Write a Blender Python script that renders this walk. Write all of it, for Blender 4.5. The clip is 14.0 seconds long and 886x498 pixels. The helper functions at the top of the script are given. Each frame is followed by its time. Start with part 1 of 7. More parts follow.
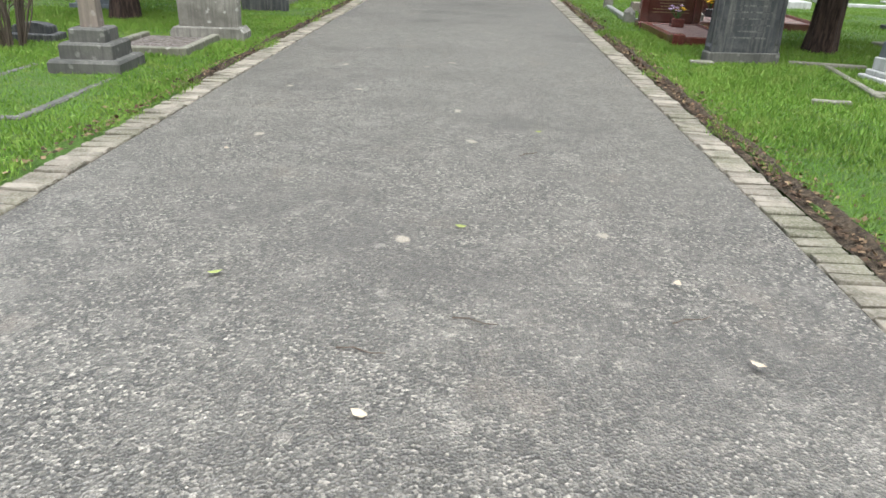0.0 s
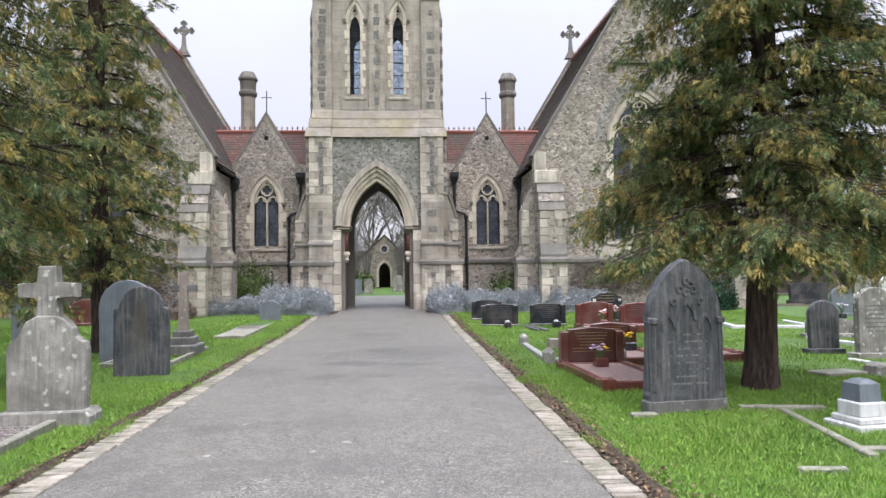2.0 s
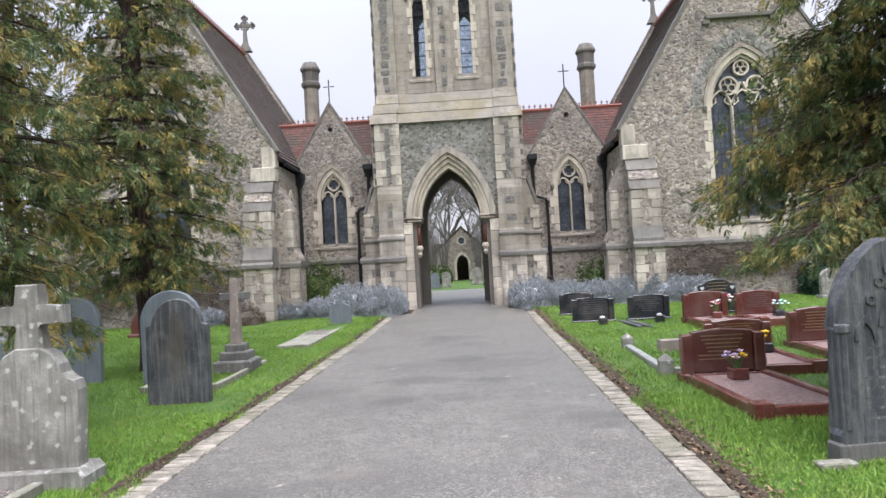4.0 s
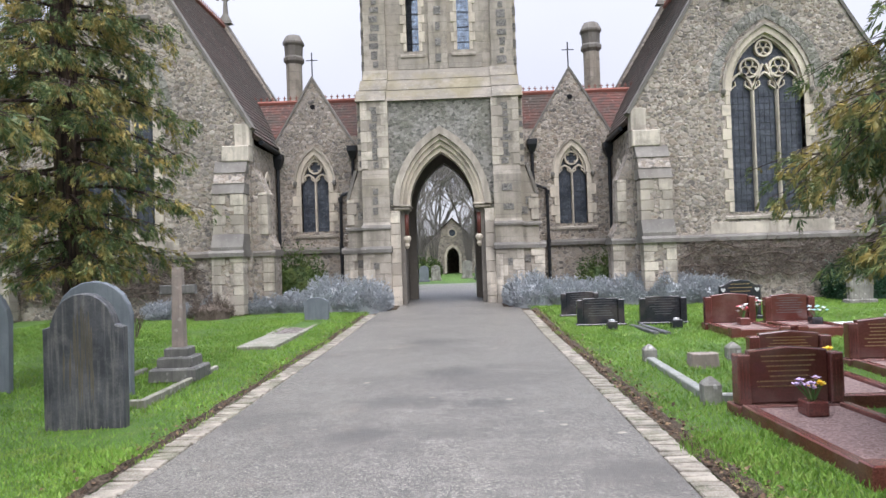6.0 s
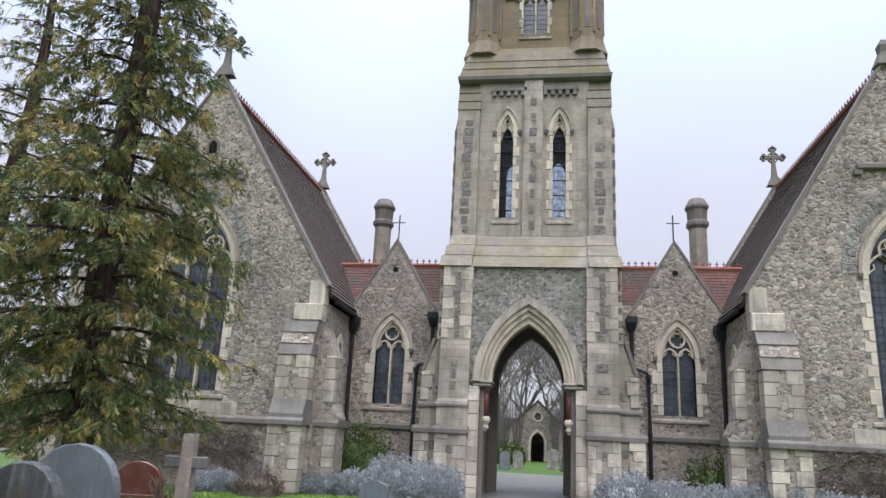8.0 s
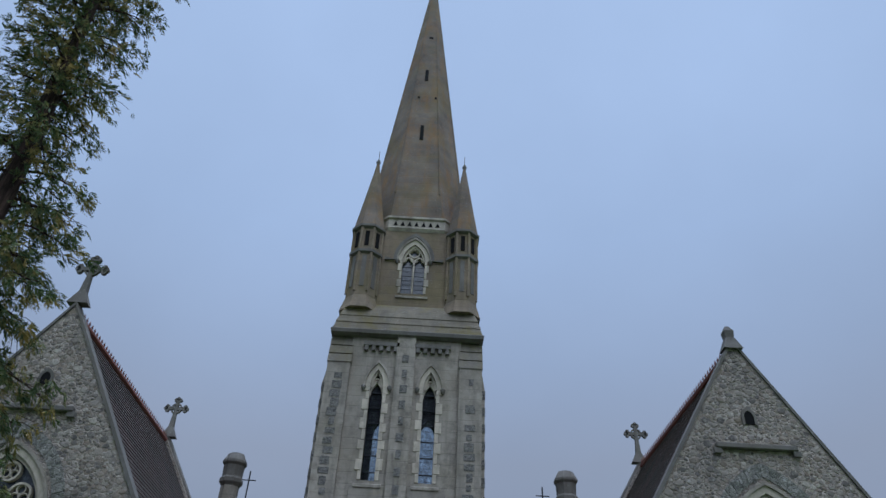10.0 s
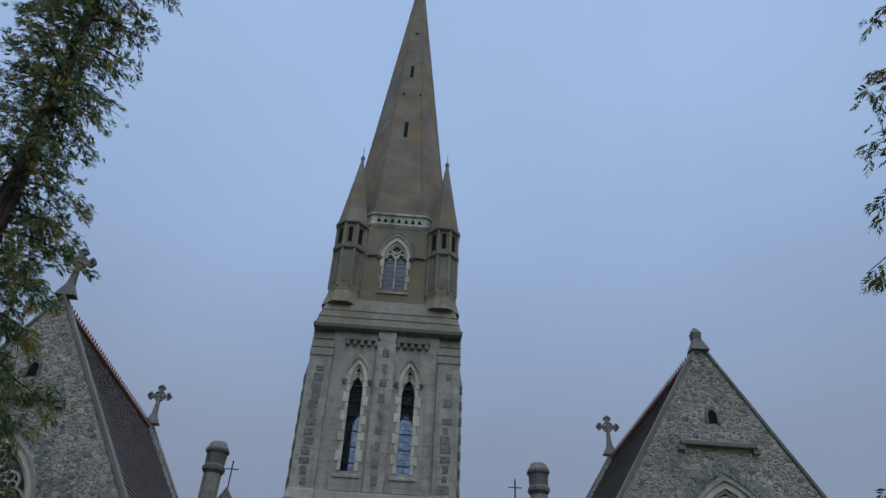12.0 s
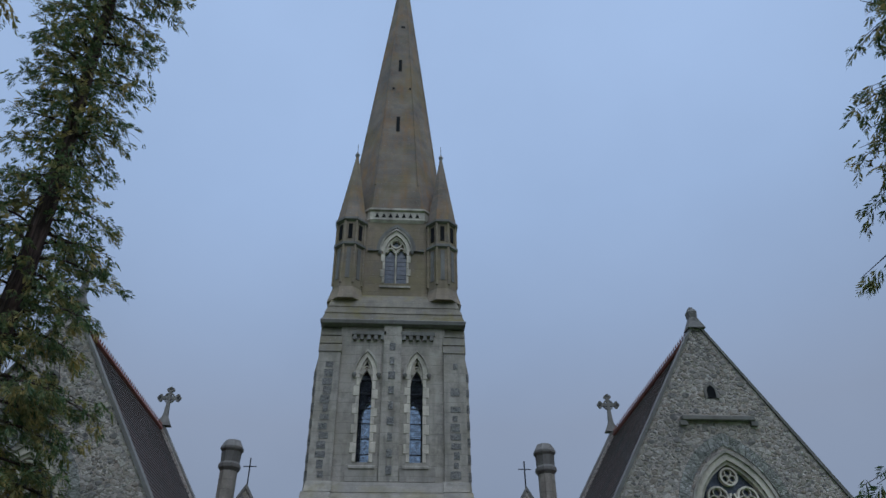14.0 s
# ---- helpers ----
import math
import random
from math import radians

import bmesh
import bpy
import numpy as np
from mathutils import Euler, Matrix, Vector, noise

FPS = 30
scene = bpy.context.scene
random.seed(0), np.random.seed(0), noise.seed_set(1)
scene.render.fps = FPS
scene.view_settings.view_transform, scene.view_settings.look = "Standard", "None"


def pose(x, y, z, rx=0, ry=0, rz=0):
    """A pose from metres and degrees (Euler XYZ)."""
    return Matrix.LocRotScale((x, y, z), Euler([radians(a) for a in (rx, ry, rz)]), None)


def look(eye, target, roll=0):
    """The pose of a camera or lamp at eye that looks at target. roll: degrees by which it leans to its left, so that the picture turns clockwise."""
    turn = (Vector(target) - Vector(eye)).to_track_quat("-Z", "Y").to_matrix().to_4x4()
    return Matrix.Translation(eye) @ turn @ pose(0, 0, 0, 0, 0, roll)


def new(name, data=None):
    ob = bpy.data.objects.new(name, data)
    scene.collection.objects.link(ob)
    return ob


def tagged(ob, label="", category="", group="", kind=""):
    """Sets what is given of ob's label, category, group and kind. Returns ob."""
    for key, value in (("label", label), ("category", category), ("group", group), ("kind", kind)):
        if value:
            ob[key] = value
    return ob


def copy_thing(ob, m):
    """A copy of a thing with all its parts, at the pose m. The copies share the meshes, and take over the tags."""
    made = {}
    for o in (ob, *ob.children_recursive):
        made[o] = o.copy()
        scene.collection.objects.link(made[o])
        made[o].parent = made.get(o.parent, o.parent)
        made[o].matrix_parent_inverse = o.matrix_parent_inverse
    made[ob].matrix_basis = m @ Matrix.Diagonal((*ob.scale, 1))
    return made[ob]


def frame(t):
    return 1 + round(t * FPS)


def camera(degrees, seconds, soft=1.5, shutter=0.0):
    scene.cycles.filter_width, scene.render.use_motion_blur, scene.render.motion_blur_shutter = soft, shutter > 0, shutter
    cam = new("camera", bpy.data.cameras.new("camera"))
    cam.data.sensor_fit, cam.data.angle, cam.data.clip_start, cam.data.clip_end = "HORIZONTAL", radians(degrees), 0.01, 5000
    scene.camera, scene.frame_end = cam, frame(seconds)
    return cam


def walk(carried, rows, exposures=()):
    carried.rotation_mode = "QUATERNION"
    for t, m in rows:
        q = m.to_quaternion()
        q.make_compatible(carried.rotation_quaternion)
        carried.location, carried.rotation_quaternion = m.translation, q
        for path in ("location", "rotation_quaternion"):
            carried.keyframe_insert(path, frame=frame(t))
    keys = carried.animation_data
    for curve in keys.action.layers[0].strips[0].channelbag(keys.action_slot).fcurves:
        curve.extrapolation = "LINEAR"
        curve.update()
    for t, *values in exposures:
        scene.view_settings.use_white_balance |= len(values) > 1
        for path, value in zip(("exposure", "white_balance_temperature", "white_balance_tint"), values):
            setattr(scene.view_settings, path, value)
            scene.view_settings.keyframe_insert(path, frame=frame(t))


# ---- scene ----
cam = camera(63.9, 14.0)
PATH = [
    (0, (0.698, -0.072, 1.393), (0.637, 1.759, 0.592), 2.2),
    (0.5, (0.792, 0.359, 1.351), (0.751, 2.227, 0.638), 1.2),
    (1, (0.83, 0.766, 1.479), (0.842, 2.718, 1.042), -0.1),
    (1.5, (0.814, 1.186, 1.576), (0.923, 3.182, 1.52), -1.3),
    (2, (0.917, 1.626, 1.59), (1.046, 3.62, 1.666), -0.7),
    (2.5, (0.868, 2.119, 1.596), (0.925, 4.115, 1.715), -1.0),
    (3, (0.934, 2.637, 1.569), (0.904, 4.634, 1.68), -2.5),
    (3.2, (0.928, 2.84, 1.61), (0.856, 4.836, 1.709), -3.0),
    (5.3, (0.996, 5.015, 1.707), (0.9, 7.012, 1.741), -3.2),
    (5.5, (0.989, 5.226, 1.691), (0.914, 7.224, 1.728), -2.9),
    (6, (0.883, 5.719, 1.691), (0.819, 7.718, 1.726), -1.9),
    (6.5, (0.895, 6.284, 1.734), (0.777, 8.278, 1.832), -1.1),
    (7, (0.783, 6.815, 1.751), (0.608, 8.8, 1.918), -0.2),
    (7.5, (0.858, 7.268, 1.782), (0.54, 9.215, 2.111), 0.9),
    (7.6, (0.862, 7.338, 1.784), (0.53, 9.277, 2.144), 1.1),
    (8, (0.869, 7.763, 1.779), (0.562, 9.669, 2.303), 2.9),
    (8.5, (0.946, 8.303, 1.776), (0.808, 10.142, 2.548), 3.4),
    (9, (0.928, 8.551, 1.822), (0.926, 10.298, 2.795), 3.2),
    (9.2, (0.904, 8.591, 1.837), (0.928, 10.304, 2.869), 3.0),
    (11.3, (0.911, 8.199, 1.815), (0.939, 9.728, 3.104), 2.6),
    (11.5, (0.893, 8.087, 1.814), (0.948, 9.641, 3.072), 3.1),
    (12, (0.912, 7.743, 1.822), (0.988, 9.368, 2.985), 2.9),
    (12.5, (0.897, 7.575, 1.828), (0.979, 9.144, 3.066), 2.0),
    (13, (0.689, 7.438, 1.846), (0.796, 8.983, 3.111), 2.6),
    (13.5, (0.487, 7.238, 1.813), (0.613, 8.821, 3.028), 1.8),
    (14, (0.436, 7.091, 1.739), (0.55, 8.74, 2.864), -0.6),
]
STOPS = [(0, 0.83, 6500, 7), (0.9, 0.93, 6450, 9), (1.6, 1.1, 6300, 13), (2.2, 1.1, 6230, 16), (7.2, 1.08, 6180, 16), (7.7, 0.95, 6080, 16), (8.3, 0.6, 6120, 16), (8.6, 0.2, 5880, 15), (8.9, -0.12, 5460, 11), (9.2, -0.26, 5330, 10), (11.3, -0.58, 5180, 9), (14, -0.53, 5180, 9)]
walk(cam, [(t, look(e, g, r)) for t, e, g, r in PATH], STOPS)

# ---- sky and sun: an even overcast, brightest overhead ----
world = bpy.data.worlds.new("overcast")
scene.world = world
world.use_nodes = True
wn, wl = world.node_tree.nodes, world.node_tree.links
bgn = wn["Background"]
sky = wn.new("ShaderNodeTexSky")
sky.sky_type, sky.sun_disc, sky.sun_elevation, sky.sun_rotation = "NISHITA", False, radians(48), radians(200)
tcw = wn.new("ShaderNodeTexCoord")
sepw = wn.new("ShaderNodeSeparateXYZ")
wl.new(tcw.outputs["Generated"], sepw.inputs[0])
rampw = wn.new("ShaderNodeValToRGB")
rampw.color_ramp.elements[0].color = (2.45, 2.44, 2.5, 1)
rampw.color_ramp.elements[1].color = (62.0, 62.0, 64.5, 1)
for zs, lum, red, blue in ((0.34, 3.5, 0.98, 1.08), (0.46, 4.2, 0.91, 1.16), (0.6, 5.1, 0.875, 1.2), (0.84, 5.8, 0.875, 1.2), (0.9, 6.2, 0.9, 1.17)):
    rampw.color_ramp.elements.new(zs).color = (lum * red, lum, lum * blue, 1)
wl.new(sepw.outputs["Z"], rampw.inputs[0])
cloud = wn.new("ShaderNodeTexNoise")
cloud.inputs["Scale"].default_value, cloud.inputs["Detail"].default_value = 2.2, 5
wl.new(tcw.outputs["Generated"], cloud.inputs["Vector"])
crw = wn.new("ShaderNodeMapRange")
crw.inputs["From Min"].default_value, crw.inputs["From Max"].default_value = 0.3, 0.7
crw.inputs["To Min"].default_value, crw.inputs["To Max"].default_value = 0.94, 1.06
wl.new(cloud.outputs["Fac"], crw.inputs["Value"])
mulw = wn.new("ShaderNodeMix")
mulw.data_type, mulw.blend_type = "RGBA", "MULTIPLY"
mulw.inputs["Factor"].default_value = 1.0
wl.new(rampw.outputs["Color"], mulw.inputs[6])
wl.new(crw.outputs["Result"], mulw.inputs[7])
mixw = wn.new("ShaderNodeMix")
mixw.data_type = "RGBA"
mixw.inputs["Factor"].default_value = 0.93
wl.new(sky.outputs["Color"], mixw.inputs[6])
wl.new(mulw.outputs[2], mixw.inputs[7])
wl.new(mixw.outputs[2], bgn.inputs["Color"])
bgn.inputs["Strength"].default_value = 0.13
sun = new("sun", bpy.data.lights.new("sun", "SUN"))
sun.data.energy, sun.data.angle, sun.data.color = 1.5, radians(50), (1.0, 0.96, 0.9)
sun.matrix_world = look((0, 0, 60), (-14, 46, 0))


# ---- materials ----
class Mat:
    """A small builder round one node material with world-size coordinates."""

    def __init__(self, name, rough=0.8, metal=0.0, spec=0.3):
        self.m = bpy.data.materials.new(name)
        self.m.use_nodes = True
        self.n, self.l = self.m.node_tree.nodes, self.m.node_tree.links
        self.b = self.n["Principled BSDF"]
        self.b.inputs["Roughness"].default_value = rough
        self.b.inputs["Metallic"].default_value = metal
        self.b.inputs["Specular IOR Level"].default_value = spec
        self.pos = self.n.new("ShaderNodeNewGeometry").outputs["Position"]

    def scaled(self, sx, sy, sz):
        v = self.n.new("ShaderNodeVectorMath")
        v.operation = "MULTIPLY"
        v.inputs[1].default_value = (sx, sy, sz)
        self.l.new(self.pos, v.inputs[0])
        return v.outputs[0]

    def noise(self, scale, detail=4, rough=0.55, vec=None):
        t = self.n.new("ShaderNodeTexNoise")
        t.inputs["Scale"].default_value, t.inputs["Detail"].default_value, t.inputs["Roughness"].default_value = scale, detail, rough
        self.l.new(vec or self.pos, t.inputs["Vector"])
        return t.outputs["Fac"]

    def voronoi(self, scale, feature="F1", vec=None, out="Distance", rand=1.0):
        t = self.n.new("ShaderNodeTexVoronoi")
        t.feature = feature
        t.inputs["Scale"].default_value, t.inputs["Randomness"].default_value = scale, rand
        self.l.new(vec or self.pos, t.inputs["Vector"])
        return t.outputs[out]

    def ramp(self, fac, *stops):
        r = self.n.new("ShaderNodeValToRGB")
        e = r.color_ramp.elements
        while len(e) < len(stops):
            e.new(0.5)
        for el, (p, c) in zip(e, stops):
            el.position = p
            el.color = (c, c, c, 1) if isinstance(c, (int, float)) else (*c, 1)
        self.l.new(fac, r.inputs[0])
        return r.outputs[0]

    def put(self, sock, v):
        if isinstance(v, bpy.types.NodeSocket):
            self.l.new(v, sock)
        elif isinstance(v, (int, float)):
            sock.default_value = v if sock.type == "VALUE" else (v, v, v, 1)
        else:
            sock.default_value = (*v, 1)

    def mix(self, fac, a, b, blend="MIX"):
        m = self.n.new("ShaderNodeMix")
        m.data_type, m.blend_type = "RGBA", blend
        self.put(m.inputs[0], fac)
        self.put(m.inputs[6], a)
        self.put(m.inputs[7], b)
        return m.outputs[2]

    def math(self, op, a, b=0.0):
        m = self.n.new("ShaderNodeMath")
        m.operation = op
        self.put(m.inputs[0], a)
        self.put(m.inputs[1], b)
        return m.outputs[0]

    def axis(self, which):
        s = self.n.new("ShaderNodeSeparateXYZ")
        self.l.new(self.pos, s.inputs[0])
        return s.outputs[which]

    def rand(self):
        return self.n.new("ShaderNodeObjectInfo").outputs["Random"]

    def island(self):
        return self.n.new("ShaderNodeNewGeometry").outputs["Random Per Island"]

    def color(self, v):
        self.put(self.b.inputs["Base Color"], v)
        return self

    def rough(self, v):
        self.put(self.b.inputs["Roughness"], v)
        return self

    def bump(self, h, strength=0.5, dist=0.02):
        b = self.n.new("ShaderNodeBump")
        b.inputs["Strength"].default_value, b.inputs["Distance"].default_value = strength, dist
        self.put(b.inputs["Height"], h)
        self.l.new(b.outputs[0], self.b.inputs["Normal"])
        return self


def stone_mat(name, dark, light, stain=(0.08, 0.075, 0.06), streak=0.5, moss=0.0, course=0.0, rough=0.85, soot=0.68, vary=0.4):
    """Weathered dressed stone: two-scale mottling, soot runs, optional yellow-green lichen and course joints."""
    k = Mat(name, rough)
    c = k.mix(k.ramp(k.noise(0.9, 5), (0.3, 0), (0.7, 1)), dark, light)
    c = k.mix(k.ramp(k.noise(14, 4), (0.35, 0), (0.75, 0.45)), c, light)
    run = k.ramp(k.noise(1.0, 5, 0.6, k.scaled(3.2, 3.2, 0.35)), (0.46, 0), (0.68, streak))
    c = k.mix(run, c, stain)
    c = k.mix(k.ramp(k.noise(2.3, 6, 0.7), (0.48, 0), (0.66, soot)), c, (0.13, 0.118, 0.102))
    c = k.mix(k.ramp(k.noise(0.55, 5, 0.65), (0.5, 0), (0.64, 0.62 * soot)), c, (0.15, 0.128, 0.1))
    c = k.mix(k.ramp(k.rand(), (0.35, 0.0), (1.0, vary)), c, dark)
    c = k.mix(k.ramp(k.voronoi(7.0), (0.0, 0.35), (0.16, 0)), c, (0.62, 0.6, 0.54))
    if moss:
        c = k.mix(k.ramp(k.noise(0.8, 5, 0.6), (0.47, 0), (0.62, moss)), c, (0.17, 0.14, 0.045))
    h = k.noise(22, 4)
    if course:
        saw = k.math("FRACT", k.math("DIVIDE", k.axis(2), course))
        gap = k.ramp(saw, (0.0, 0), (0.035, 1), (0.965, 1), (1.0, 0))
        c = k.mix(gap, k.mix(0.45, c, stain), c)
        h = k.math("ADD", h, k.math("MULTIPLY", gap, 1.5))
    return k.color(c).bump(h, 0.35, 0.015).m


def rubble_mat(name, size, tones, mortar, darkwash=0.4, moss=0.0):
    """Flint and rubble walling: irregular stones of many tones in pale mortar, with sooty washes."""
    k = Mat(name, 0.8)
    wob = k.n.new("ShaderNodeVectorMath")
    wob.operation = "ADD"
    nz = k.n.new("ShaderNodeTexNoise")
    nz.inputs["Scale"].default_value, nz.inputs["Detail"].default_value = 5.0 / size * 0.2, 3
    k.l.new(k.scaled(1, 1, 1.35), nz.inputs["Vector"])
    sc = k.n.new("ShaderNodeVectorMath")
    sc.operation = "SCALE"
    sc.inputs["Scale"].default_value = size * 0.55
    k.l.new(nz.outputs["Color"], sc.inputs[0])
    k.l.new(k.scaled(1, 1, 1.35), wob.inputs[0])
    k.l.new(sc.outputs[0], wob.inputs[1])
    v = wob.outputs[0]
    cell = k.voronoi(1 / size, "F1", v, "Color")
    sep = k.n.new("ShaderNodeSeparateColor")
    k.l.new(cell, sep.inputs[0])
    stops = [(i / (len(tones) - 1), t) for i, t in enumerate(tones)]
    c = k.ramp(sep.outputs[0], *stops)
    c = k.mix(k.ramp(k.noise(28, 3), (0.35, 0), (0.7, 0.4)), c, (0.1, 0.1, 0.1))
    edge = k.voronoi(1 / size, "DISTANCE_TO_EDGE", v)
    gap = k.ramp(edge, (0.0, 0), (0.09, 1))
    c = k.mix(gap, mortar, c)
    wash = k.ramp(k.noise(0.45, 6, 0.65), (0.42, 0), (0.68, darkwash))
    c = k.mix(wash, c, (0.09, 0.085, 0.08))
    c = k.mix(k.ramp(k.voronoi(2.6), (0.0, 0.5), (0.14, 0)), c, (0.6, 0.58, 0.54))
    if moss:
        c = k.mix(k.ramp(k.noise(0.9, 5), (0.4, 0), (0.65, moss)), c, (0.13, 0.14, 0.05))
    return k.color(c).bump(k.math("ADD", gap, k.math("MULTIPLY", k.noise(30, 3), 0.4)), 0.8, 0.04).m


M_flint = rubble_mat("flint_rubble", 0.13, [(0.133, 0.116, 0.104), (0.347, 0.306, 0.261), (0.479, 0.417, 0.342), (0.286, 0.228, 0.171), (0.592, 0.524, 0.45), (0.204, 0.179, 0.158)], (0.49, 0.422, 0.342))
M_knapped = rubble_mat("knapped_flint", 0.11, [(0.1, 0.1, 0.09), (0.22, 0.22, 0.19), (0.33, 0.32, 0.28), (0.44, 0.42, 0.38), (0.15, 0.145, 0.13)], (0.33, 0.31, 0.27), 0.3, 0.2)
M_ashlar = stone_mat("grey_limestone", (0.265, 0.236, 0.197), (0.475, 0.425, 0.354), streak=0.62, moss=0.12, course=0.34)
M_quoin = stone_mat("cream_quoin_stone", (0.27, 0.24, 0.2), (0.7, 0.63, 0.52), streak=0.6, soot=0.6, vary=0.85)
M_frame = stone_mat("cream_window_stone", (0.44, 0.385, 0.31), (0.68, 0.605, 0.485), streak=0.4, soot=0.45)
M_dark = stone_mat("sooty_coping_stone", (0.1, 0.095, 0.086), (0.23, 0.215, 0.19), streak=0.5)
M_moss = stone_mat("lichened_weathering_stone", (0.17, 0.153, 0.125), (0.29, 0.262, 0.212), streak=0.5, moss=0.4, course=0.34)
M_mossy = stone_mat("mossy_belfry_base_stone", (0.15, 0.13, 0.095), (0.26, 0.228, 0.17), streak=0.4, moss=0.85, course=0.34)
M_belfry = stone_mat("brown_belfry_stone", (0.173, 0.134, 0.09), (0.326, 0.26, 0.18), streak=0.5, moss=0.35, course=0.34)
M_chequer = rubble_mat("dark_flint_chequer", 0.07, [(0.1, 0.098, 0.09), (0.2, 0.192, 0.175), (0.3, 0.28, 0.25), (0.14, 0.135, 0.125)], (0.34, 0.315, 0.275), 0.3)
M_spire = stone_mat("spire_stone", (0.075, 0.06, 0.047), (0.235, 0.19, 0.145), stain=(0.26, 0.13, 0.03), streak=0.6, moss=0.3, course=0.42)


def tile_mat(name, a, b, moss):
    k = Mat(name, 0.85)
    row = k.math("FRACT", k.math("DIVIDE", k.axis(2), 0.14))
    cell = k.voronoi(6.5, "F1", k.scaled(1, 1, 1), "Color")
    c = k.mix(cell, a, b)
    c = k.mix(k.ramp(k.noise(0.7, 5), (0.4, 0), (0.65, moss)), c, (0.055, 0.055, 0.045))
    c = k.mix(k.ramp(k.noise(9, 4), (0.6, 0), (0.72, 0.6)), c, (0.3, 0.29, 0.25))
    c = k.mix(k.ramp(row, (0, 0.5), (0.14, 0)), c, (0.025, 0.02, 0.02))
    return k.color(c).bump(row, 0.7, 0.03).m


M_tile = tile_mat("clay_roof_tile", (0.15, 0.055, 0.04), (0.06, 0.036, 0.031), 0.75)
M_tiledark = tile_mat("weathered_roof_tile", (0.075, 0.056, 0.048), (0.115, 0.08, 0.066), 0.7)
M_ridge = Mat("red_ridge_tile", 0.8)
M_ridge = M_ridge.color(M_ridge.mix(M_ridge.noise(5), (0.24, 0.085, 0.06), (0.16, 0.065, 0.05))).m
M_iron = Mat("black_iron", 0.5, 0.3)
M_iron = M_iron.color(M_iron.mix(M_iron.noise(20), (0.012, 0.013, 0.015), (0.03, 0.032, 0.036))).m
# near-black solids of this stand for the shade inside openings that aren't cut
M_void = Mat("unlit_opening", 0.95, 0, 0.1).color((0.012, 0.012, 0.013)).m
M_lead = Mat("window_lead", 0.6, 0.4).color((0.03, 0.032, 0.035)).m


def glass_mat():
    k = Mat("leaded_glass", 0.18, 0.0, 0.5)
    # lighter bluish base: part of the reflected sky is put into the colour
    c = k.mix(k.ramp(k.noise(3.0, 3), (0.35, 0), (0.65, 1)), (0.03, 0.036, 0.047), (0.07, 0.08, 0.098))
    k.color(c)
    k.rough(k.ramp(k.noise(9, 2), (0.3, 0.12), (0.7, 0.35)))
    return k.bump(k.noise(12, 2), 0.12, 0.02).m


M_glass = glass_mat()


def clear_glass_mat():
    """Old cathedral glass that lets the sky behind show through, with uneven dull quarries."""
    k = Mat("clear_leaded_glass", 0.15, 0.0, 0.5)
    k.color((0.05, 0.058, 0.07))
    clear = k.n.new("ShaderNodeBsdfTransparent")
    clear.inputs["Color"].default_value = (0.9, 0.94, 0.97, 1)
    blend = k.n.new("ShaderNodeMixShader")
    k.put(blend.inputs[0], k.ramp(k.noise(7, 3), (0.35, 0.7), (0.65, 0.95)))
    k.l.new(k.b.outputs[0], blend.inputs[1])
    k.l.new(clear.outputs[0], blend.inputs[2])
    k.l.new(blend.outputs[0], k.n["Material Output"].inputs["Surface"])
    return k.m


M_clearglass = clear_glass_mat()
M_granite = Mat("red_granite_shaft", 0.3)
M_granite = M_granite.color(M_granite.mix(M_granite.noise(40), (0.16, 0.05, 0.035), (0.08, 0.03, 0.025))).m
# tower stone toned down: the gate passage's shade is put into its colour
M_passageshade = stone_mat("shade_toned_passage_stone", (0.13, 0.118, 0.1), (0.21, 0.19, 0.16), streak=0.4)


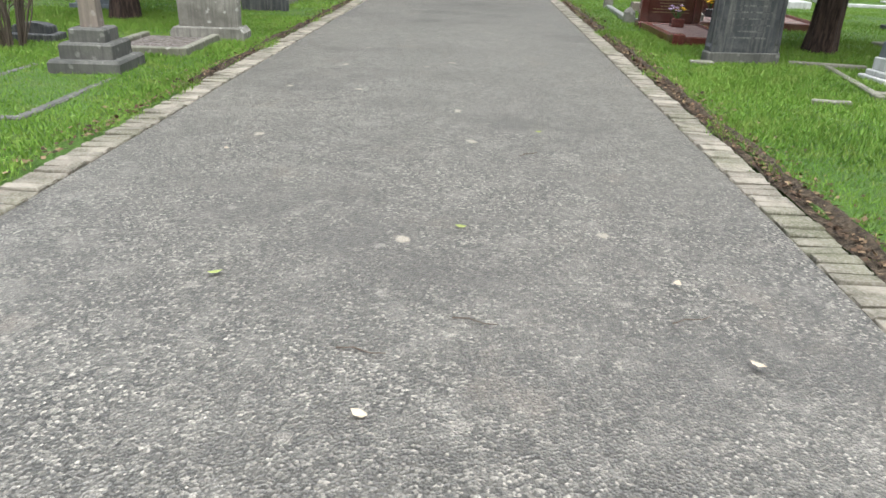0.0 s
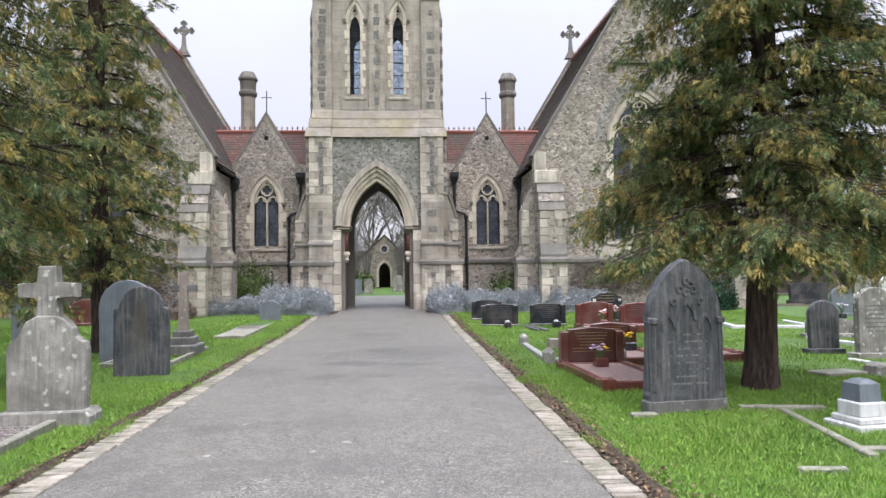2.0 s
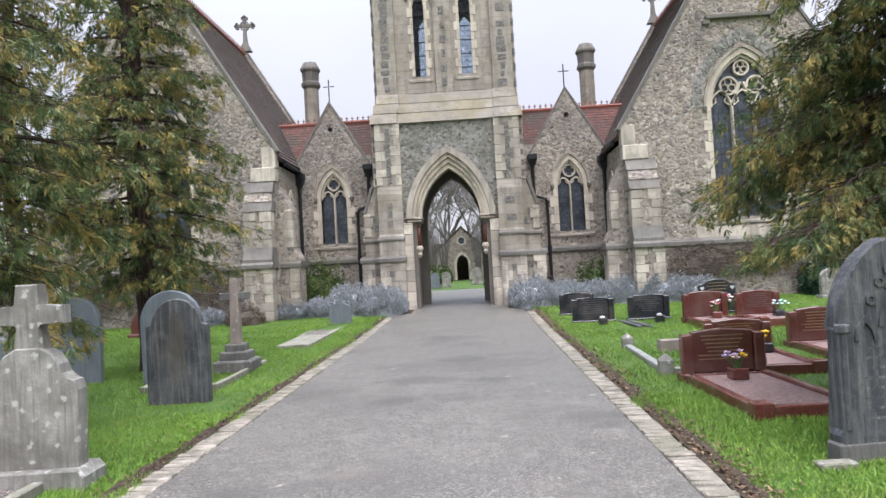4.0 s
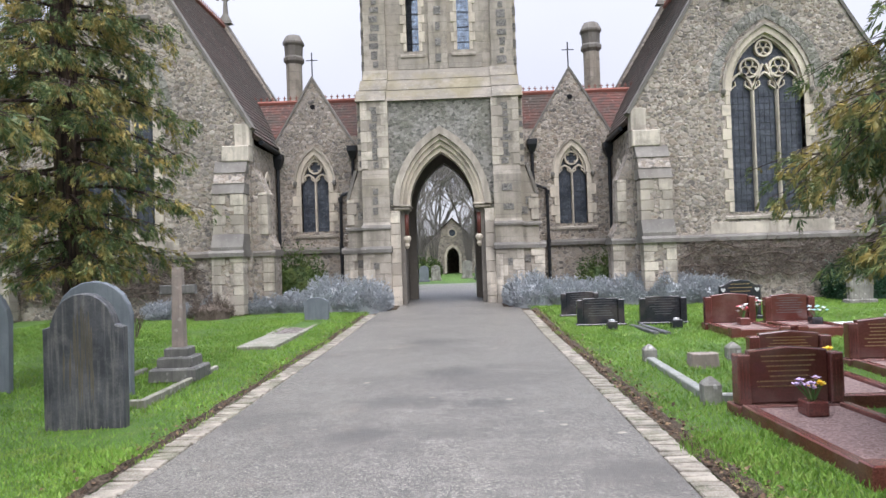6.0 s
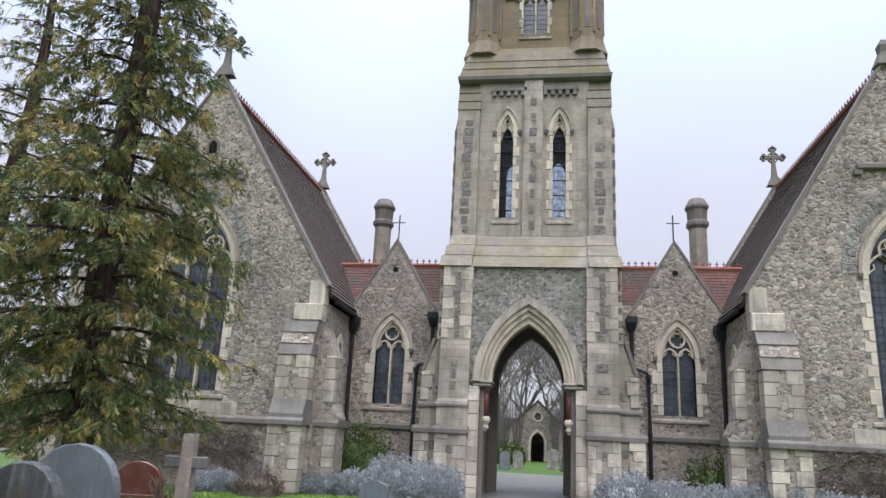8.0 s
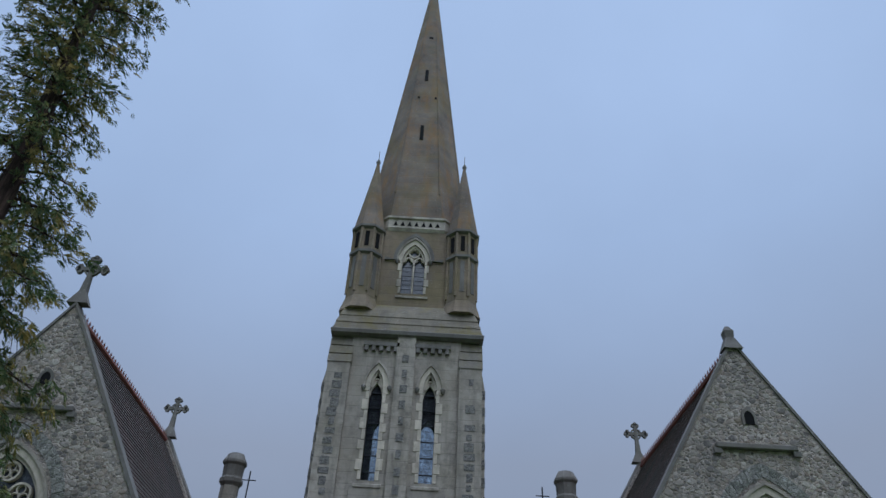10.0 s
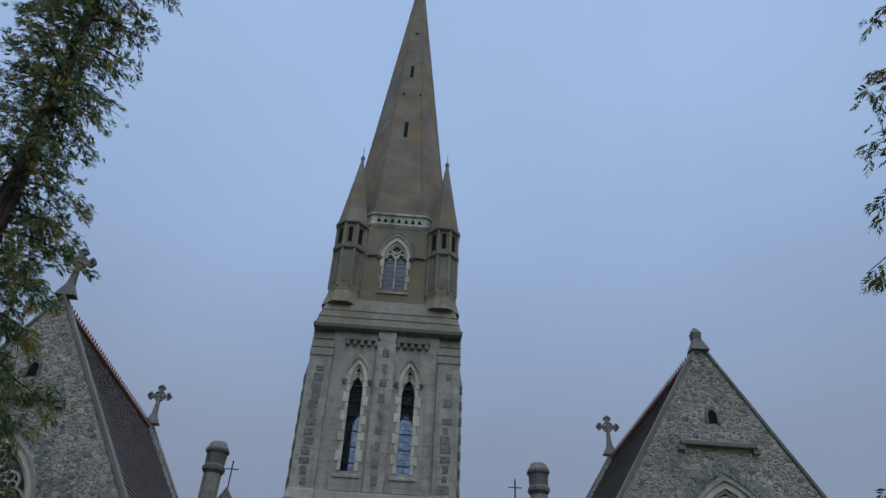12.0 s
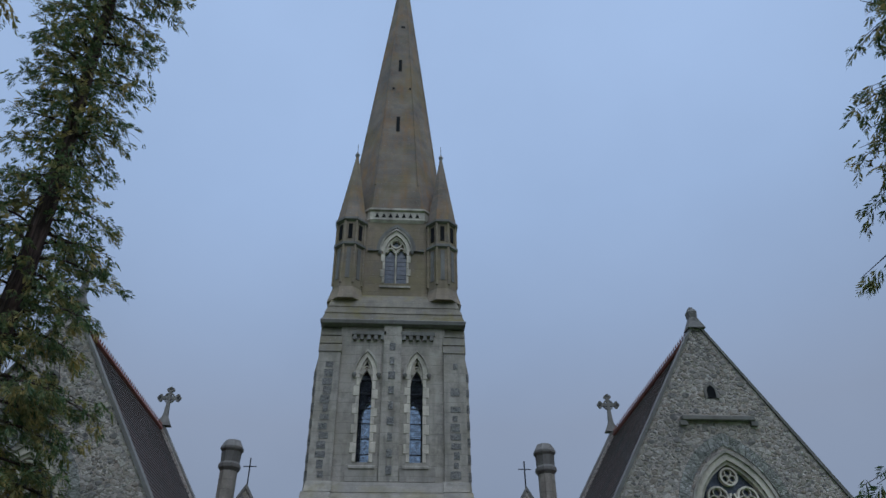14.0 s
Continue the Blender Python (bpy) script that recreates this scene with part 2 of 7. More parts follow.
def asphalt_mat():
    k = Mat("worn_asphalt", 0.44, 0, 0.75)
    flat = k.scaled(1, 1, 0)
    chips = k.voronoi(88, "F1", flat, "Color")
    s = k.n.new("ShaderNodeSeparateColor")
    k.l.new(chips, s.inputs[0])
    c = k.ramp(s.outputs[0], (0.0, (0.01, 0.0098, 0.009)), (0.4, (0.045, 0.0435, 0.04)), (0.66, (0.105, 0.101, 0.094)), (0.86, (0.27, 0.26, 0.242)), (1.0, (0.5, 0.48, 0.44)))
    clump = k.n.new("ShaderNodeSeparateColor")
    k.l.new(k.voronoi(42, "F1", flat, "Color"), clump.inputs[0])
    c = k.mix(k.ramp(clump.outputs[0], (0.55, 0), (1.0, 0.55)), c, (0.2, 0.192, 0.178))
    c = k.mix(k.ramp(clump.outputs[1], (0.6, 0), (1.0, 0.5)), c, (0.03, 0.029, 0.027))
    c = k.mix(k.ramp(k.noise(300, 2), (0.4, 0), (0.7, 0.2)), c, (0.145, 0.141, 0.131))
    wear = k.ramp(k.noise(0.5, 6, 0.6), (0.35, 0), (0.65, 0.3))
    c = k.mix(wear, c, (0.165, 0.16, 0.148))
    c = k.mix(k.ramp(k.noise(2.6, 5, 0.65), (0.42, 0), (0.62, 0.4)), c, (0.07, 0.067, 0.062))
    c = k.mix(k.ramp(k.noise(6.0, 4, 0.6), (0.5, 0), (0.68, 0.35)), c, (0.24, 0.232, 0.22))
    dirt = k.ramp(k.noise(0.4, 6, 0.7, k.scaled(0.8, 1.3, 1)), (0.5, 0), (0.62, 0.65))
    c = k.mix(dirt, c, (0.06, 0.057, 0.053))
    for sx, sy, rx, ry in ((0.05, 13.7, 0.75, 0.5), (1.05, 13.5, 0.5, 0.32), (0.6, 15.6, 0.55, 0.6), (-0.1, 12.2, 0.4, 0.35), (0.2, 19.0, 0.9, 0.7)):
        off = k.n.new("ShaderNodeVectorMath")
        off.operation = "SUBTRACT"
        off.inputs[1].default_value = (sx / rx, sy / ry, 0)
        k.l.new(k.scaled(1 / rx, 1 / ry, 0), off.inputs[0])
        ln = k.n.new("ShaderNodeVectorMath")
        ln.operation = "LENGTH"
        k.l.new(off.outputs[0], ln.inputs[0])
        d = k.math("ADD", ln.outputs["Value"], k.math("MULTIPLY", k.math("SUBTRACT", k.noise(3.2, 4), 0.5), 1.6))
        c = k.mix(k.ramp(d, (0.35, 0.75), (1.0, 0)), c, (0.045, 0.043, 0.04))
    tan = k.ramp(k.noise(1.7, 5, 0.6), (0.6, 0), (0.75, 0.4))
    c = k.mix(tan, c, (0.2, 0.165, 0.135))
    gum = k.ramp(k.math("ADD", k.voronoi(1.9, "F1", flat), k.math("MULTIPLY", k.noise(16, 3), 0.2)), (0.15, 0.85), (0.185, 0))
    c = k.mix(gum, c, (0.42, 0.38, 0.33))
    small = k.ramp(k.math("ADD", k.voronoi(3.7, "F1", flat), k.math("MULTIPLY", k.noise(40, 3), 0.25)), (0.19, 0.6), (0.24, 0))
    c = k.mix(small, c, (0.27, 0.258, 0.24))
    h = k.math("ADD", k.voronoi(88, "F1", flat), k.math("MULTIPLY", k.noise(7, 3), 0.6))
    c = k.mix(1.0, c, (1.0, 0.955, 0.87), "MULTIPLY")
    return k.color(c).bump(h, 0.8, 0.01).m


M_asphalt = asphalt_mat()


def grass_mat(name, a, b, c3):
    k = Mat(name, 0.6, 0, 0.25)
    c = k.mix(k.ramp(k.noise(0.7, 5), (0.35, 0), (0.65, 1)), a, b)
    c = k.mix(k.ramp(k.noise(4.5, 4), (0.5, 0), (0.72, 0.7)), c, c3)
    return k, c


gk, gcol = grass_mat("lawn", (0.05, 0.11, 0.016), (0.085, 0.165, 0.024), (0.11, 0.15, 0.035))
gcol = gk.mix(gk.ramp(gk.noise(60, 3), (0.35, 0.6), (0.6, 0)), gcol, (0.03, 0.06, 0.01))
M_lawn = gk.color(gcol).bump(gk.noise(70, 3), 0.8, 0.03).m
bk, bcol = grass_mat("grass_blade", (0.1, 0.21, 0.024), (0.155, 0.29, 0.038), (0.22, 0.3, 0.065))
bcol = bk.mix(bk.ramp(bk.island(), (0.0, 0), (0.85, 0.22), (1.0, 0.9)), bcol, (0.24, 0.28, 0.08))
M_blade = bk.color(bcol).m
sk = Mat("damp_soil", 0.95)
M_soil = sk.color(sk.mix(sk.ramp(sk.noise(25, 5), (0.35, 0), (0.65, 1)), (0.03, 0.022, 0.015), (0.1, 0.075, 0.05))).bump(sk.noise(40, 4), 0.9, 0.03).m
kk = Mat("concrete_sett", 0.9)
kc = kk.mix(kk.rand(), (0.18, 0.158, 0.125), (0.32, 0.285, 0.23))
kc = kk.mix(kk.ramp(kk.noise(6, 5), (0.42, 0), (0.62, 0.75)), kc, (0.085, 0.078, 0.055))
kc = kk.mix(kk.ramp(kk.noise(1.3, 5, 0.7), (0.48, 0), (0.62, 0.6)), kc, (0.085, 0.09, 0.045))
kc = kk.mix(kk.ramp(kk.noise(60, 3), (0.4, 0), (0.75, 0.5)), kc, (0.34, 0.315, 0.275))
M_sett = kk.color(kc).bump(kk.noise(45, 4), 0.5, 0.01).m

rk = Mat("loose_rubble_stone", 0.8)
tone = rk.math("FRACT", rk.math("ADD", rk.rand(), rk.math("MULTIPLY", rk.island(), 7.3)))
rc = rk.ramp(tone, (0.0, (0.0867, 0.0776, 0.0702)), (0.22, (0.275, 0.242, 0.203)), (0.45, (0.388, 0.335, 0.27)), (0.62, (0.214, 0.165, 0.119)), (0.85, (0.53, 0.475, 0.401)), (1.0, (0.143, 0.126, 0.11)))
rc = rk.mix(rk.ramp(rk.noise(0.45, 6, 0.65), (0.42, 0), (0.64, 0.62)), rc, (0.085, 0.078, 0.072))
rc = rk.mix(rk.ramp(rk.noise(1.1, 5, 0.7, rk.scaled(2.2, 2.2, 0.5)), (0.5, 0), (0.68, 0.5)), rc, (0.1, 0.088, 0.078))
rc = rk.mix(rk.ramp(rk.noise(26, 4), (0.4, 0), (0.7, 0.5)), rc, (0.13, 0.125, 0.115))
rc = rk.mix(rk.ramp(rk.noise(7, 5, 0.7), (0.5, 0), (0.64, 0.7)), rc, (0.34, 0.305, 0.262))
rc = rk.mix(rk.ramp(rk.voronoi(4.5), (0.0, 0.85), (0.2, 0)), rc, (0.62, 0.6, 0.56))
M_rubblestone = rk.color(rc).bump(rk.noise(30, 4), 0.6, 0.02).m

# ---- geometry helpers ----
def thing(name, m, label, category, group="", kind=""):
    ob = new(name)
    ob.empty_display_size = 0.2
    ob.matrix_basis = m if isinstance(m, Matrix) else pose(*m)
    return tagged(ob, label, category, group, kind)


def part(name, bm, material, parent=None, label="", smooth=False, local=False):
    """Links a bmesh, drawn in world metres (or in the parent's own frame when local), as one mesh under a thing or a part."""
    bmesh.ops.recalc_face_normals(bm, faces=bm.faces)
    if parent is not None and not local:
        chain, p = Matrix(), parent
        while p is not None:
            chain, p = p.matrix_basis @ chain, p.parent
        bm.transform(chain.inverted())
    me = bpy.data.meshes.new(name)
    bm.to_mesh(me)
    bm.free()
    me.materials.append(material)
    if smooth:
        me.polygons.foreach_set("use_smooth", [True] * len(me.polygons))
    ob = new(name, me)
    ob.parent = parent
    if label:
        ob["label"] = label
    return ob


def struct(name, bm, material, label, category, smooth=False):
    return tagged(part(name, bm, material, None, "", smooth), label, category, kind="structure")


def box(bm, x0, x1, y0, y1, z0, z1, bevel=0.0):
    vs = [bm.verts.new((x, y, z)) for z in (z0, z1) for y in (y0, y1) for x in (x0, x1)]
    fs = [bm.faces.new([vs[i] for i in q]) for q in ((0, 1, 3, 2), (4, 6, 7, 5), (0, 4, 5, 1), (2, 3, 7, 6), (0, 2, 6, 4), (1, 5, 7, 3))]
    if bevel:
        es = list({e for f in fs for e in f.edges})
        bmesh.ops.bevel(bm, geom=es, offset=bevel, segments=1, affect="EDGES")
    return bm


def prism(bm, pts, y0, y1, axis="y"):
    """A solid from an outline in x, z pushed from y0 to y1 (axis x: an outline in y, z pushed along x)."""
    def v(p, d):
        return bm.verts.new((p[0], d, p[1]) if axis == "y" else (d, p[0], p[1]) if axis == "x" else (p[0], p[1], d))
    a, b = [v(p, y0) for p in pts], [v(p, y1) for p in pts]
    n = len(pts)
    fs = [bm.faces.new(a), bm.faces.new(b)]
    for f in fs:
        f.normal_update()
    for i in range(n):
        bm.faces.new((a[i], a[(i + 1) % n], b[(i + 1) % n], b[i]))
    bmesh.ops.triangulate(bm, faces=fs)
    return bm


def wall(bm, outer, holes, y0, y1):
    """A wall standing in x, z between y0 and y1, with openings right through it."""
    tmp = bmesh.new()
    loops = []
    for pts in (outer, *holes):
        vs = [tmp.verts.new((p[0], 0, p[1])) for p in pts]
        for i in range(len(vs)):
            tmp.edges.new((vs[i], vs[(i + 1) % len(vs)]))
        loops.append(pts)
    bmesh.ops.triangle_fill(tmp, edges=tmp.edges, use_beauty=True, normal=(0, -1, 0))
    tmp.verts.index_update()
    co = [v.co.copy() for v in tmp.verts]
    for y in (y0, y1):
        vs = [bm.verts.new((c.x, y, c.z)) for c in co]
        for f in tmp.faces:
            bm.faces.new([vs[v.index] for v in f.verts])
    tmp.free()
    for pts in loops:
        a, b = [bm.verts.new((p[0], y0, p[1])) for p in pts], [bm.verts.new((p[0], y1, p[1])) for p in pts]
        for i in range(len(pts)):
            j = (i + 1) % len(pts)
            bm.faces.new((a[i], a[j], b[j], b[i]))
    bmesh.ops.remove_doubles(bm, verts=bm.verts, dist=0.0005)
    return bm


def arch(cx, half, zs, za, n=9):
    """The curve of a pointed arch from its left spring to its right."""
    h = za - zs
    d = (h * h - half * half) / (2 * half)
    r = half + d
    a = math.atan2(h, d)
    left = [(cx + d - r * math.cos(a * i / n), zs + r * math.sin(a * i / n)) for i in range(n + 1)]
    return left + [(2 * cx - x, z) for x, z in reversed(left[:-1])]


def opening(cx, half, z0, zs, za, n=9):
    return [(cx - half, z0), *arch(cx, half, zs, za, n), (cx + half, z0)]


def band(bm, inner, outer, y0, y1, closed=False):
    """A moulding between two lines of equal length in x, z."""
    n = len(inner)
    g = [[bm.verts.new((p[0], y, p[1])) for p in ln] for y in (y0, y1) for ln in (inner, outer)]
    for i in range(n if closed else n - 1):
        j = (i + 1) % n
        for a, b in ((0, 1), (1, 3), (3, 2), (2, 0)):
            bm.faces.new((g[a][i], g[a][j], g[b][j], g[b][i]))
    if not closed:
        for i in (0, n - 1):
            bm.faces.new((g[0][i], g[1][i], g[3][i], g[2][i]))
    return bm


def ribbon(bm, pts, w, y0, y1, closed=False):
    """A bar of width w along a line in x, z."""
    n = len(pts)
    inner, outer = [], []
    for i, p in enumerate(pts):
        a = pts[(i - 1) % n] if closed or i else pts[i]
        b = pts[(i + 1) % n] if closed or i < n - 1 else pts[i]
        d = Vector((b[0] - a[0], b[1] - a[1])).normalized()
        nx, nz = -d.y * w / 2, d.x * w / 2
        inner.append((p[0] + nx, p[1] + nz))
        outer.append((p[0] - nx, p[1] - nz))
    return band(bm, inner, outer, y0, y1, closed)


def circle(cx, cz, r, n=16, a0=0.0):
    return [(cx + r * math.cos(a0 + 2 * math.pi * i / n), cz + r * math.sin(a0 + 2 * math.pi * i / n)) for i in range(n)]


def lathe(bm, x, y, prof, n=12, turn=0.0):
    """A solid of rings: prof is a list of (radius, z)."""
    rings = []
    for r, z in prof:
        rings.append([bm.verts.new((x + r * math.cos(turn + 2 * math.pi * i / n), y + r * math.sin(turn + 2 * math.pi * i / n), z)) for i in range(n)])
    for a, b in zip(rings, rings[1:]):
        for i in range(n):
            bm.faces.new((a[i], a[(i + 1) % n], b[(i + 1) % n], b[i]))
    bm.faces.new(rings[0]), bm.faces.new(rings[-1])
    return bm


def loft(bm, levels):
    """A solid through outlines of equal length: a list of (z, outline in x, y)."""
    rings = [[bm.verts.new((p[0], p[1], z)) for p in pts] for z, pts in levels]
    n = len(rings[0])
    for a, b in zip(rings, rings[1:]):
        for i in range(n):
            bm.faces.new((a[i], a[(i + 1) % n], b[(i + 1) % n], b[i]))
    bm.faces.new(rings[0]), bm.faces.new(rings[-1])
    return bm


def rect(x0, x1, y0, y1):
    return [(x0, y0), (x1, y0), (x1, y1), (x0, y1)]


def tube(bm, pts, r, n=6, r1=None):
    """A round bar along a 3D line, tapering from r to r1."""
    r1 = r if r1 is None else r1
    rings = []
    for i, p in enumerate(pts):
        p = Vector(p)
        d = (Vector(pts[min(i + 1, len(pts) - 1)]) - Vector(pts[max(i - 1, 0)])).normalized()
        u = d.orthogonal().normalized()
        w = d.cross(u)
        rr = r + (r1 - r) * i / (len(pts) - 1)
        rings.append([bm.verts.new(p + (u * math.cos(2 * math.pi * k / n) + w * math.sin(2 * math.pi * k / n)) * rr) for k in range(n)])
    for a, b in zip(rings, rings[1:]):
        best = min(range(n), key=lambda s: (a[0].co - b[s].co).length)
        for k in range(n):
            bm.faces.new((a[k], a[(k + 1) % n], b[(k + 1 + best) % n], b[(k + best) % n]))
    bm.faces.new(rings[0]), bm.faces.new(rings[-1])
    return bm


B = bmesh.new


def quick(name, verts, faces, material):
    me = bpy.data.meshes.new(name)
    me.from_pydata(verts, [], faces)
    me.materials.append(material)
    return new(name, me)


def stone_shapes(n=6):
    """Unit rubble stones: uneven seven-sided lumps with a worn front, facing -y."""
    out = []
    for i in range(n):
        rnd = random.Random(300 + i)
        k = 7
        ang = [2 * math.pi * (j + rnd.uniform(-0.28, 0.28)) / k for j in range(k)]
        rad = [0.5 * rnd.uniform(0.8, 1.08) for _ in range(k)]
        vs = [(r * math.cos(a), 0.4, r * math.sin(a)) for a, r in zip(ang, rad)] + [(r * 0.9 * math.cos(a), -0.55, r * 0.9 * math.sin(a)) for a, r in zip(ang, rad)] + [(r * 0.6 * math.cos(a), -1.0 + rnd.uniform(-0.15, 0.1), r * 0.6 * math.sin(a)) for a, r in zip(ang, rad)]
        fs = [(j, (j + 1) % k, k + (j + 1) % k, k + j) for j in range(k)] + [(k + j, k + (j + 1) % k, 2 * k + (j + 1) % k, 2 * k + j) for j in range(k)] + [tuple(range(2 * k, 3 * k))]
        me = bpy.data.meshes.new("stone")
        me.from_pydata(vs, [], fs)
        me.materials.append(M_rubblestone)
        out.append((me, np.array(vs), fs))
    return out


STONES = stone_shapes()


def stone_facing(parent, inside, x0, x1, z0, z1, yf, size, seed, limit, far_first=None):
    """Rubble stones laid in uneven courses on a wall face; up to limit of them, lowest and nearest the gate, as pieces."""
    rnd = random.Random(seed)
    spots, cells = [], {}
    area = (x1 - x0) * (z1 - z0)
    for scale, count in ((1.7, 0.25), (1.15, 0.9), (0.8, 2.2), (0.55, 4.0)):
        for _ in range(int(area / size ** 2 * count)):
            cx, cz = rnd.uniform(x0, x1), rnd.uniform(z0, z1)
            if not inside(cx, cz):
                continue
            w = size * scale * rnd.uniform(0.85, 1.3)
            h = w * rnd.uniform(0.55, 0.85)
            key = (int(cx / 0.33), int(cz / 0.33))
            near = [q for i in (-1, 0, 1) for j in (-1, 0, 1) for q in cells.get((key[0] + i, key[1] + j), ())]
            if any(((cx - q[0]) / (w + q[2])) ** 2 + ((cz - q[1]) / (h + q[3])) ** 2 < 0.2 for q in near):
                continue
            q = (cx, cz, w, h, rnd.uniform(0.006, 0.018), rnd.uniform(-25, 25), rnd.randrange(len(STONES)))
            spots.append(q)
            cells.setdefault(key, []).append(q)
    spots.sort(key=lambda q: abs(q[0] - 0.2) + q[1])
    base, p = Vector((0, 0, 0)), parent
    while p is not None:
        base, p = base + p.matrix_basis.translation, p.parent
    for cx, cz, w, h, d, r, k in spots[:limit]:
        ob = new("stone", STONES[k][0])
        ob.parent = parent
        ob.matrix_basis = Matrix.Translation(Vector((cx, yf, cz)) - base) @ pose(0, 0, 0, 0, r, 0) @ Matrix.Diagonal((w, d, h, 1))
    verts, faces = [], []
    for cx, cz, w, h, d, r, k in spots[limit:]:
        m = pose(cx, yf, cz, 0, r, 0) @ Matrix.Diagonal((w, d, h, 1))
        o = len(verts)
        verts += [tuple(m @ Vector(v) - base) for v in STONES[k][1]]
        faces += [tuple(i + o for i in f) for f in STONES[k][2]]
    if verts:
        ob = quick("rubble", verts, faces, M_rubblestone)
        ob.parent = parent
        ob["kind"] = "stuff"


# ---- ground, road, edging ----
def gz(y):
    """Height of the drive: a gentle rise towards the gate."""
    return float(np.interp(y, [-60, 0, 20, 25, 28, 48, 70, 400], [0, 0, 0.16, 0.27, 0.39, 0.39, 0.63, 0.63]))


ROAD_L, ROAD_R, KERB_W = -1.66, 2.38, 0.24


def ground_sheet():
    xs = sorted({-600, -250, -120, -60, -35, -22, ROAD_L - 0.02, ROAD_R + 0.02, ROAD_L - KERB_W, ROAD_R + KERB_W, 22, 35, 60, 120, 250, 600, *np.arange(-16, -2, 0.35).tolist(), *np.arange(2.7, 16, 0.35).tolist()})
    ys = sorted({-400, -150, -60, -30, -15, 34, 40, 50, 65, 90, 150, 300, 700, *np.arange(-8, 34, 0.4).tolist()})
    verts, faces = [], []
    for y in ys:
        for x in xs:
            on_road = ROAD_L - KERB_W - 0.01 <= x <= ROAD_R + KERB_W + 0.01 or y > 26.5
            lump = 0.03 * noise.noise((x * 0.5, y * 0.5, 0)) + 0.012 * noise.noise((x * 2, y * 2, 3))
            verts.append((x, y, gz(y) - 0.06 if on_road and y < 80 else gz(y) + 0.015 + lump))
    n = len(xs)
    for j in range(len(ys) - 1):
        for i in range(n - 1):
            faces.append((j * n + i, j * n + i + 1, (j + 1) * n + i + 1, (j + 1) * n + i))
    return tagged(quick("ground", verts, faces, M_lawn), "short green cemetery lawn with worn patches", "grass", kind="structure")


ground_sheet()


def road_strip(name, x0, x1, y0, y1, mat, dz=0.0, nx=7, step=0.8):
    ys = np.arange(y0, y1 + step, step)
    verts, faces = [], []
    for y in ys:
        for i in range(nx + 1):
            f = i / nx
            verts.append((x0 + (x1 - x0) * f, y, gz(y) + dz + 0.035 * (1 - (2 * f - 1) ** 2)))
    w = nx + 1
    for j in range(len(ys) - 1):
        for i in range(nx):
            faces.append((j * w + i, j * w + i + 1, (j + 1) * w + i + 1, (j + 1) * w + i))
    return quick(name, verts, faces, mat)


tagged(road_strip("road", ROAD_L, ROAD_R, -14, 43, M_asphalt), "worn grey asphalt drive with pale spots and stains", "road", kind="structure")
tagged(road_strip("road_2", -40, 40, 39, 47, M_asphalt, -0.03, 8), "asphalt cross path beyond the gate", "road", kind="structure")
tagged(road_strip("forecourt", -16, 16.4, 26.2, 28.2, M_soil, -0.02, 8, 0.5), "dark planting bed along the chapel walls", "soil", kind="structure")

# ---- the gate tower, two links and two chapels ----
CX, GB = 0.2, 0.36
PL = 2.16


def string_course(parent, x0, x1, y0, y1, z, h=0.14, label=""):
    bm = B()
    prism(bm, [(y0, z - h), (y1, z - h), (y1, z + 0.05), (y0 + 0.1, z + 0.05), (y0, z - 0.03)], x0, x1, "x")
    return part("string_course", bm, M_dark, parent, label)


def quoins(parent, x0, x1, y0, y1, z0, z1, seed, tooth=0.0, side=1, h=0.3):
    """Dressed corner stones, each its own block, long and short by turns."""
    rnd = random.Random(seed)
    z, k = z0, 0
    while z < z1 - 0.05:
        hh = min(h * rnd.uniform(0.85, 1.15), z1 - z)
        t = tooth * (k % 2)
        bm = B()
        a, b = (x0, x1 + t) if side > 0 else (x0 - t, x1)
        box(bm, a, b, y0 - rnd.uniform(0, 0.012), y1, z + 0.006, z + hh - 0.006, 0.008)
        part("quoin", bm, M_quoin, parent)
        z += hh
        k += 1


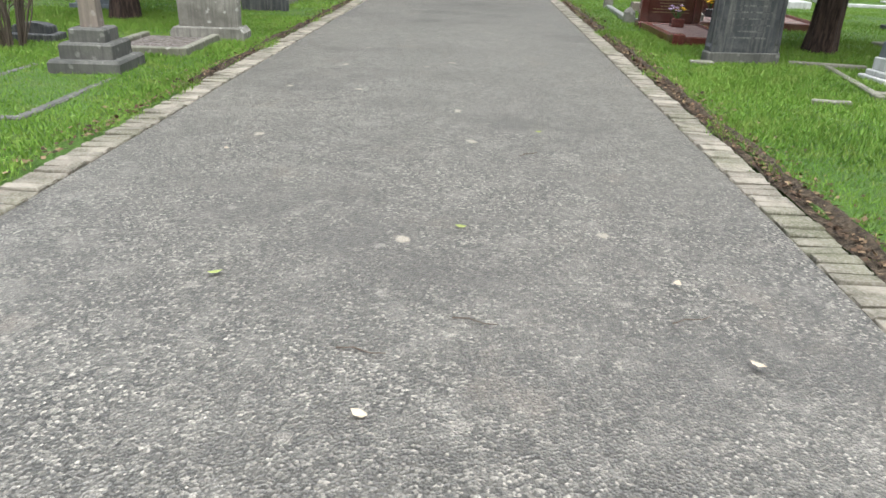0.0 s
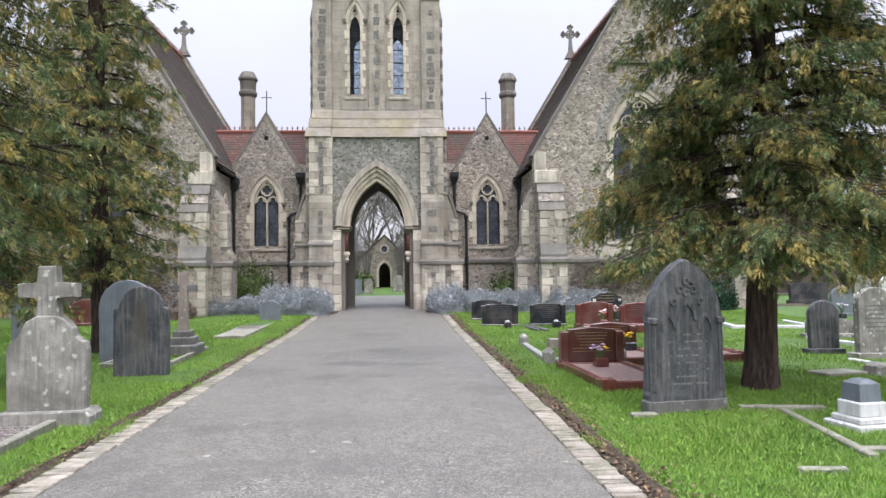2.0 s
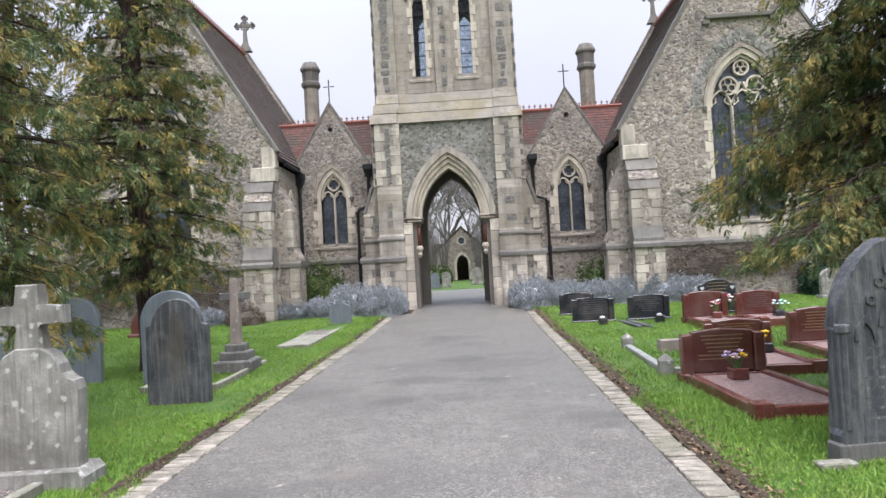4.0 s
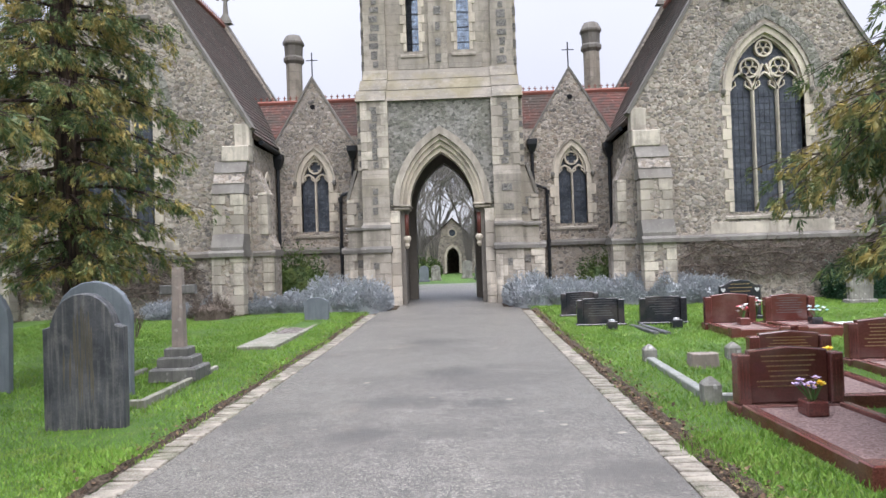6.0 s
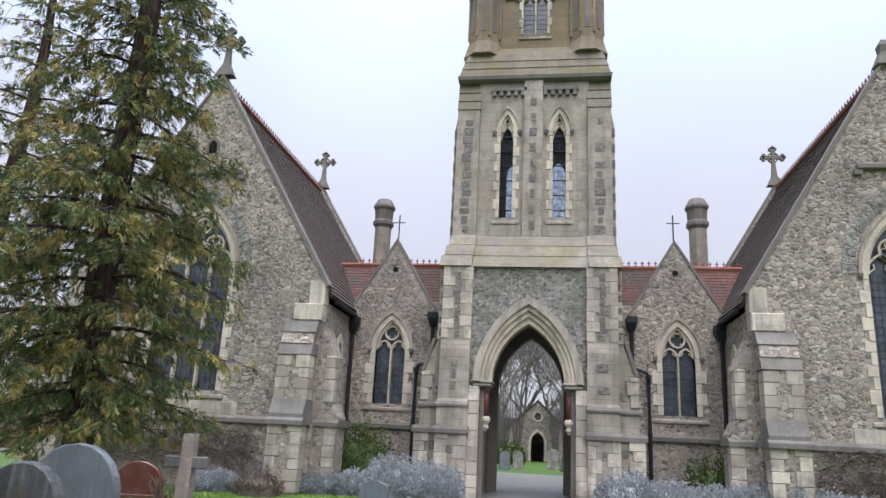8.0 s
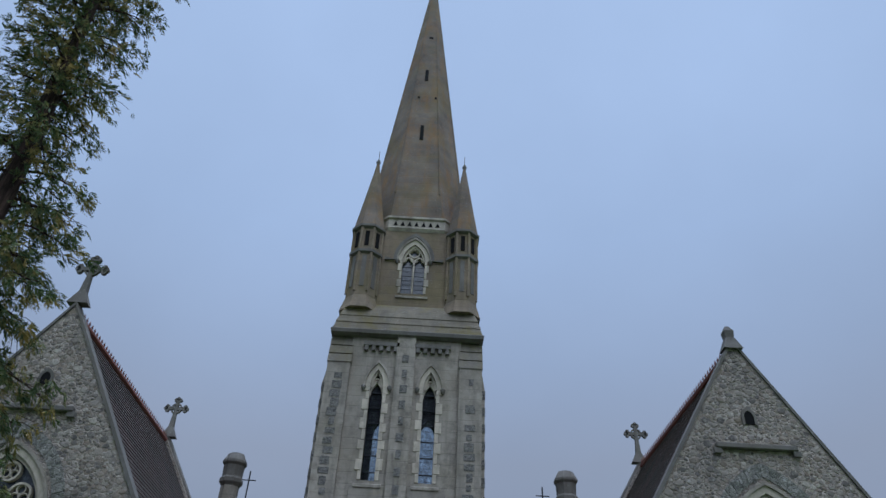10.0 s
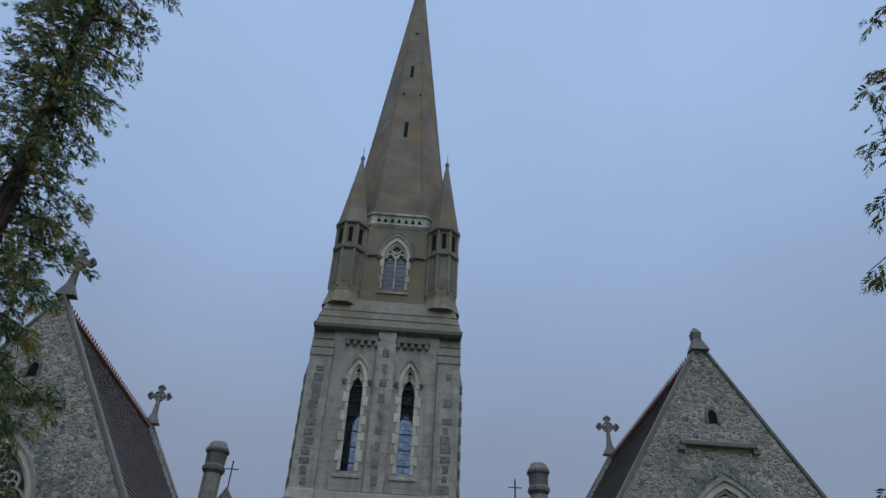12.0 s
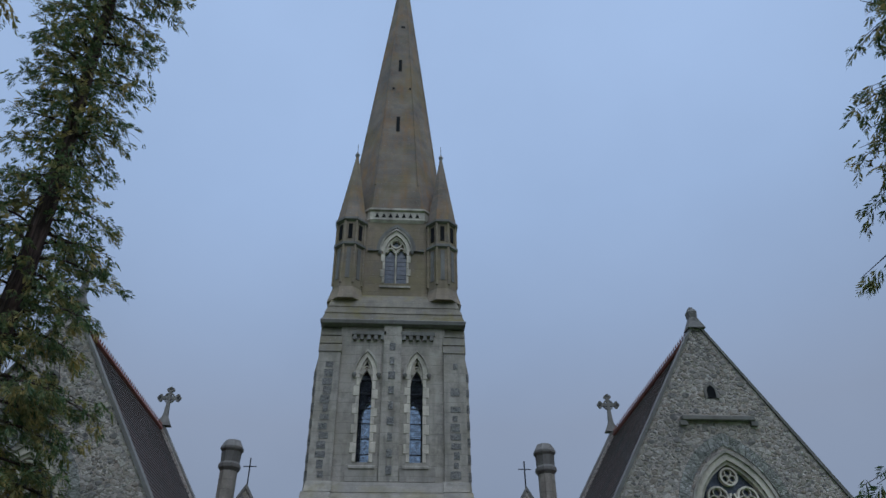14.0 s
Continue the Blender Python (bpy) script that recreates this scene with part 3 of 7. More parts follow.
def gothic_window(parent, cx, half, z0, zs, za, yf, lights, seed=1, frame_w=0.26, hood=True, glaze=M_glass, label="tall pointed window with stone tracery and leaded glass"):
    """A pointed window in a wall whose face stands at yf: quoined frame, hood, mullions, tracery and leaded panes."""
    bm = B()
    n = 10
    band(bm, arch(cx, half, zs, za, n), arch(cx, half + 0.16, zs, za + 0.2, n), yf - 0.02, yf + 0.3)
    w = part("window", bm, M_frame, parent, label)
    bm = B()
    band(bm, arch(cx, half - 0.07, zs, za - 0.1, n), arch(cx, half + 0.02, zs, za + 0.03, n), yf + 0.06, yf + 0.3)
    part("inner_arch", bm, M_frame, w)
    rnd = random.Random(seed)
    for s in (-1, 1):
        z, k = z0, 0
        while z < zs - 0.02:
            hh = min(0.3 * rnd.uniform(0.85, 1.2), zs - z)
            t = frame_w * (1.0 if k % 2 else 0.55)
            bm = B()
            xa, xb = sorted((cx + s * half, cx + s * (half + t)))
            box(bm, xa, xb, yf - 0.02 - rnd.uniform(0, 0.01), yf + 0.3, z + 0.005, z + hh - 0.005, 0.008)
            part("jamb_stone", bm, M_frame, w)
            z += hh
            k += 1
    bm = B()
    prism(bm, [(yf - 0.05, z0 - 0.2), (yf + 0.3, z0 - 0.2), (yf + 0.3, z0), (yf + 0.12, z0), (yf - 0.05, z0 - 0.13)], cx - half - frame_w, cx + half + frame_w, "x")
    part("sill", bm, M_ashlar, w)
    if hood:
        bm = B()
        band(bm, arch(cx, half + 0.16, zs, za + 0.2, n), arch(cx, half + 0.235, zs, za + 0.295, n), yf - 0.075, yf + 0.02)
        part("hood_mould", bm, M_ashlar, w)
        for s in (-1, 1):
            bm = B()
            lathe(bm, cx + s * (half + 0.2), yf - 0.05, [(0.025, zs - 0.16), (0.065, zs - 0.09), (0.075, zs - 0.01), (0.04, zs + 0.03)], 8)
            part("label_stop", bm, M_dark, w)
    # glass set back in the reveal
    bm = B()
    prism(bm, opening(cx, half + 0.01, z0 - 0.01, zs, za + 0.01, n), yf + 0.22, yf + 0.24)
    glass = part("glass", bm, glaze, w, "dark leaded glass")
    bars = B()
    z = z0 + 0.12
    while z < zs:
        box(bars, cx - half, cx + half, yf + 0.208, yf + 0.219, z - 0.003, z + 0.003)
        z += 0.19
    for i in range(1, int(half * 2 / 0.15)):
        x = cx - half + i * 0.15
        box(bars, x - 0.002, x + 0.002, yf + 0.207, yf + 0.219, z0, zs)
    part("leading", bars, M_lead, glass)["kind"] = "stuff"
    # mullions and tracery
    lw = 2 * half / lights
    mw = 0.09 if lights > 2 else 0.075
    for i in range(1, lights):
        bm = B()
        x = cx - half + i * lw
        prism(bm, [(x - mw / 2, yf + 0.13), (x - mw * 0.2, yf + 0.07), (x + mw * 0.2, yf + 0.07), (x + mw / 2, yf + 0.13), (x + mw / 2, yf + 0.22), (x - mw / 2, yf + 0.22)], z0, zs, "z")
        part("mullion", bm, M_frame, w)
    tr = B()
    y0, y1 = yf + 0.09, yf + 0.22
    for i in range(lights):
        c = cx - half + (i + 0.5) * lw
        lz = zs + lw * (0.75 if lights > 2 else 0.55)
        ribbon(tr, arch(c, lw / 2, zs - 0.05, lz, 6), 0.055, y0, y1)
        for s in (-1, 1):
            ribbon(tr, [(c + s * lw * 0.44, zs + lw * 0.05), (c + s * lw * 0.2, zs + lw * 0.22), (c + s * lw * 0.22, zs + lw * 0.4)], 0.035, y0 + 0.02, y1)
    if lights == 3:
        hh = za - zs
        for ox, oz, rr in ((-0.4, 0.4, 0.26), (0.4, 0.4, 0.26), (0.0, 0.74, 0.22)):
            px, pz, pr = cx + ox * half, zs + oz * hh, rr * half
            ribbon(tr, circle(px, pz, pr, 18), 0.055, y0, y1, True)
            for q in range(3):
                a = math.pi / 2 + q * 2 * math.pi / 3
                ribbon(tr, circle(px + 0.5 * pr * math.cos(a), pz + 0.5 * pr * math.sin(a), pr * 0.42, 10), 0.028, y0 + 0.03, y1, True)
        for s in (-1, 1):
            ribbon(tr, [(cx + s * half / 3, zs), (cx + s * half * 0.22, zs + hh * 0.2), (cx + s * half * 0.04, zs + hh * 0.46)], 0.055, y0, y1)
    elif lights == 2:
        r = half * 0.46
        ribbon(tr, circle(cx, zs + (za - zs) * 0.56, r, 18), 0.055, y0, y1, True)
        for q in range(4):
            a = math.pi / 4 + q * math.pi / 2
            cr, sr = math.cos(a), math.sin(a)
            ribbon(tr, [(cx + r * cr, zs + (za - zs) * 0.56 + r * sr), (cx + r * 0.62 * cr, zs + (za - zs) * 0.56 + r * 0.62 * sr)], 0.035, y0 + 0.03, y1)
    else:
        ribbon(tr, circle(cx, zs + (za - zs) * 0.42, half * 0.4, 10), 0.04, y0 + 0.02, y1, True)
        ribbon(tr, arch(cx, half, zs - 0.25, zs + (za - zs) * 0.35, 5), 0.05, y0, y1)
    part("tracery", tr, M_frame, w, "carved stone tracery")
    return w


def stone_cross(parent, x, y, z, h):
    """A carved gable cross with flared arms on a tapering stem."""
    bm = B()
    loft(bm, [(z, rect(x - 0.3, x + 0.3, y - 0.16, y + 0.16)), (z + h * 0.25, rect(x - 0.1, x + 0.1, y - 0.09, y + 0.09)), (z + h * 0.55, rect(x - 0.065, x + 0.065, y - 0.07, y + 0.07)), (z + h * 0.93, rect(x - 0.06, x + 0.06, y - 0.06, y + 0.06))])
    zc, r = z + h * 0.72, h * 0.19
    box(bm, x - r, x + r, y - 0.06, y + 0.06, zc - 0.065, zc + 0.065)
    for a in range(4):
        px, pz = x + r * 1.02 * math.cos(a * math.pi / 2), zc + r * 1.02 * math.sin(a * math.pi / 2)
        if a == 3:
            continue
        for q in (-1, 0, 1):
            ca = a * math.pi / 2 + q * 1.25
            prism(bm, circle(px + 0.085 * math.cos(ca), pz + 0.085 * math.sin(ca), 0.085, 8), y - 0.055, y + 0.055)
    ribbon(bm, circle(x, zc, r * 0.62, 16), 0.06, y - 0.05, y + 0.05, True)
    return part("gable_cross", bm, M_dark, parent, "carved stone cross finial")


def cresting(parent, pts, n, mat=M_ridge):
    """Ridge tiles with small upstanding spikes along a 3D line."""
    a, b = Vector(pts[0]), Vector(pts[1])
    bm = B()
    tube(bm, [a, b], 0.09, 6)
    r = part("ridge_tiles", bm, mat, parent, "red clay ridge tiles with cresting")
    bm = B()
    d = (b - a).normalized()
    for i in range(n):
        c = a.lerp(b, (i + 0.5) / n) + Vector((0, 0, 0.11))
        tube(bm, [c - Vector((0, 0, 0.06)), c + Vector((0, 0, 0.15))], 0.03, 4, 0.012)
        tube(bm, [c + d * -0.055 + Vector((0, 0, 0.07)), c + d * 0.055 + Vector((0, 0, 0.07))], 0.02, 4)
    part("cresting", bm, mat, r)["kind"] = "stuff"


def chapel(s):
    c = CX + s * 9.5
    label = "flint chapel with a steep tiled roof and traceried gable window"
    t = thing("chapel", (c, 31, GB), label, "chapel", "pair of chapels")
    yf, yb, hw, ze, za = 26.4, 36.6, 3.9, 5.95, 12.35
    bm = B()
    outer = [(c - hw, GB - 0.4), (c + hw, GB - 0.4), (c + hw, ze), (c, za), (c - hw, ze)]
    wall(bm, outer, [opening(c, 1.05, 2.83, 6.35, 8.0)], yf, yf + 0.5)
    fw = part("front_wall", bm, M_flint, t, "flint rubble gable wall")

    def bare(x, z):
        u = abs(x - c)
        if u > hw - 0.15 or z > ze + (hw - u) * 1.64 - 0.3 or (u > hw - 0.98 and z < 5.3) or (u > hw - 0.5 and z < 6):
            return False
        if 9.0 < z < 9.36 and u < 1.2 or 9.7 < z < 10.45 and u < 0.25:
            return False
        if u < 1.78 and 2.0 < z < 6.45 and (u < 1.42 or z < 2.65):
            return False
        return not (z >= 6.45 and u < 1.85 and z < 6.3 + 2.55 * math.sqrt(max(0, 1 - (u / 1.85) ** 1.6)))
    stone_facing(fw, bare, c - hw, c + hw, 2.32, 12.0, yf, 0.125, 7 + s, 300)
    bm = B()
    prism(bm, outer, yb - 0.5, yb)
    part("rear_wall", bm, M_flint, t)
    for q in (-1, 1):
        bm = B()
        xa, xb = sorted((c + q * hw, c + q * (hw - 0.5)))
        box(bm, xa, xb, yf + 0.5, yb - 0.5, GB - 0.4, ze - 0.55)
        part("side_wall", bm, M_flint, t)
        # roof slope
        x1, z1, nrow = c + q * (hw + 0.1), ze - 0.33, 40
        saw = []
        for r in range(nrow):
            for u, lift in ((r / nrow, 0.045), ((r + 1) / nrow, 0.02)):
                saw.append((x1 + (c - x1) * u + q * 0.86 * lift, z1 + (za - 0.25 - z1) * u + 0.51 * lift))
        bm = prism(B(), [*saw, (c, za - 0.4), (x1 - q * 0.05, z1 - 0.08)], yf + 0.3, yb - 0.2)
        part("roof", bm, M_tiledark, t, "steep weathered dark tiled roof slope")
        # gable copings
        for yy in (yf - 0.1, yb - 0.35):
            bm = B()
            e0, e1 = (c + q * (hw + 0.12), ze - 0.12), (c, za + 0.08)
            band(bm, [(e0[0] - q * 0.06, e0[1] - 0.06), (e1[0], e1[1] - 0.07)], [(e0[0] + q * 0.02, e0[1]), (e1[0], e1[1] + 0.07)], yy + 0.05, yy + 0.45)
            part("coping", bm, M_dark, t, "dark stone gable coping")
        # kneeler block
        bm = B()
        x0, x1 = sorted((c + q * (hw + 0.02), c + q * (hw - 0.78)))
        box(bm, x0, x1, yf - 0.16, yf + 0.3, 4.82, 5.28, 0.02)
        part("kneeler", bm, M_quoin, t, "pale carved kneeler stone")
        bm = B()
        x0, x1 = sorted((c + q * (hw + 0.03), c + q * (hw - 0.42)))
        box(bm, x0, x1, yf - 0.03, yf + 0.3, 5.28, 5.95, 0.02)
        part("kneeler", bm, M_quoin, t)
        # front buttress in stages
        xa, xb = c + q * (hw - 0.05), c + q * (hw - 0.95)
        x0, x1 = min(xa, xb), max(xa, xb)
        bm = B()
        prism(bm, [(25.72, GB - 0.3), (yf + 0.1, GB - 0.3), (yf + 0.1, 4.75), (yf - 0.05, 4.75), (26.05, 3.9), (25.9, 3.85), (25.9, 2.65), (25.72, 2.3), (25.72, PL)], x0 + 0.03, x1 - 0.03, "x")
        b = part("buttress", bm, M_flint, t, "stepped corner buttress with pale quoins")
        for z0, z1, yq in ((GB, PL - 0.12, 25.7), (2.66, 3.84, 25.88)):
            quoins(b, x0, x0 + 0.28, yq, yq + 0.4, z0, z1, 3, 0.1, 1)
            quoins(b, x1 - 0.28, x1, yq, yq + 0.4, z0, z1, 4, 0.1, -1)
        bm = B()
        prism(bm, [(25.69, 2.3), (25.87, 2.68), (26.4, 2.68), (26.4, 2.2), (25.69, 2.2)], x0 - 0.01, x1 + 0.01, "x")
        part("weathering", bm, M_dark, b, "sloped stone offset")
        bm = B()
        prism(bm, [(25.86, 3.84), (26.0, 4.15), (26.4, 4.15), (26.4, 3.84)], x0 - 0.02, x1 + 0.02, "x")
        part("weathering", bm, M_dark, b, "sloped stone offset")
        bm = B()
        prism(bm, [(25.97, 4.15), (26.12, 4.47), (26.4, 4.47), (26.4, 4.15)], x0, x1, "x")
        part("weathering", bm, M_flint, b)
        bm = B()
        prism(bm, [(26.08, 4.47), (26.28, 4.82), (26.4, 4.82), (26.4, 4.47)], x0 - 0.02, x1 + 0.02, "x")
        part("weathering", bm, M_dark, b)
        # side buttress
        bm = B()
        pts = [(c + q * (hw + 0.62), GB - 0.3), (c + q * (hw - 0.1), GB - 0.3), (c + q * (hw - 0.1), 4.7), (c + q * (hw + 0.05), 4.7), (c + q * (hw + 0.42), 3.9), (c + q * (hw + 0.45), 2.65), (c + q * (hw + 0.62), 2.3)]
        prism(bm, pts, yf + 0.12, yf + 0.95)
        b2 = part("buttress", bm, M_flint, t)
        x0, x1 = sorted((c + q * (hw + 0.64), c + q * (hw + 0.3)))
        quoins(b2, x0, x1, yf + 0.1, yf + 0.4, GB, PL - 0.12, 6)
        x0, x1 = sorted((c + q * (hw + 0.47), c + q * (hw + 0.2)))
        quoins(b2, x0, x1, yf + 0.1, yf + 0.4, 2.66, 3.9, 7)
    # plinth and string courses
    bm = B()
    box(bm, c - hw - 0.02, c + hw + 0.02, yf - 0.12, yf + 0.02, GB - 0.4, PL - 0.1)
    pl = part("plinth", bm, M_flint, t, "projecting flint plinth")
    stone_facing(pl, lambda x, z: abs(x - c) < hw - 1.0, c - hw, c + hw, GB, PL - 0.25, yf - 0.12, 0.14, 17 + s, 120)
    string_course(t, c - hw + 1.0, c + hw - 1.0, yf - 0.22, yf + 0.05, PL)
    for q in (-1, 1):
        x0, x1 = sorted((c + q * (hw + 0.0), c + q * (hw - 1.0)))
        string_course(t, x0, x1, 25.6, yf, PL)
        x0, x1 = sorted((c + q * (hw + 0.68), c + q * hw))
        string_course(t, x0, x1, yf + 0.05, yf + 1.0, PL)
    bm = B()
    box(bm, c - 1.75, c + 1.75, yf - 0.025, yf + 0.1, PL + 0.05, 2.55, 0.01)
    part("apron", bm, M_quoin, t)
    gothic_window(t, c, 1.05, 2.83, 6.35, 8.0, yf, 3, seed=11)
    # relieving arch of rough voussoirs over the window
    rnd = random.Random(5)
    a0, a1 = arch(c, 1.36, 6.35, 8.42, 12), arch(c, 1.66, 6.35, 8.8, 12)
    for i in range(len(a0) - 1):
        bm = B()
        band(bm, [a0[i], tuple(np.add(np.multiply(a0[i], 0.06), np.multiply(a0[i + 1], 0.94)))], [a1[i], tuple(np.add(np.multiply(a1[i], 0.06), np.multiply(a1[i + 1], 0.94)))], yf - 0.02 - rnd.uniform(0, 0.015), yf + 0.05)
        part("voussoir", bm, M_knapped, t)
    bm = B()
    box(bm, c - 1.08, c + 1.08, yf - 0.16, yf + 0.05, 9.12, 9.26, 0.02)
    box(bm, c - 1.15, c - 0.95, yf - 0.12, yf + 0.05, 8.98, 9.12)
    box(bm, c + 0.95, c + 1.15, yf - 0.12, yf + 0.05, 8.98, 9.12)
    part("string_course", bm, M_dark, t)
    bm = B()
    band(bm, opening(c, 0.13, 9.85, 10.05, 10.24, 4), opening(c, 0.2, 9.8, 10.05, 10.34, 4), yf - 0.05, yf + 0.05)
    part("vent_frame", bm, M_dark, t, "small trefoil vent")
    bm = B()
    prism(bm, opening(c, 0.15, 9.85, 10.05, 10.26, 4), yf - 0.03, yf + 0.02)
    part("vent", bm, M_void, t)
    # finials: carved cross or plain knob
    if s < 0:
        stone_cross(t, c, yf + 0.1, za + 0.1, 1.72)
    else:
        bm = B()
        loft(bm, [(za - 0.2, rect(c - 0.28, c + 0.28, yf - 0.12, yf + 0.3)), (za + 0.2, rect(c - 0.12, c + 0.12, yf - 0.02, yf + 0.22)), (za + 0.42, rect(c - 0.14, c + 0.14, yf - 0.04, yf + 0.24)), (za + 0.6, rect(c - 0.05, c + 0.05, yf + 0.05, yf + 0.15))])
        part("finial", bm, M_dark, t, "blunt stone apex stone")
    stone_cross(t, c, yb - 0.2, za + 0.05, 1.72)
    cresting(t, [(c, yf + 0.35, za - 0.14), (c, yb - 0.4, za - 0.14)], 44)
    # small lancet on the flank that faces the gate
    xi = c - s * (hw + 0.005)
    bm = B()
    band(bm, opening(28.2, 0.2, 2.7, 4.1, 4.5, 6), opening(28.2, 0.34, 2.55, 4.1, 4.75, 6), xi - 0.04, xi + 0.04)
    bmesh.ops.rotate(bm, verts=bm.verts, cent=(28.2, xi, 0), matrix=Matrix.Rotation(math.pi / 2, 3, "Z"))
    bmesh.ops.translate(bm, verts=bm.verts, vec=(xi - 28.2, 28.2 - xi, 0))
    w = part("lancet", bm, M_frame, t, "narrow pointed lancet in the side wall")
    bm = B()
    prism(bm, [(y, z) for y, z in opening(28.2, 0.2, 2.7, 4.1, 4.5, 6)], xi - 0.012, xi + 0.012, "x")
    part("glass", bm, M_glass, w)
    # eaves gutter over that flank
    bm = B()
    xg = c - s * (hw + 0.15)
    tube(bm, [(xg, yf + 0.75, 5.5), (xg, 29.2, 5.46)], 0.075, 8)
    part("gutter", bm, M_iron, t, "black cast iron gutter")


def link(s):
    g = CX + s * 4.3
    t = thing("link_building", (g, 31, GB), "low flint link with a gablet, two-light window and red tiled roof", "building", "pair of links")
    yf = 29.35
    x0, x1 = sorted((CX + s * 2.5, CX + s * 5.62))
    bm = B()
    wall(bm, [(x0, GB - 0.4), (x1, GB - 0.4), (x1, 5.75), (g + 1.3, 5.85), (g, 8.02), (g - 1.3, 5.85), (x0, 5.75)], [opening(g, 0.46, 2.82, 4.5, 5.4)], yf, yf + 0.45)
    fw = part("front_wall", bm, M_flint, t, "flint rubble wall with pointed gablet")

    def bare(x, z):
        u = abs(x - g)
        if z > 5.5 + (1.3 - u) * 1.68 - 0.1 or abs(x - CX) < 3.05 or abs(x - CX) > 5.4:
            return False
        if u < 0.8 and z < 4.6:
            return False
        return not (u < 0.82 and 4.6 <= z < 4.5 + 1.35 * math.sqrt(max(0, 1 - (u / 0.82) ** 1.6)))
    stone_facing(fw, bare, x0, x1, 2.4, 7.8, yf, 0.11, 27 + s, 200)
    bm = B()
    box(bm, x0, x1, 33.4, 33.8, GB - 0.4, 5.4)
    part("rear_wall", bm, M_flint, t)
    bm = B()
    box(bm, x0, x1, yf - 0.1, yf + 0.02, GB - 0.4, PL)
    part("plinth", bm, M_flint, t)
    string_course(t, x0, x1, yf - 0.2, yf + 0.05, PL + 0.08)
    xa, xb = sorted((CX + s * 2.45, CX + s * 3.04))
    part("return_wall", box(B(), xa, xb, yf - 0.02, yf + 0.42, PL, 6.0), M_flint, t, "flint pier against the tower")
    gothic_window(t, g, 0.46, 2.82, 4.5, 5.4, yf, 2, seed=21, frame_w=0.3, label="two-light pointed window with a quatrefoil and leaded glass")
    # main roof, two slopes in tile courses
    xr0, xr1 = sorted((CX + s * 2.2, CX + s * 7.4))
    for ya, yb, za in ((yf + 0.4, 31.5, 5.8), (33.9, 31.5, 5.2)):
        nrow, saw = 15, []
        for r in range(nrow):
            for u, lift in ((r / nrow, 0.035), ((r + 1) / nrow, 0.015)):
                saw.append((ya + (yb - ya) * u, za + (7.64 - za) * u + lift))
        bm = prism(B(), [*saw, (yb, 7.5), (ya, za - 0.1)], xr0, xr1, "x")
        part("roof", bm, M_tile, t, "red clay tiled roof slope")
    cresting(t, [(xr0, 31.5, 7.68), (xr1, 31.5, 7.68)], 24)
    # gablet roof and its coping
    bm = B()
    for q in (-1, 1):
        prism(bm, [(g, 7.9), (g + q * 1.42, 5.5), (g + q * 1.42, 5.4), (g, 7.78)], yf + 0.3, 31.6)
    part("gablet_roof", bm, M_tile, t)
    for q in (-1, 1):
        bm = B()
        band(bm, [(g + q * 1.36, 5.68), (g, 7.93)], [(g + q * 1.42, 5.71), (g, 8.06)], yf - 0.035, yf + 0.32)
        part("coping", bm, M_dark, t)
    bm = B()
    prism(bm, circle(g, 7.02, 0.09, 8), yf - 0.02, yf + 0.02)
    part("vent", bm, M_void, t)
    bm = B()
    tube(bm, [(g, yf + 0.1, 8.0), (g, yf + 0.1, 8.88)], 0.022, 6)
    tube(bm, [(g - 0.2, yf + 0.1, 8.62), (g + 0.2, yf + 0.1, 8.62)], 0.016, 6)
    part("iron_cross", bm, M_iron, t, "thin wrought iron cross finial")
    # hoppers and downpipes
    xo = CX + s * 5.5
    bm = B()
    tube(bm, [(xo, yf - 0.13, 5.1), (xo, yf - 0.13, GB)], 0.055, 8)
    p = part("downpipe", bm, M_iron, t, "black cast iron downpipe")
    bm = B()
    loft(bm, [(4.95, rect(xo - 0.07, xo + 0.07, yf - 0.22, yf - 0.04)), (5.25, rect(xo - 0.19, xo + 0.19, yf - 0.33, yf)), (5.42, rect(xo - 0.19, xo + 0.19, yf - 0.33, yf))])
    part("hopper", bm, M_iron, p)
    xi, xj = CX + s * 2.98, CX + s * 3.42
    bm = B()
    tube(bm, [(xi, yf - 0.13, 5.3), (xi, yf - 0.13, 4.2), (xi + s * 0.03, yf - 0.13, 4.12), (xj - s * 0.05, yf - 0.13, 4.0), (xj, yf - 0.13, 3.9), (xj, yf - 0.22, 2.3), (xj, yf - 0.24, GB)], 0.055, 8)
    p = part("downpipe", bm, M_iron, t, "black cast iron downpipe with an offset")
    bm = B()
    loft(bm, [(5.2, rect(xi - 0.07, xi + 0.07, yf - 0.22, yf - 0.04)), (5.45, rect(xi - 0.16, xi + 0.16, yf - 0.33, yf)), (5.62, rect(xi - 0.16, xi + 0.16, yf - 0.33, yf))])
    part("hopper", bm, M_iron, p)
    for z in (2.2, 3.8):
        bm = B()
        lathe(bm, xj, yf - 0.2, [(0.075, z), (0.075, z + 0.12)], 8)
        part("pipe_collar", bm, M_iron, p)
    # chimney
    xc = CX + s * 5.74
    bm = B()
    lathe(bm, xc, 33, [(0.31, 6.2), (0.31, 9.55)], 8, math.pi / 8)
    ch = part("chimney", bm, M_ashlar, t, "octagonal stone chimney with a moulded cap")
    bm = B()
    lathe(bm, xc, 33, [(0.31, 9.5), (0.4, 9.62), (0.4, 9.74), (0.34, 9.82), (0.36, 10.2), (0.42, 10.28), (0.42, 10.36), (0.28, 10.62)], 8, math.pi / 8)
    part("chimney_cap", bm, M_dark, ch)


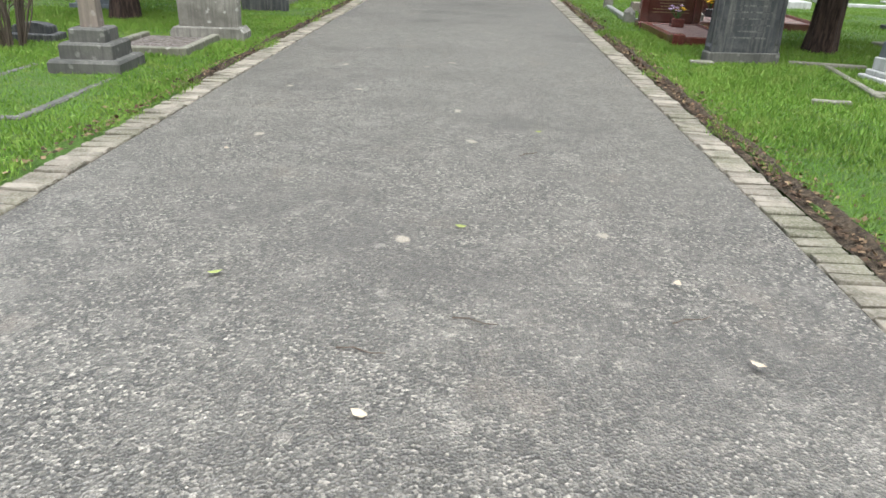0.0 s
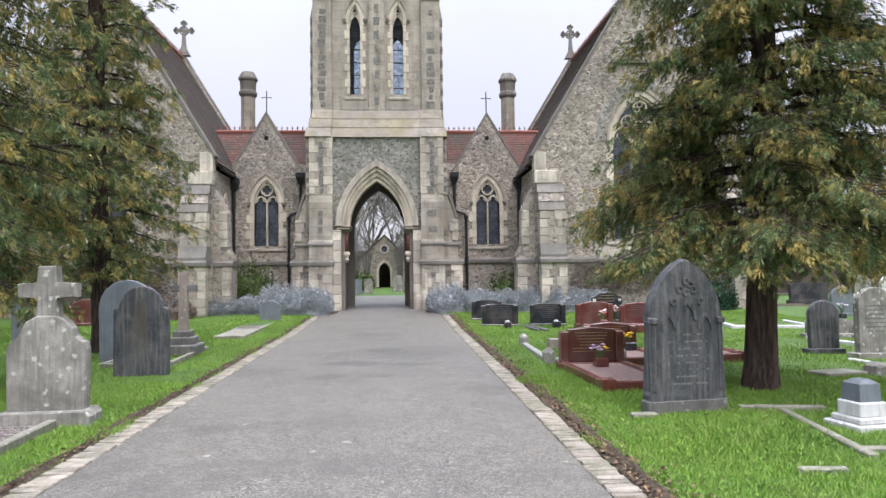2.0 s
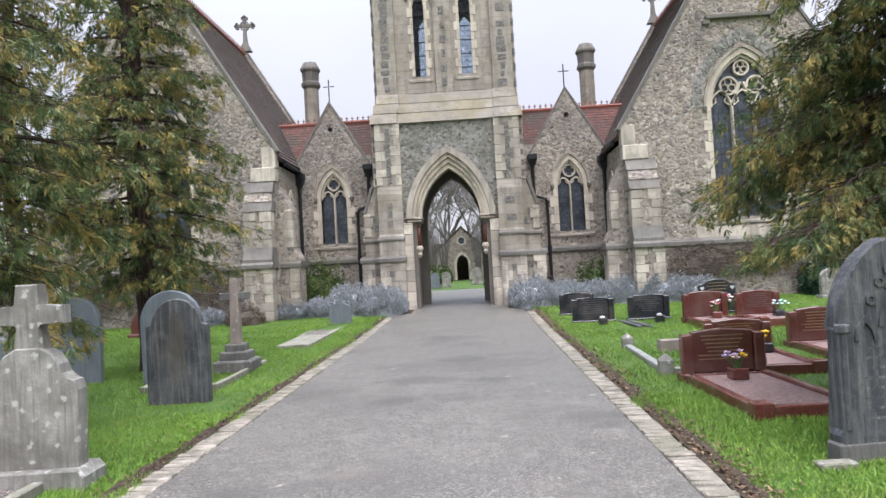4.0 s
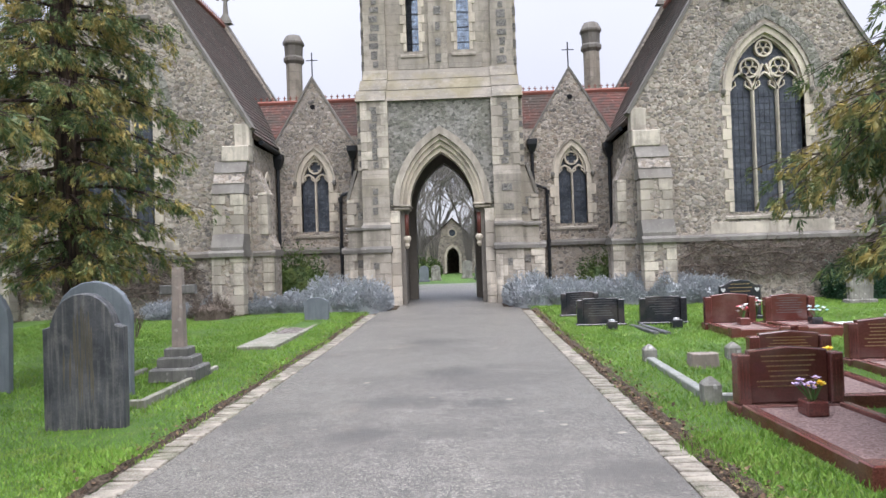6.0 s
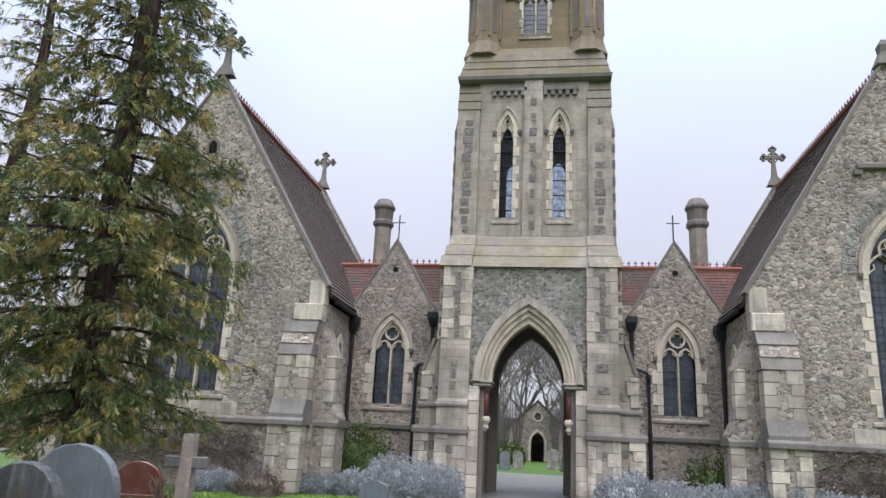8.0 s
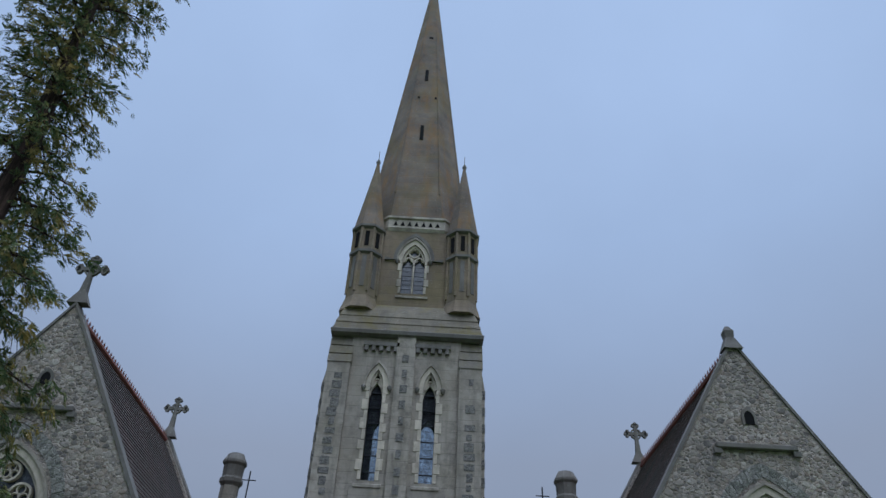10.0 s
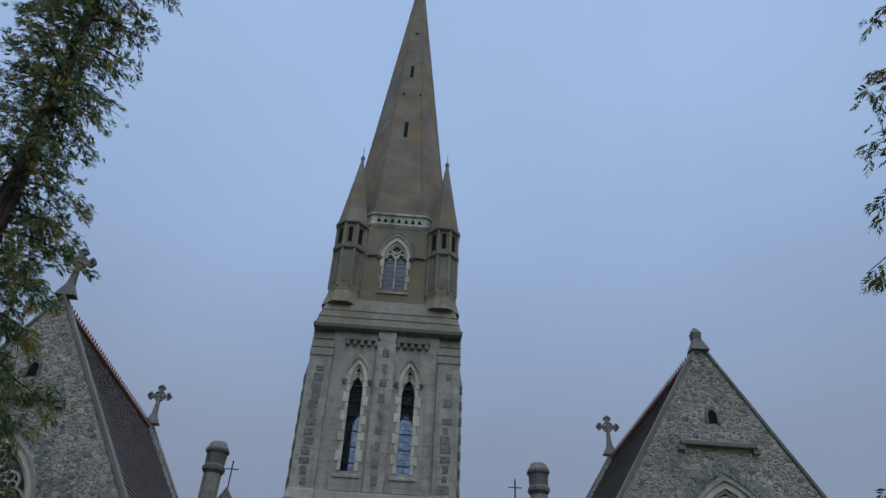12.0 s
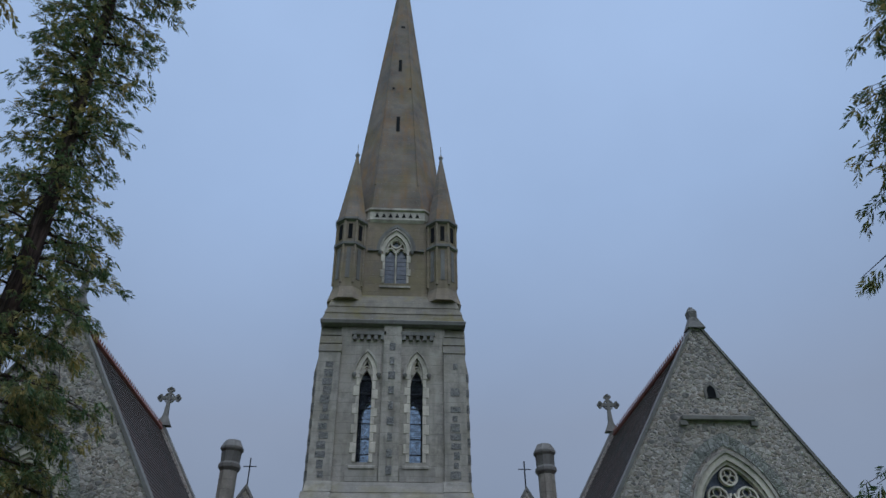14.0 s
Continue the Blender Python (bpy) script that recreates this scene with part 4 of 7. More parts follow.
def tower():
    t = thing("gate_tower", (CX, 31, GB), "tall stone gate tower with a pointed archway and octagonal spire", "tower")

    def xx(u):
        return CX + u
    yf = 27.46
    # front of the gate storey: knapped flint panel with the archway cut through
    AH, ZS, ZA = 1.0, 3.42, 5.12
    bm = B()
    wall(bm, [(xx(-1.75), GB - 0.4), (xx(-1.3), GB - 0.4), *[(x, z) for x, z in opening(CX, 1.3, GB - 0.4, 3.42, 5.62, 12)][1:-1], (xx(1.3), GB - 0.4), (xx(1.75), GB - 0.4), (xx(1.75), 6.75), (xx(-1.75), 6.75)], [], yf + 0.14, yf + 0.6)
    part("flint_panel", bm, M_knapped, t, "knapped flint panel over the arch")
    for k, (h0, a0, h1, a1, y0, y1) in enumerate(((1.3, 5.62, 1.5, 5.86, 0.0, 0.4), (1.2, 5.47, 1.32, 5.64, 0.1, 0.5), (1.1, 5.3, 1.22, 5.49, 0.2, 0.62), (1.0, 5.12, 1.12, 5.32, 0.3, 0.8))):
        bm = B()
        band(bm, arch(CX, h0, ZS, a0, 14), arch(CX, h1, ZS, a1, 14), yf + y0, yf + y1)
        part("arch_order", bm, M_frame if k else M_quoin, t, "moulded cream stone arch order")
    # voussoir ring in pale stone
    a0, a1 = arch(CX, 1.51, ZS, 5.88, 12), arch(CX, 1.72, ZS, 6.2, 12)
    for i in range(len(a0) - 1):
        bm = B()
        band(bm, [a0[i], tuple(np.add(np.multiply(a0[i], 0.05), np.multiply(a0[i + 1], 0.95)))], [a1[i], tuple(np.add(np.multiply(a1[i], 0.05), np.multiply(a1[i + 1], 0.95)))], yf + 0.11, yf + 0.2)
        part("voussoir", bm, M_knapped, t)
    for s in (-1, 1):
        x0, x1 = sorted((xx(s * 1.3), xx(s * 1.62)))
        quoins(t, x0, x1, yf + 0.02, yf + 0.5, GB - 0.1, 3.3, 31 + s, 0, s, 0.38)
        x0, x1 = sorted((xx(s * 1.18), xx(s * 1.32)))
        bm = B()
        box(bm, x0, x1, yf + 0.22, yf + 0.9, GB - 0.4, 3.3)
        part("inner_jamb", bm, M_passageshade, t, "stone inner jamb of the archway")
        # short red shaft on a corbel, with its capital
        xc, yc = xx(s * 1.13), yf + 0.3
        bm = B()
        lathe(bm, xc, yc, [(0.075, 2.5), (0.075, 3.25)], 12)
        sh = part("shaft", bm, M_granite, t, "short polished red granite shaft", True)
        bm = B()
        lathe(bm, xc, yc, [(0.03, 2.12), (0.1, 2.22), (0.07, 2.3), (0.13, 2.4), (0.13, 2.46), (0.09, 2.52)], 10)
        part("corbel", bm, M_frame, sh, "carved pale corbel")
        bm = B()
        lathe(bm, xc, yc, [(0.08, 3.18), (0.1, 3.24), (0.12, 3.3), (0.2, 3.38)], 10)
        part("capital", bm, M_dark, sh)
        bm = B()
        x0, x1 = sorted((xx(s * 0.95), xx(s * 1.52)))
        box(bm, x0, x1, yf - 0.0, yf + 0.9, 3.4, 3.47, 0.02)
        box(bm, x0 + 0.03, x1 - 0.03, yf + 0.03, yf + 0.88, 3.31, 3.4, 0.03)
        part("impost", bm, M_ashlar, t, "moulded impost block")
        # side walls of the passage, in the shade-darkened stone
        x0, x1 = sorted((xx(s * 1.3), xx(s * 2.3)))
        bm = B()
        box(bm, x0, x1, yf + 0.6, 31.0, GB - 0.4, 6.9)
        part("passage_wall", bm, M_passageshade, t)
    # rear arch and passage vault, in the same shade-darkened stone
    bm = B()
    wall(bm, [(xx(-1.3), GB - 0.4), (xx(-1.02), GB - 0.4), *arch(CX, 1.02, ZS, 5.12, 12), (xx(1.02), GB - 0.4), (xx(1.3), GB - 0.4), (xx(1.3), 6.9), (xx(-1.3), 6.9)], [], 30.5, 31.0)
    part("rear_arch", bm, M_passageshade, t, "stone rear arch of the passage")
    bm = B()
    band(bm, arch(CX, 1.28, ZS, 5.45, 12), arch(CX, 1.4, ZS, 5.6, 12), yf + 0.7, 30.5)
    part("vault", bm, M_passageshade, t)
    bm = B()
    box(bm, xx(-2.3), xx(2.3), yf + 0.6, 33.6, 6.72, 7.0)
    part("passage_roof", bm, M_passageshade, t)
    # buttresses of the gate storey
    for s in (-1, 1):
        x0, x1 = sorted((xx(s * 1.6), xx(s * 2.43)))
        bm = B()
        prism(bm, [(yf - 0.22, GB - 0.4), (yf + 1.4, GB - 0.4), (yf + 1.4, 6.7), (yf, 6.7), (yf, 4.55), (yf - 0.06, 4.3), (yf - 0.06, 2.95), (yf - 0.16, 2.75), (yf - 0.16, PL), (yf - 0.22, PL)], x0, x1, "x")
        b = part("buttress", bm, M_ashlar, t, "stepped ashlar buttress with flint chequers")
        rnd = random.Random(41 + s)
        for zlo, zhi, yq in ((GB, PL - 0.14, yf - 0.235), (4.6, 6.68, yf - 0.012)):
            quoins(b, x0 - 0.01, x0 + 0.2, yq, yq + 0.3, zlo, zhi, 51, 0.14, 1)
            quoins(b, x1 - 0.2, x1 + 0.01, yq, yq + 0.3, zlo, zhi, 52, 0.14, -1)
        for z, yq in [(q, yf) for q in np.arange(4.72, 6.5, 0.24)] + [(3.3, yf - 0.06), (3.62, yf - 0.06), (3.9, yf - 0.06), (1.0, yf - 0.22), (1.62, yf - 0.22)]:
            if rnd.random() < 0.82:
                bm = B()
                cxm = (x0 + x1) / 2 + rnd.uniform(-0.04, 0.04)
                w2, h2 = rnd.choice([0.08, 0.11, 0.16]), rnd.uniform(0.085, 0.118)
                box(bm, cxm - w2, cxm + w2, yq - 0.016, yq + 0.05, z - h2, z + h2)
                part("flint_square", bm, M_chequer, b)
        # flank buttress, wider below
        bm = B()
        o = [(xx(s * 2.3), GB - 0.4), (xx(s * 3.1), GB - 0.4), (xx(s * 3.1), PL), (xx(s * 2.98), PL + 0.1), (xx(s * 2.98), 2.95), (xx(s * 2.93), 3.75), (xx(s * 2.6), 4.55), (xx(s * 2.56), 6.7), (xx(s * 2.3), 6.7)]
        prism(bm, o, yf + 0.35, yf + 1.3)
        f = part("flank_buttress", bm, M_ashlar, t)
        x0, x1 = sorted((xx(s * 2.43), xx(s * 2.58)))
        quoins(f, x0, x1, yf + 0.3, yf + 0.6, 4.6, 6.68, 61, 0.0, s)
        for z in np.arange(4.8, 6.6, 0.36):
            u = 2.51 + rnd.uniform(-0.02, 0.02)
            x0, x1 = sorted((xx(s * (u - 0.055)), xx(s * (u + 0.05))))
            part("flint_square", box(B(), x0, x1, yf + 0.285, yf + 0.4, z - 0.09, z + 0.09), M_chequer, f)
        for z, u in ((3.2, 2.55), (3.5, 2.68), (3.3, 2.78), (1.2, 2.72), (1.7, 2.6)):
            x0, x1 = sorted((xx(s * (u - 0.09)), xx(s * (u + 0.09))))
            part("flint_square", box(B(), x0, x1, yf + 0.335, yf + 0.45, z - 0.12, z + 0.12), M_chequer, f)
        x0, x1 = sorted((xx(s * 2.75), xx(s * 2.98)))
        quoins(f, x0, x1, yf + 0.3, yf + 0.6, 2.9, 3.7, 62, 0.08, -s)
        x0, x1 = sorted((xx(s * 2.8), xx(s * 3.12)))
        quoins(f, x0, x1, yf + 0.3, yf + 0.6, GB, PL - 0.12, 63, 0.1, -s)
        for u0, u1, yq, yr, zz, hh in ((1.55, 2.48, -0.3, 0.28, PL, 0.14), (1.55, 3.18, 0.26, 1.36, PL, 0.14), (1.58, 2.47, -0.2, 0.3, 2.82, 0.09), (1.62, 3.04, 0.28, 1.34, 2.82, 0.09)):
            x0, x1 = sorted((xx(s * u0), xx(s * u1)))
            string_course(t, x0, x1, yf + yq, yf + yr, zz, hh)
        x0, x1 = sorted((xx(s * 2.25), xx(s * 2.56)))
        part("side_wall", box(B(), x0, x1, yf + 1.2, 33.6, GB - 0.4, 6.75), M_flint, t)
        bm = B()
        band(bm, [(xx(s * 2.9), 3.72), (xx(s * 2.62), 4.62)], [(xx(s * 3.0), 3.72), (xx(s * 2.72), 4.62)], yf + 0.3, yf + 1.32)
        part("weathering", bm, M_dark, f)
    # big sloped weathering in three courses up to the middle storey
    yu = 28.8
    for k in range(3):
        z0, z1 = 6.7 + k * 0.43, 6.7 + (k + 1) * 0.43
        d0, d1 = yf + 0.04 + k * 0.42, yf + 0.04 + (k + 1) * 0.42 - 0.05
        bm = B()
        prism(bm, [(d0, z0), (d1, z1 - 0.03), (yu + 0.2, z1 - 0.03), (yu + 0.2, z0)], xx(-1.75), xx(1.75), "x")
        part("weathering", bm, M_moss, t, "sloped lichened stone courses")
        for s in (-1, 1):
            w0 = 2.58 - 0.07 * k
            bm = B()
            x0, x1 = sorted((xx(s * 1.65), xx(s * w0)))
            prism(bm, [(d0 - 0.1, z0), (d1 - 0.1, z1 - 0.03), (yu + 0.4, z1 - 0.03), (yu + 0.4, z0)], x0, x1, "x")
            part("weathering", bm, M_moss, t)
    # middle storey
    th = 2.4
    cy = yu + th
    bm = B()
    back = [opening(xx(q * 0.83), 0.3, 8.62, 11.7, 12.3, 7) for q in (-1, 1)]
    wall(bm, [(xx(-2.3), 6.7), (xx(2.3), 6.7), (xx(2.3), 13.3), (xx(-2.3), 13.3)], back, cy + 1.9, cy + 2.3)
    part("rear_wall", bm, M_ashlar, t, "ashlar rear wall of the middle storey with two lancets")
    for q in (-1, 1):
        x0, x1 = sorted((xx(q * 1.78), xx(q * 2.3)))
        part("side_wall", box(B(), x0, x1, yu + 0.5, cy + 1.9, 6.7, 13.3), M_ashlar, t, "ashlar flank of the middle storey")
        bm = prism(B(), opening(xx(q * 0.83), 0.31, 8.6, 11.7, 12.31, 7), cy + 2.08, cy + 2.1)
        part("rear_pane", bm, M_clearglass, t, "clear leaded glass of a rear lancet")
    for s in (-1, 1):
        x0, x1 = sorted((xx(s * 1.72), xx(s * 2.44)))
        bm = B()
        prism(bm, [(yu - 0.03, 7.9), (yu - 0.03, 12.25), (yu + 0.1, 12.65), (yu + 0.22, 13.3), (yu + 0.5, 13.3), (yu + 0.5, 7.9)], x0, x1, "x")
        p = part("pilaster", bm, M_ashlar, t, "corner pilaster with knapped flint panels")
        rnd = random.Random(77 + s)
        for z in np.arange(8.2, 12.0, 0.3):
            if rnd.random() < 0.85:
                bm = B()
                cxm = (x0 + x1) / 2 + rnd.uniform(-0.03, 0.03)
                w2, h2 = rnd.uniform(0.07, 0.17), rnd.uniform(0.08, 0.14)
                box(bm, cxm - w2, cxm + w2, yu - 0.045, yu + 0.05, z - h2, z + h2)
                part("flint_square", bm, M_chequer, p)
        for z in (12.28, 12.62, 12.96):
            bm = B()
            d = (z - 12.25) * 0.24
            prism(bm, [(yu - 0.06 + d, z), (yu + 0.02 + d, z + 0.3), (yu + 0.4, z + 0.3), (yu + 0.4, z)], x0 - 0.02, x1 + 0.02, "x")
            part("offset", bm, M_moss, p)
        # flank face
        bm = B()
        o = [(xx(s * 2.2), 7.0), (xx(s * 2.62), 7.2), (xx(s * 2.56), 8.0), (xx(s * 2.56), 11.7), (xx(s * 2.34), 13.0), (xx(s * 2.3), 13.3), (xx(s * 2.2), 13.3)]
        prism(bm, o, yu + 0.3, yu + 1.1)
        fp = part("pilaster", bm, M_ashlar, t)
        x0, x1 = sorted((xx(s * 2.45), xx(s * 2.57)))
        for z in np.arange(8.1, 11.6, 0.55):
            bm = B()
            box(bm, x0, x1 - 0.0 if s < 0 else x1, yu + 0.28, yu + 0.5, z, z + 0.28)
            part("flint_square", bm, M_chequer, fp)
    # centre pilaster, recesses, lancets
    bm = B()
    box(bm, xx(-0.3), xx(0.3), yu, yu + 0.4, 8.0, 13.3)
    cp = part("pilaster", bm, M_ashlar, t)
    rnd = random.Random(9)
    for z in np.arange(8.35, 13.0, 0.52):
        bm = B()
        w2 = rnd.uniform(0.07, 0.12)
        box(bm, xx(-w2), xx(w2), yu - 0.02, yu + 0.05, z - 0.13, z + 0.13)
        part("flint_square", bm, M_chequer, cp)
    for s in (-1, 1):
        g = xx(s * 0.83)
        bm = B()
        wall(bm, [(g - 0.55, 8.0), (g + 0.93 if s > 0 else g + 0.55, 8.0), (g + 0.93 if s > 0 else g + 0.55, 13.3), (g - 0.93 if s < 0 else g - 0.55, 13.3), (g - 0.93 if s < 0 else g - 0.55, 8.0)][(0 if s > 0 else 1):], [opening(g, 0.2, 8.62, 11.55, 12.15, 7)], yu + 0.12, yu + 0.4)
        part("recess", bm, M_ashlar, t, "ashlar recess round a lancet")
        bm = B()
        prism(bm, [(yu + 0.0, 8.0), (yu + 0.13, 8.5), (yu + 0.3, 8.5), (yu + 0.3, 8.0)], g - 0.5, g + 0.6 if s > 0 else g + 0.5, "x")
        part("recess_sill", bm, M_moss, t)
        wdw = gothic_window(t, g, 0.2, 8.62, 11.55, 12.15, yu + 0.12, 1, seed=81 + s, frame_w=0.2, glaze=M_clearglass, label="tall narrow lancet with leaded glass")
        for z in np.arange(8.9, 11.5, 0.5):
            part("glazing_bar", box(B(), g - 0.19, g + 0.19, yu + 0.28, yu + 0.32, z, z + 0.03), M_iron, wdw)
        bm = B()
        box(bm, g - 0.55, g + 0.6, yu - 0.0, yu + 0.3, 12.95, 13.08)
        for k in range(5):
            x = g - 0.45 + k * 0.235
            box(bm, x - 0.06, x + 0.06, yu + 0.01, yu + 0.2, 12.78, 12.95)
        part("corbel_table", bm, M_dark, t, "small corbel table")
    # cornice and sloped lichened base of the belfry
    def sq(h):
        return rect(xx(-h), xx(h), cy - h, cy + h)
    bm = B()
    loft(bm, [(13.28, sq(2.36)), (13.34, sq(2.48)), (13.46, sq(2.5)), (13.5, sq(2.46))])
    part("cornice", bm, M_dark, t, "dark moulded cornice")
    for z0, z1, h0, h1 in ((13.5, 13.8, 2.45, 2.36), (13.78, 14.1, 2.39, 2.28), (14.08, 14.4, 2.31, 2.2), (14.38, 14.75, 2.2, 1.95)):
        bm = B()
        loft(bm, [(z0, sq(h0)), (z1, sq(h1))])
        part("weathering", bm, M_mossy, t, "sloped courses yellow with moss")

    def octa(a, f):
        """An octagon of half-width a whose straight faces are 2 f wide."""
        return [(xx(-f), cy - a), (xx(f), cy - a), (xx(a), cy - f), (xx(a), cy + f), (xx(f), cy + a), (xx(-f), cy + a), (xx(-a), cy + f), (xx(-a), cy - f)]
    bm = B()
    loft(bm, [(14.6, octa(1.5, 0.9)), (18.1, octa(1.5, 0.9))])
    part("belfry", bm, M_belfry, t, "octagonal stone belfry stage")
    bm = B()
    wall(bm, [(xx(-1.2), 14.6), (xx(1.2), 14.6), (xx(1.2), 18.1), (xx(-1.2), 18.1)], [opening(CX, 0.4, 15.35, 16.75, 17.5, 8)], cy - 1.83, cy - 1.45)
    part("belfry_face", bm, M_belfry, t)
    bm = B()
    loft(bm, [(18.08, octa(1.84, 1.03)), (18.2, octa(1.92, 1.06)), (18.25, octa(1.88, 1.05)), (18.6, octa(1.88, 1.05)), (18.64, octa(1.95, 1.07)), (18.72, octa(1.95, 1.07))])
    bc = part("belfry_cornice", bm, M_quoin, t, "pale pierced parapet band")
    for k in range(7):
        bm = B()
        x = xx(-0.78 + k * 0.26)
        prism(bm, [(x - 0.08, 18.32), (x + 0.08, 18.32), (x, 18.52)], cy - 1.9, cy - 1.86)
        part("piercing", bm, M_void, bc)
    gothic_window(t, CX, 0.4, 15.35, 16.75, 17.5, cy - 1.83, 2, seed=91, frame_w=0.16, label="two-light belfry window")
    bm = B()
    a0, a1 = arch(CX, 0.62, 16.75, 17.82, 8), arch(CX, 0.74, 16.75, 17.96, 8)
    band(bm, [(xx(-1.05), 16.72), *a0, (xx(1.05), 16.72)], [(xx(-1.05), 16.85), *a1, (xx(1.05), 16.85)], cy - 1.92, cy - 1.78)
    part("hood_string", bm, M_dark, t)
    # spire
    bm = B()
    SP = [(18.7, 1.85, 1.0), (20.0, 1.8, 0.86), (36.4, 0.1, 0.05)]
    loft(bm, [(z, [(x - 0.1 * min(1, (z - 18.7) / 2), y) for x, y in octa(a, f)]) for z, a, f in SP])
    sp = part("spire", bm, M_spire, t, "tall octagonal stone spire with lichen")
    base_ring = [(x - 0.1 * min(1, (20.0 - 18.7) / 2), y) for x, y in octa(1.8, 0.86)]
    for (xa, ya), (xb, yb) in zip(base_ring, [(x - 0.1, y) for x, y in octa(0.1, 0.05)]):
        part("roll_moulding", tube(B(), [(xa, ya, 20.0), (xb, yb, 36.4)], 0.045, 5, 0.02), M_spire, sp)
    bm = B()
    lathe(bm, CX - 0.1, cy, [(0.1, 36.35), (0.2, 36.5), (0.2, 36.62), (0.08, 36.75)], 8)
    part("spire_knob", bm, M_dark, sp)
    bm = B()
    tube(bm, [(CX - 0.1, cy, 36.7), (CX - 0.1, cy, 38.6)], 0.025, 5)
    part("lightning_rod", bm, M_iron, sp)

    def face_y(z):
        return cy - (1.8 - 1.7 * (z - 20.0) / 16.4)
    for z, h in ((23.3, 0.95), (27.6, 0.85)):
        bm = B()
        prism(bm, [(face_y(z) - 0.03, z), (face_y(z + h) - 0.03, z + h), (face_y(z + h) + 0.1, z + h), (face_y(z) + 0.1, z)], xx(-0.18), xx(-0.03), "x")
        part("slit", bm, M_void, sp, "dark slit opening")
    for z, q in ((26.2, -0.62), (26.2, 0.62), (31.2, 0.0), (31.2, -0.3)):
        bm = B()
        k = (z - 19.6) / 16.8
        box(bm, xx(q * (1 - k) - 0.045), xx(q * (1 - k) + 0.045), face_y(z) - 0.02, face_y(z) + 0.3, z, z + 0.12)
        part("putlog_hole", bm, M_void, sp)
    # corner turrets with pinnacles
    for sx in (-1, 1):
        for sy in (-1, 1):
            px, py = xx(sx * 1.73), cy + sy * 1.73
            bm = B()
            lathe(bm, px, py, [(0.72, 14.4), (0.56, 14.95), (0.54, 17.95)], 8, math.pi / 8)
            tu = part("turret", bm, M_belfry, t, "octagonal corner turret with a spirelet")
            for z, r in ((16.75, 0.64), (17.88, 0.66)):
                bm = B()
                lathe(bm, px, py, [(0.55, z - 0.06), (r, z), (r, z + 0.1), (0.55, z + 0.16)], 8, math.pi / 8)
                part("string_course", bm, M_dark, tu)
            for k in range(8):
                a = k * math.pi / 4
                for z0, z1 in ((15.3, 16.6), (17.05, 17.7)):
                    bm = B()
                    box(bm, -0.075, 0.075, -0.02, 0.06, z0, z1)
                    bmesh.ops.translate(bm, verts=bm.verts, vec=(0, -0.515, 0))
                    bmesh.ops.rotate(bm, verts=bm.verts, cent=(0, 0, 0), matrix=Matrix.Rotation(a, 3, "Z"))
                    bmesh.ops.translate(bm, verts=bm.verts, vec=(px, py, 0))
                    # proud dark panel: the niche's inner shade is given by its colour
                    part("niche", bm, M_void if z0 > 17 else M_dark, tu)
                bm = B()
                tube(bm, [(px + 0.56 * math.cos(a + math.pi / 8), py + 0.56 * math.sin(a + math.pi / 8), 15.1), (px + 0.56 * math.cos(a + math.pi / 8), py + 0.56 * math.sin(a + math.pi / 8), 17.85)], 0.05, 6)
                part("colonnette", bm, M_belfry, tu)
            bm = B()
            lathe(bm, px, py, [(0.6, 18.0), (0.36, 19.5), (0.05, 21.5)], 8, math.pi / 8)
            pn = part("spirelet", bm, M_spire, tu)
            bm = B()
            lathe(bm, px, py, [(0.05, 21.45), (0.1, 21.6), (0.03, 21.75)], 6)
            tube(bm, [(px, py, 21.7), (px, py, 22.2)], 0.015, 4)
            part("finial", bm, M_dark, pn)


tower()
for side in (-1, 1):
    link(side)
    chapel(side)

# ---- memorial materials ----
def memorial(name, base, fleck, runs, lichen=0.0, rough=0.8, spec=0.3):
    """Weathered headstone: mottling, vertical rain runs and lichen blotches."""
    k = Mat(name, rough, 0, spec)
    c = k.mix(k.ramp(k.noise(3.5, 5), (0.35, 0), (0.68, 1)), base, fleck)
    c = k.mix(k.ramp(k.noise(1.0, 4, 0.6, k.scaled(26, 26, 1.6)), (0.47, 0), (0.7, 0.62)), c, runs)
    c = k.mix(k.ramp(k.noise(5.5, 6, 0.7), (0.5, 0), (0.72, 0.4)), c, runs)
    if lichen:
        c = k.mix(k.ramp(k.math("ADD", k.voronoi(9), k.math("MULTIPLY", k.noise(30, 3), 0.5)), (0.4, lichen), (0.52, 0)), c, (0.52, 0.51, 0.47))
    c = k.mix(k.ramp(k.noise(55, 3), (0.4, 0), (0.7, 0.35)), c, base)
    return k.color(c).bump(k.noise(35, 4), 0.35, 0.012).m


M_greystone = memorial("lichened_grey_stone", (0.15, 0.142, 0.122), (0.33, 0.318, 0.28), (0.085, 0.082, 0.07), 0.7)
M_slate = memorial("streaked_dark_slate", (0.034, 0.037, 0.042), (0.08, 0.083, 0.088), (0.2, 0.195, 0.18), 0.0, 0.6)
M_stain = memorial("tan_stained_slate", (0.075, 0.069, 0.053), (0.125, 0.112, 0.08), (0.04, 0.041, 0.04), 0.0)
M_bluegrey = memorial("blue_grey_slate", (0.12, 0.137, 0.15), (0.17, 0.19, 0.205), (0.1, 0.11, 0.12), 0.0, 0.55)
M_whitestone = memorial("white_marble", (0.5, 0.5, 0.49), (0.66, 0.66, 0.65), (0.3, 0.3, 0.28), 0.2, 0.6)
M_kerb = memorial("mossy_kerb_stone", (0.17, 0.165, 0.13), (0.28, 0.265, 0.22), (0.1, 0.11, 0.055), 0.4)
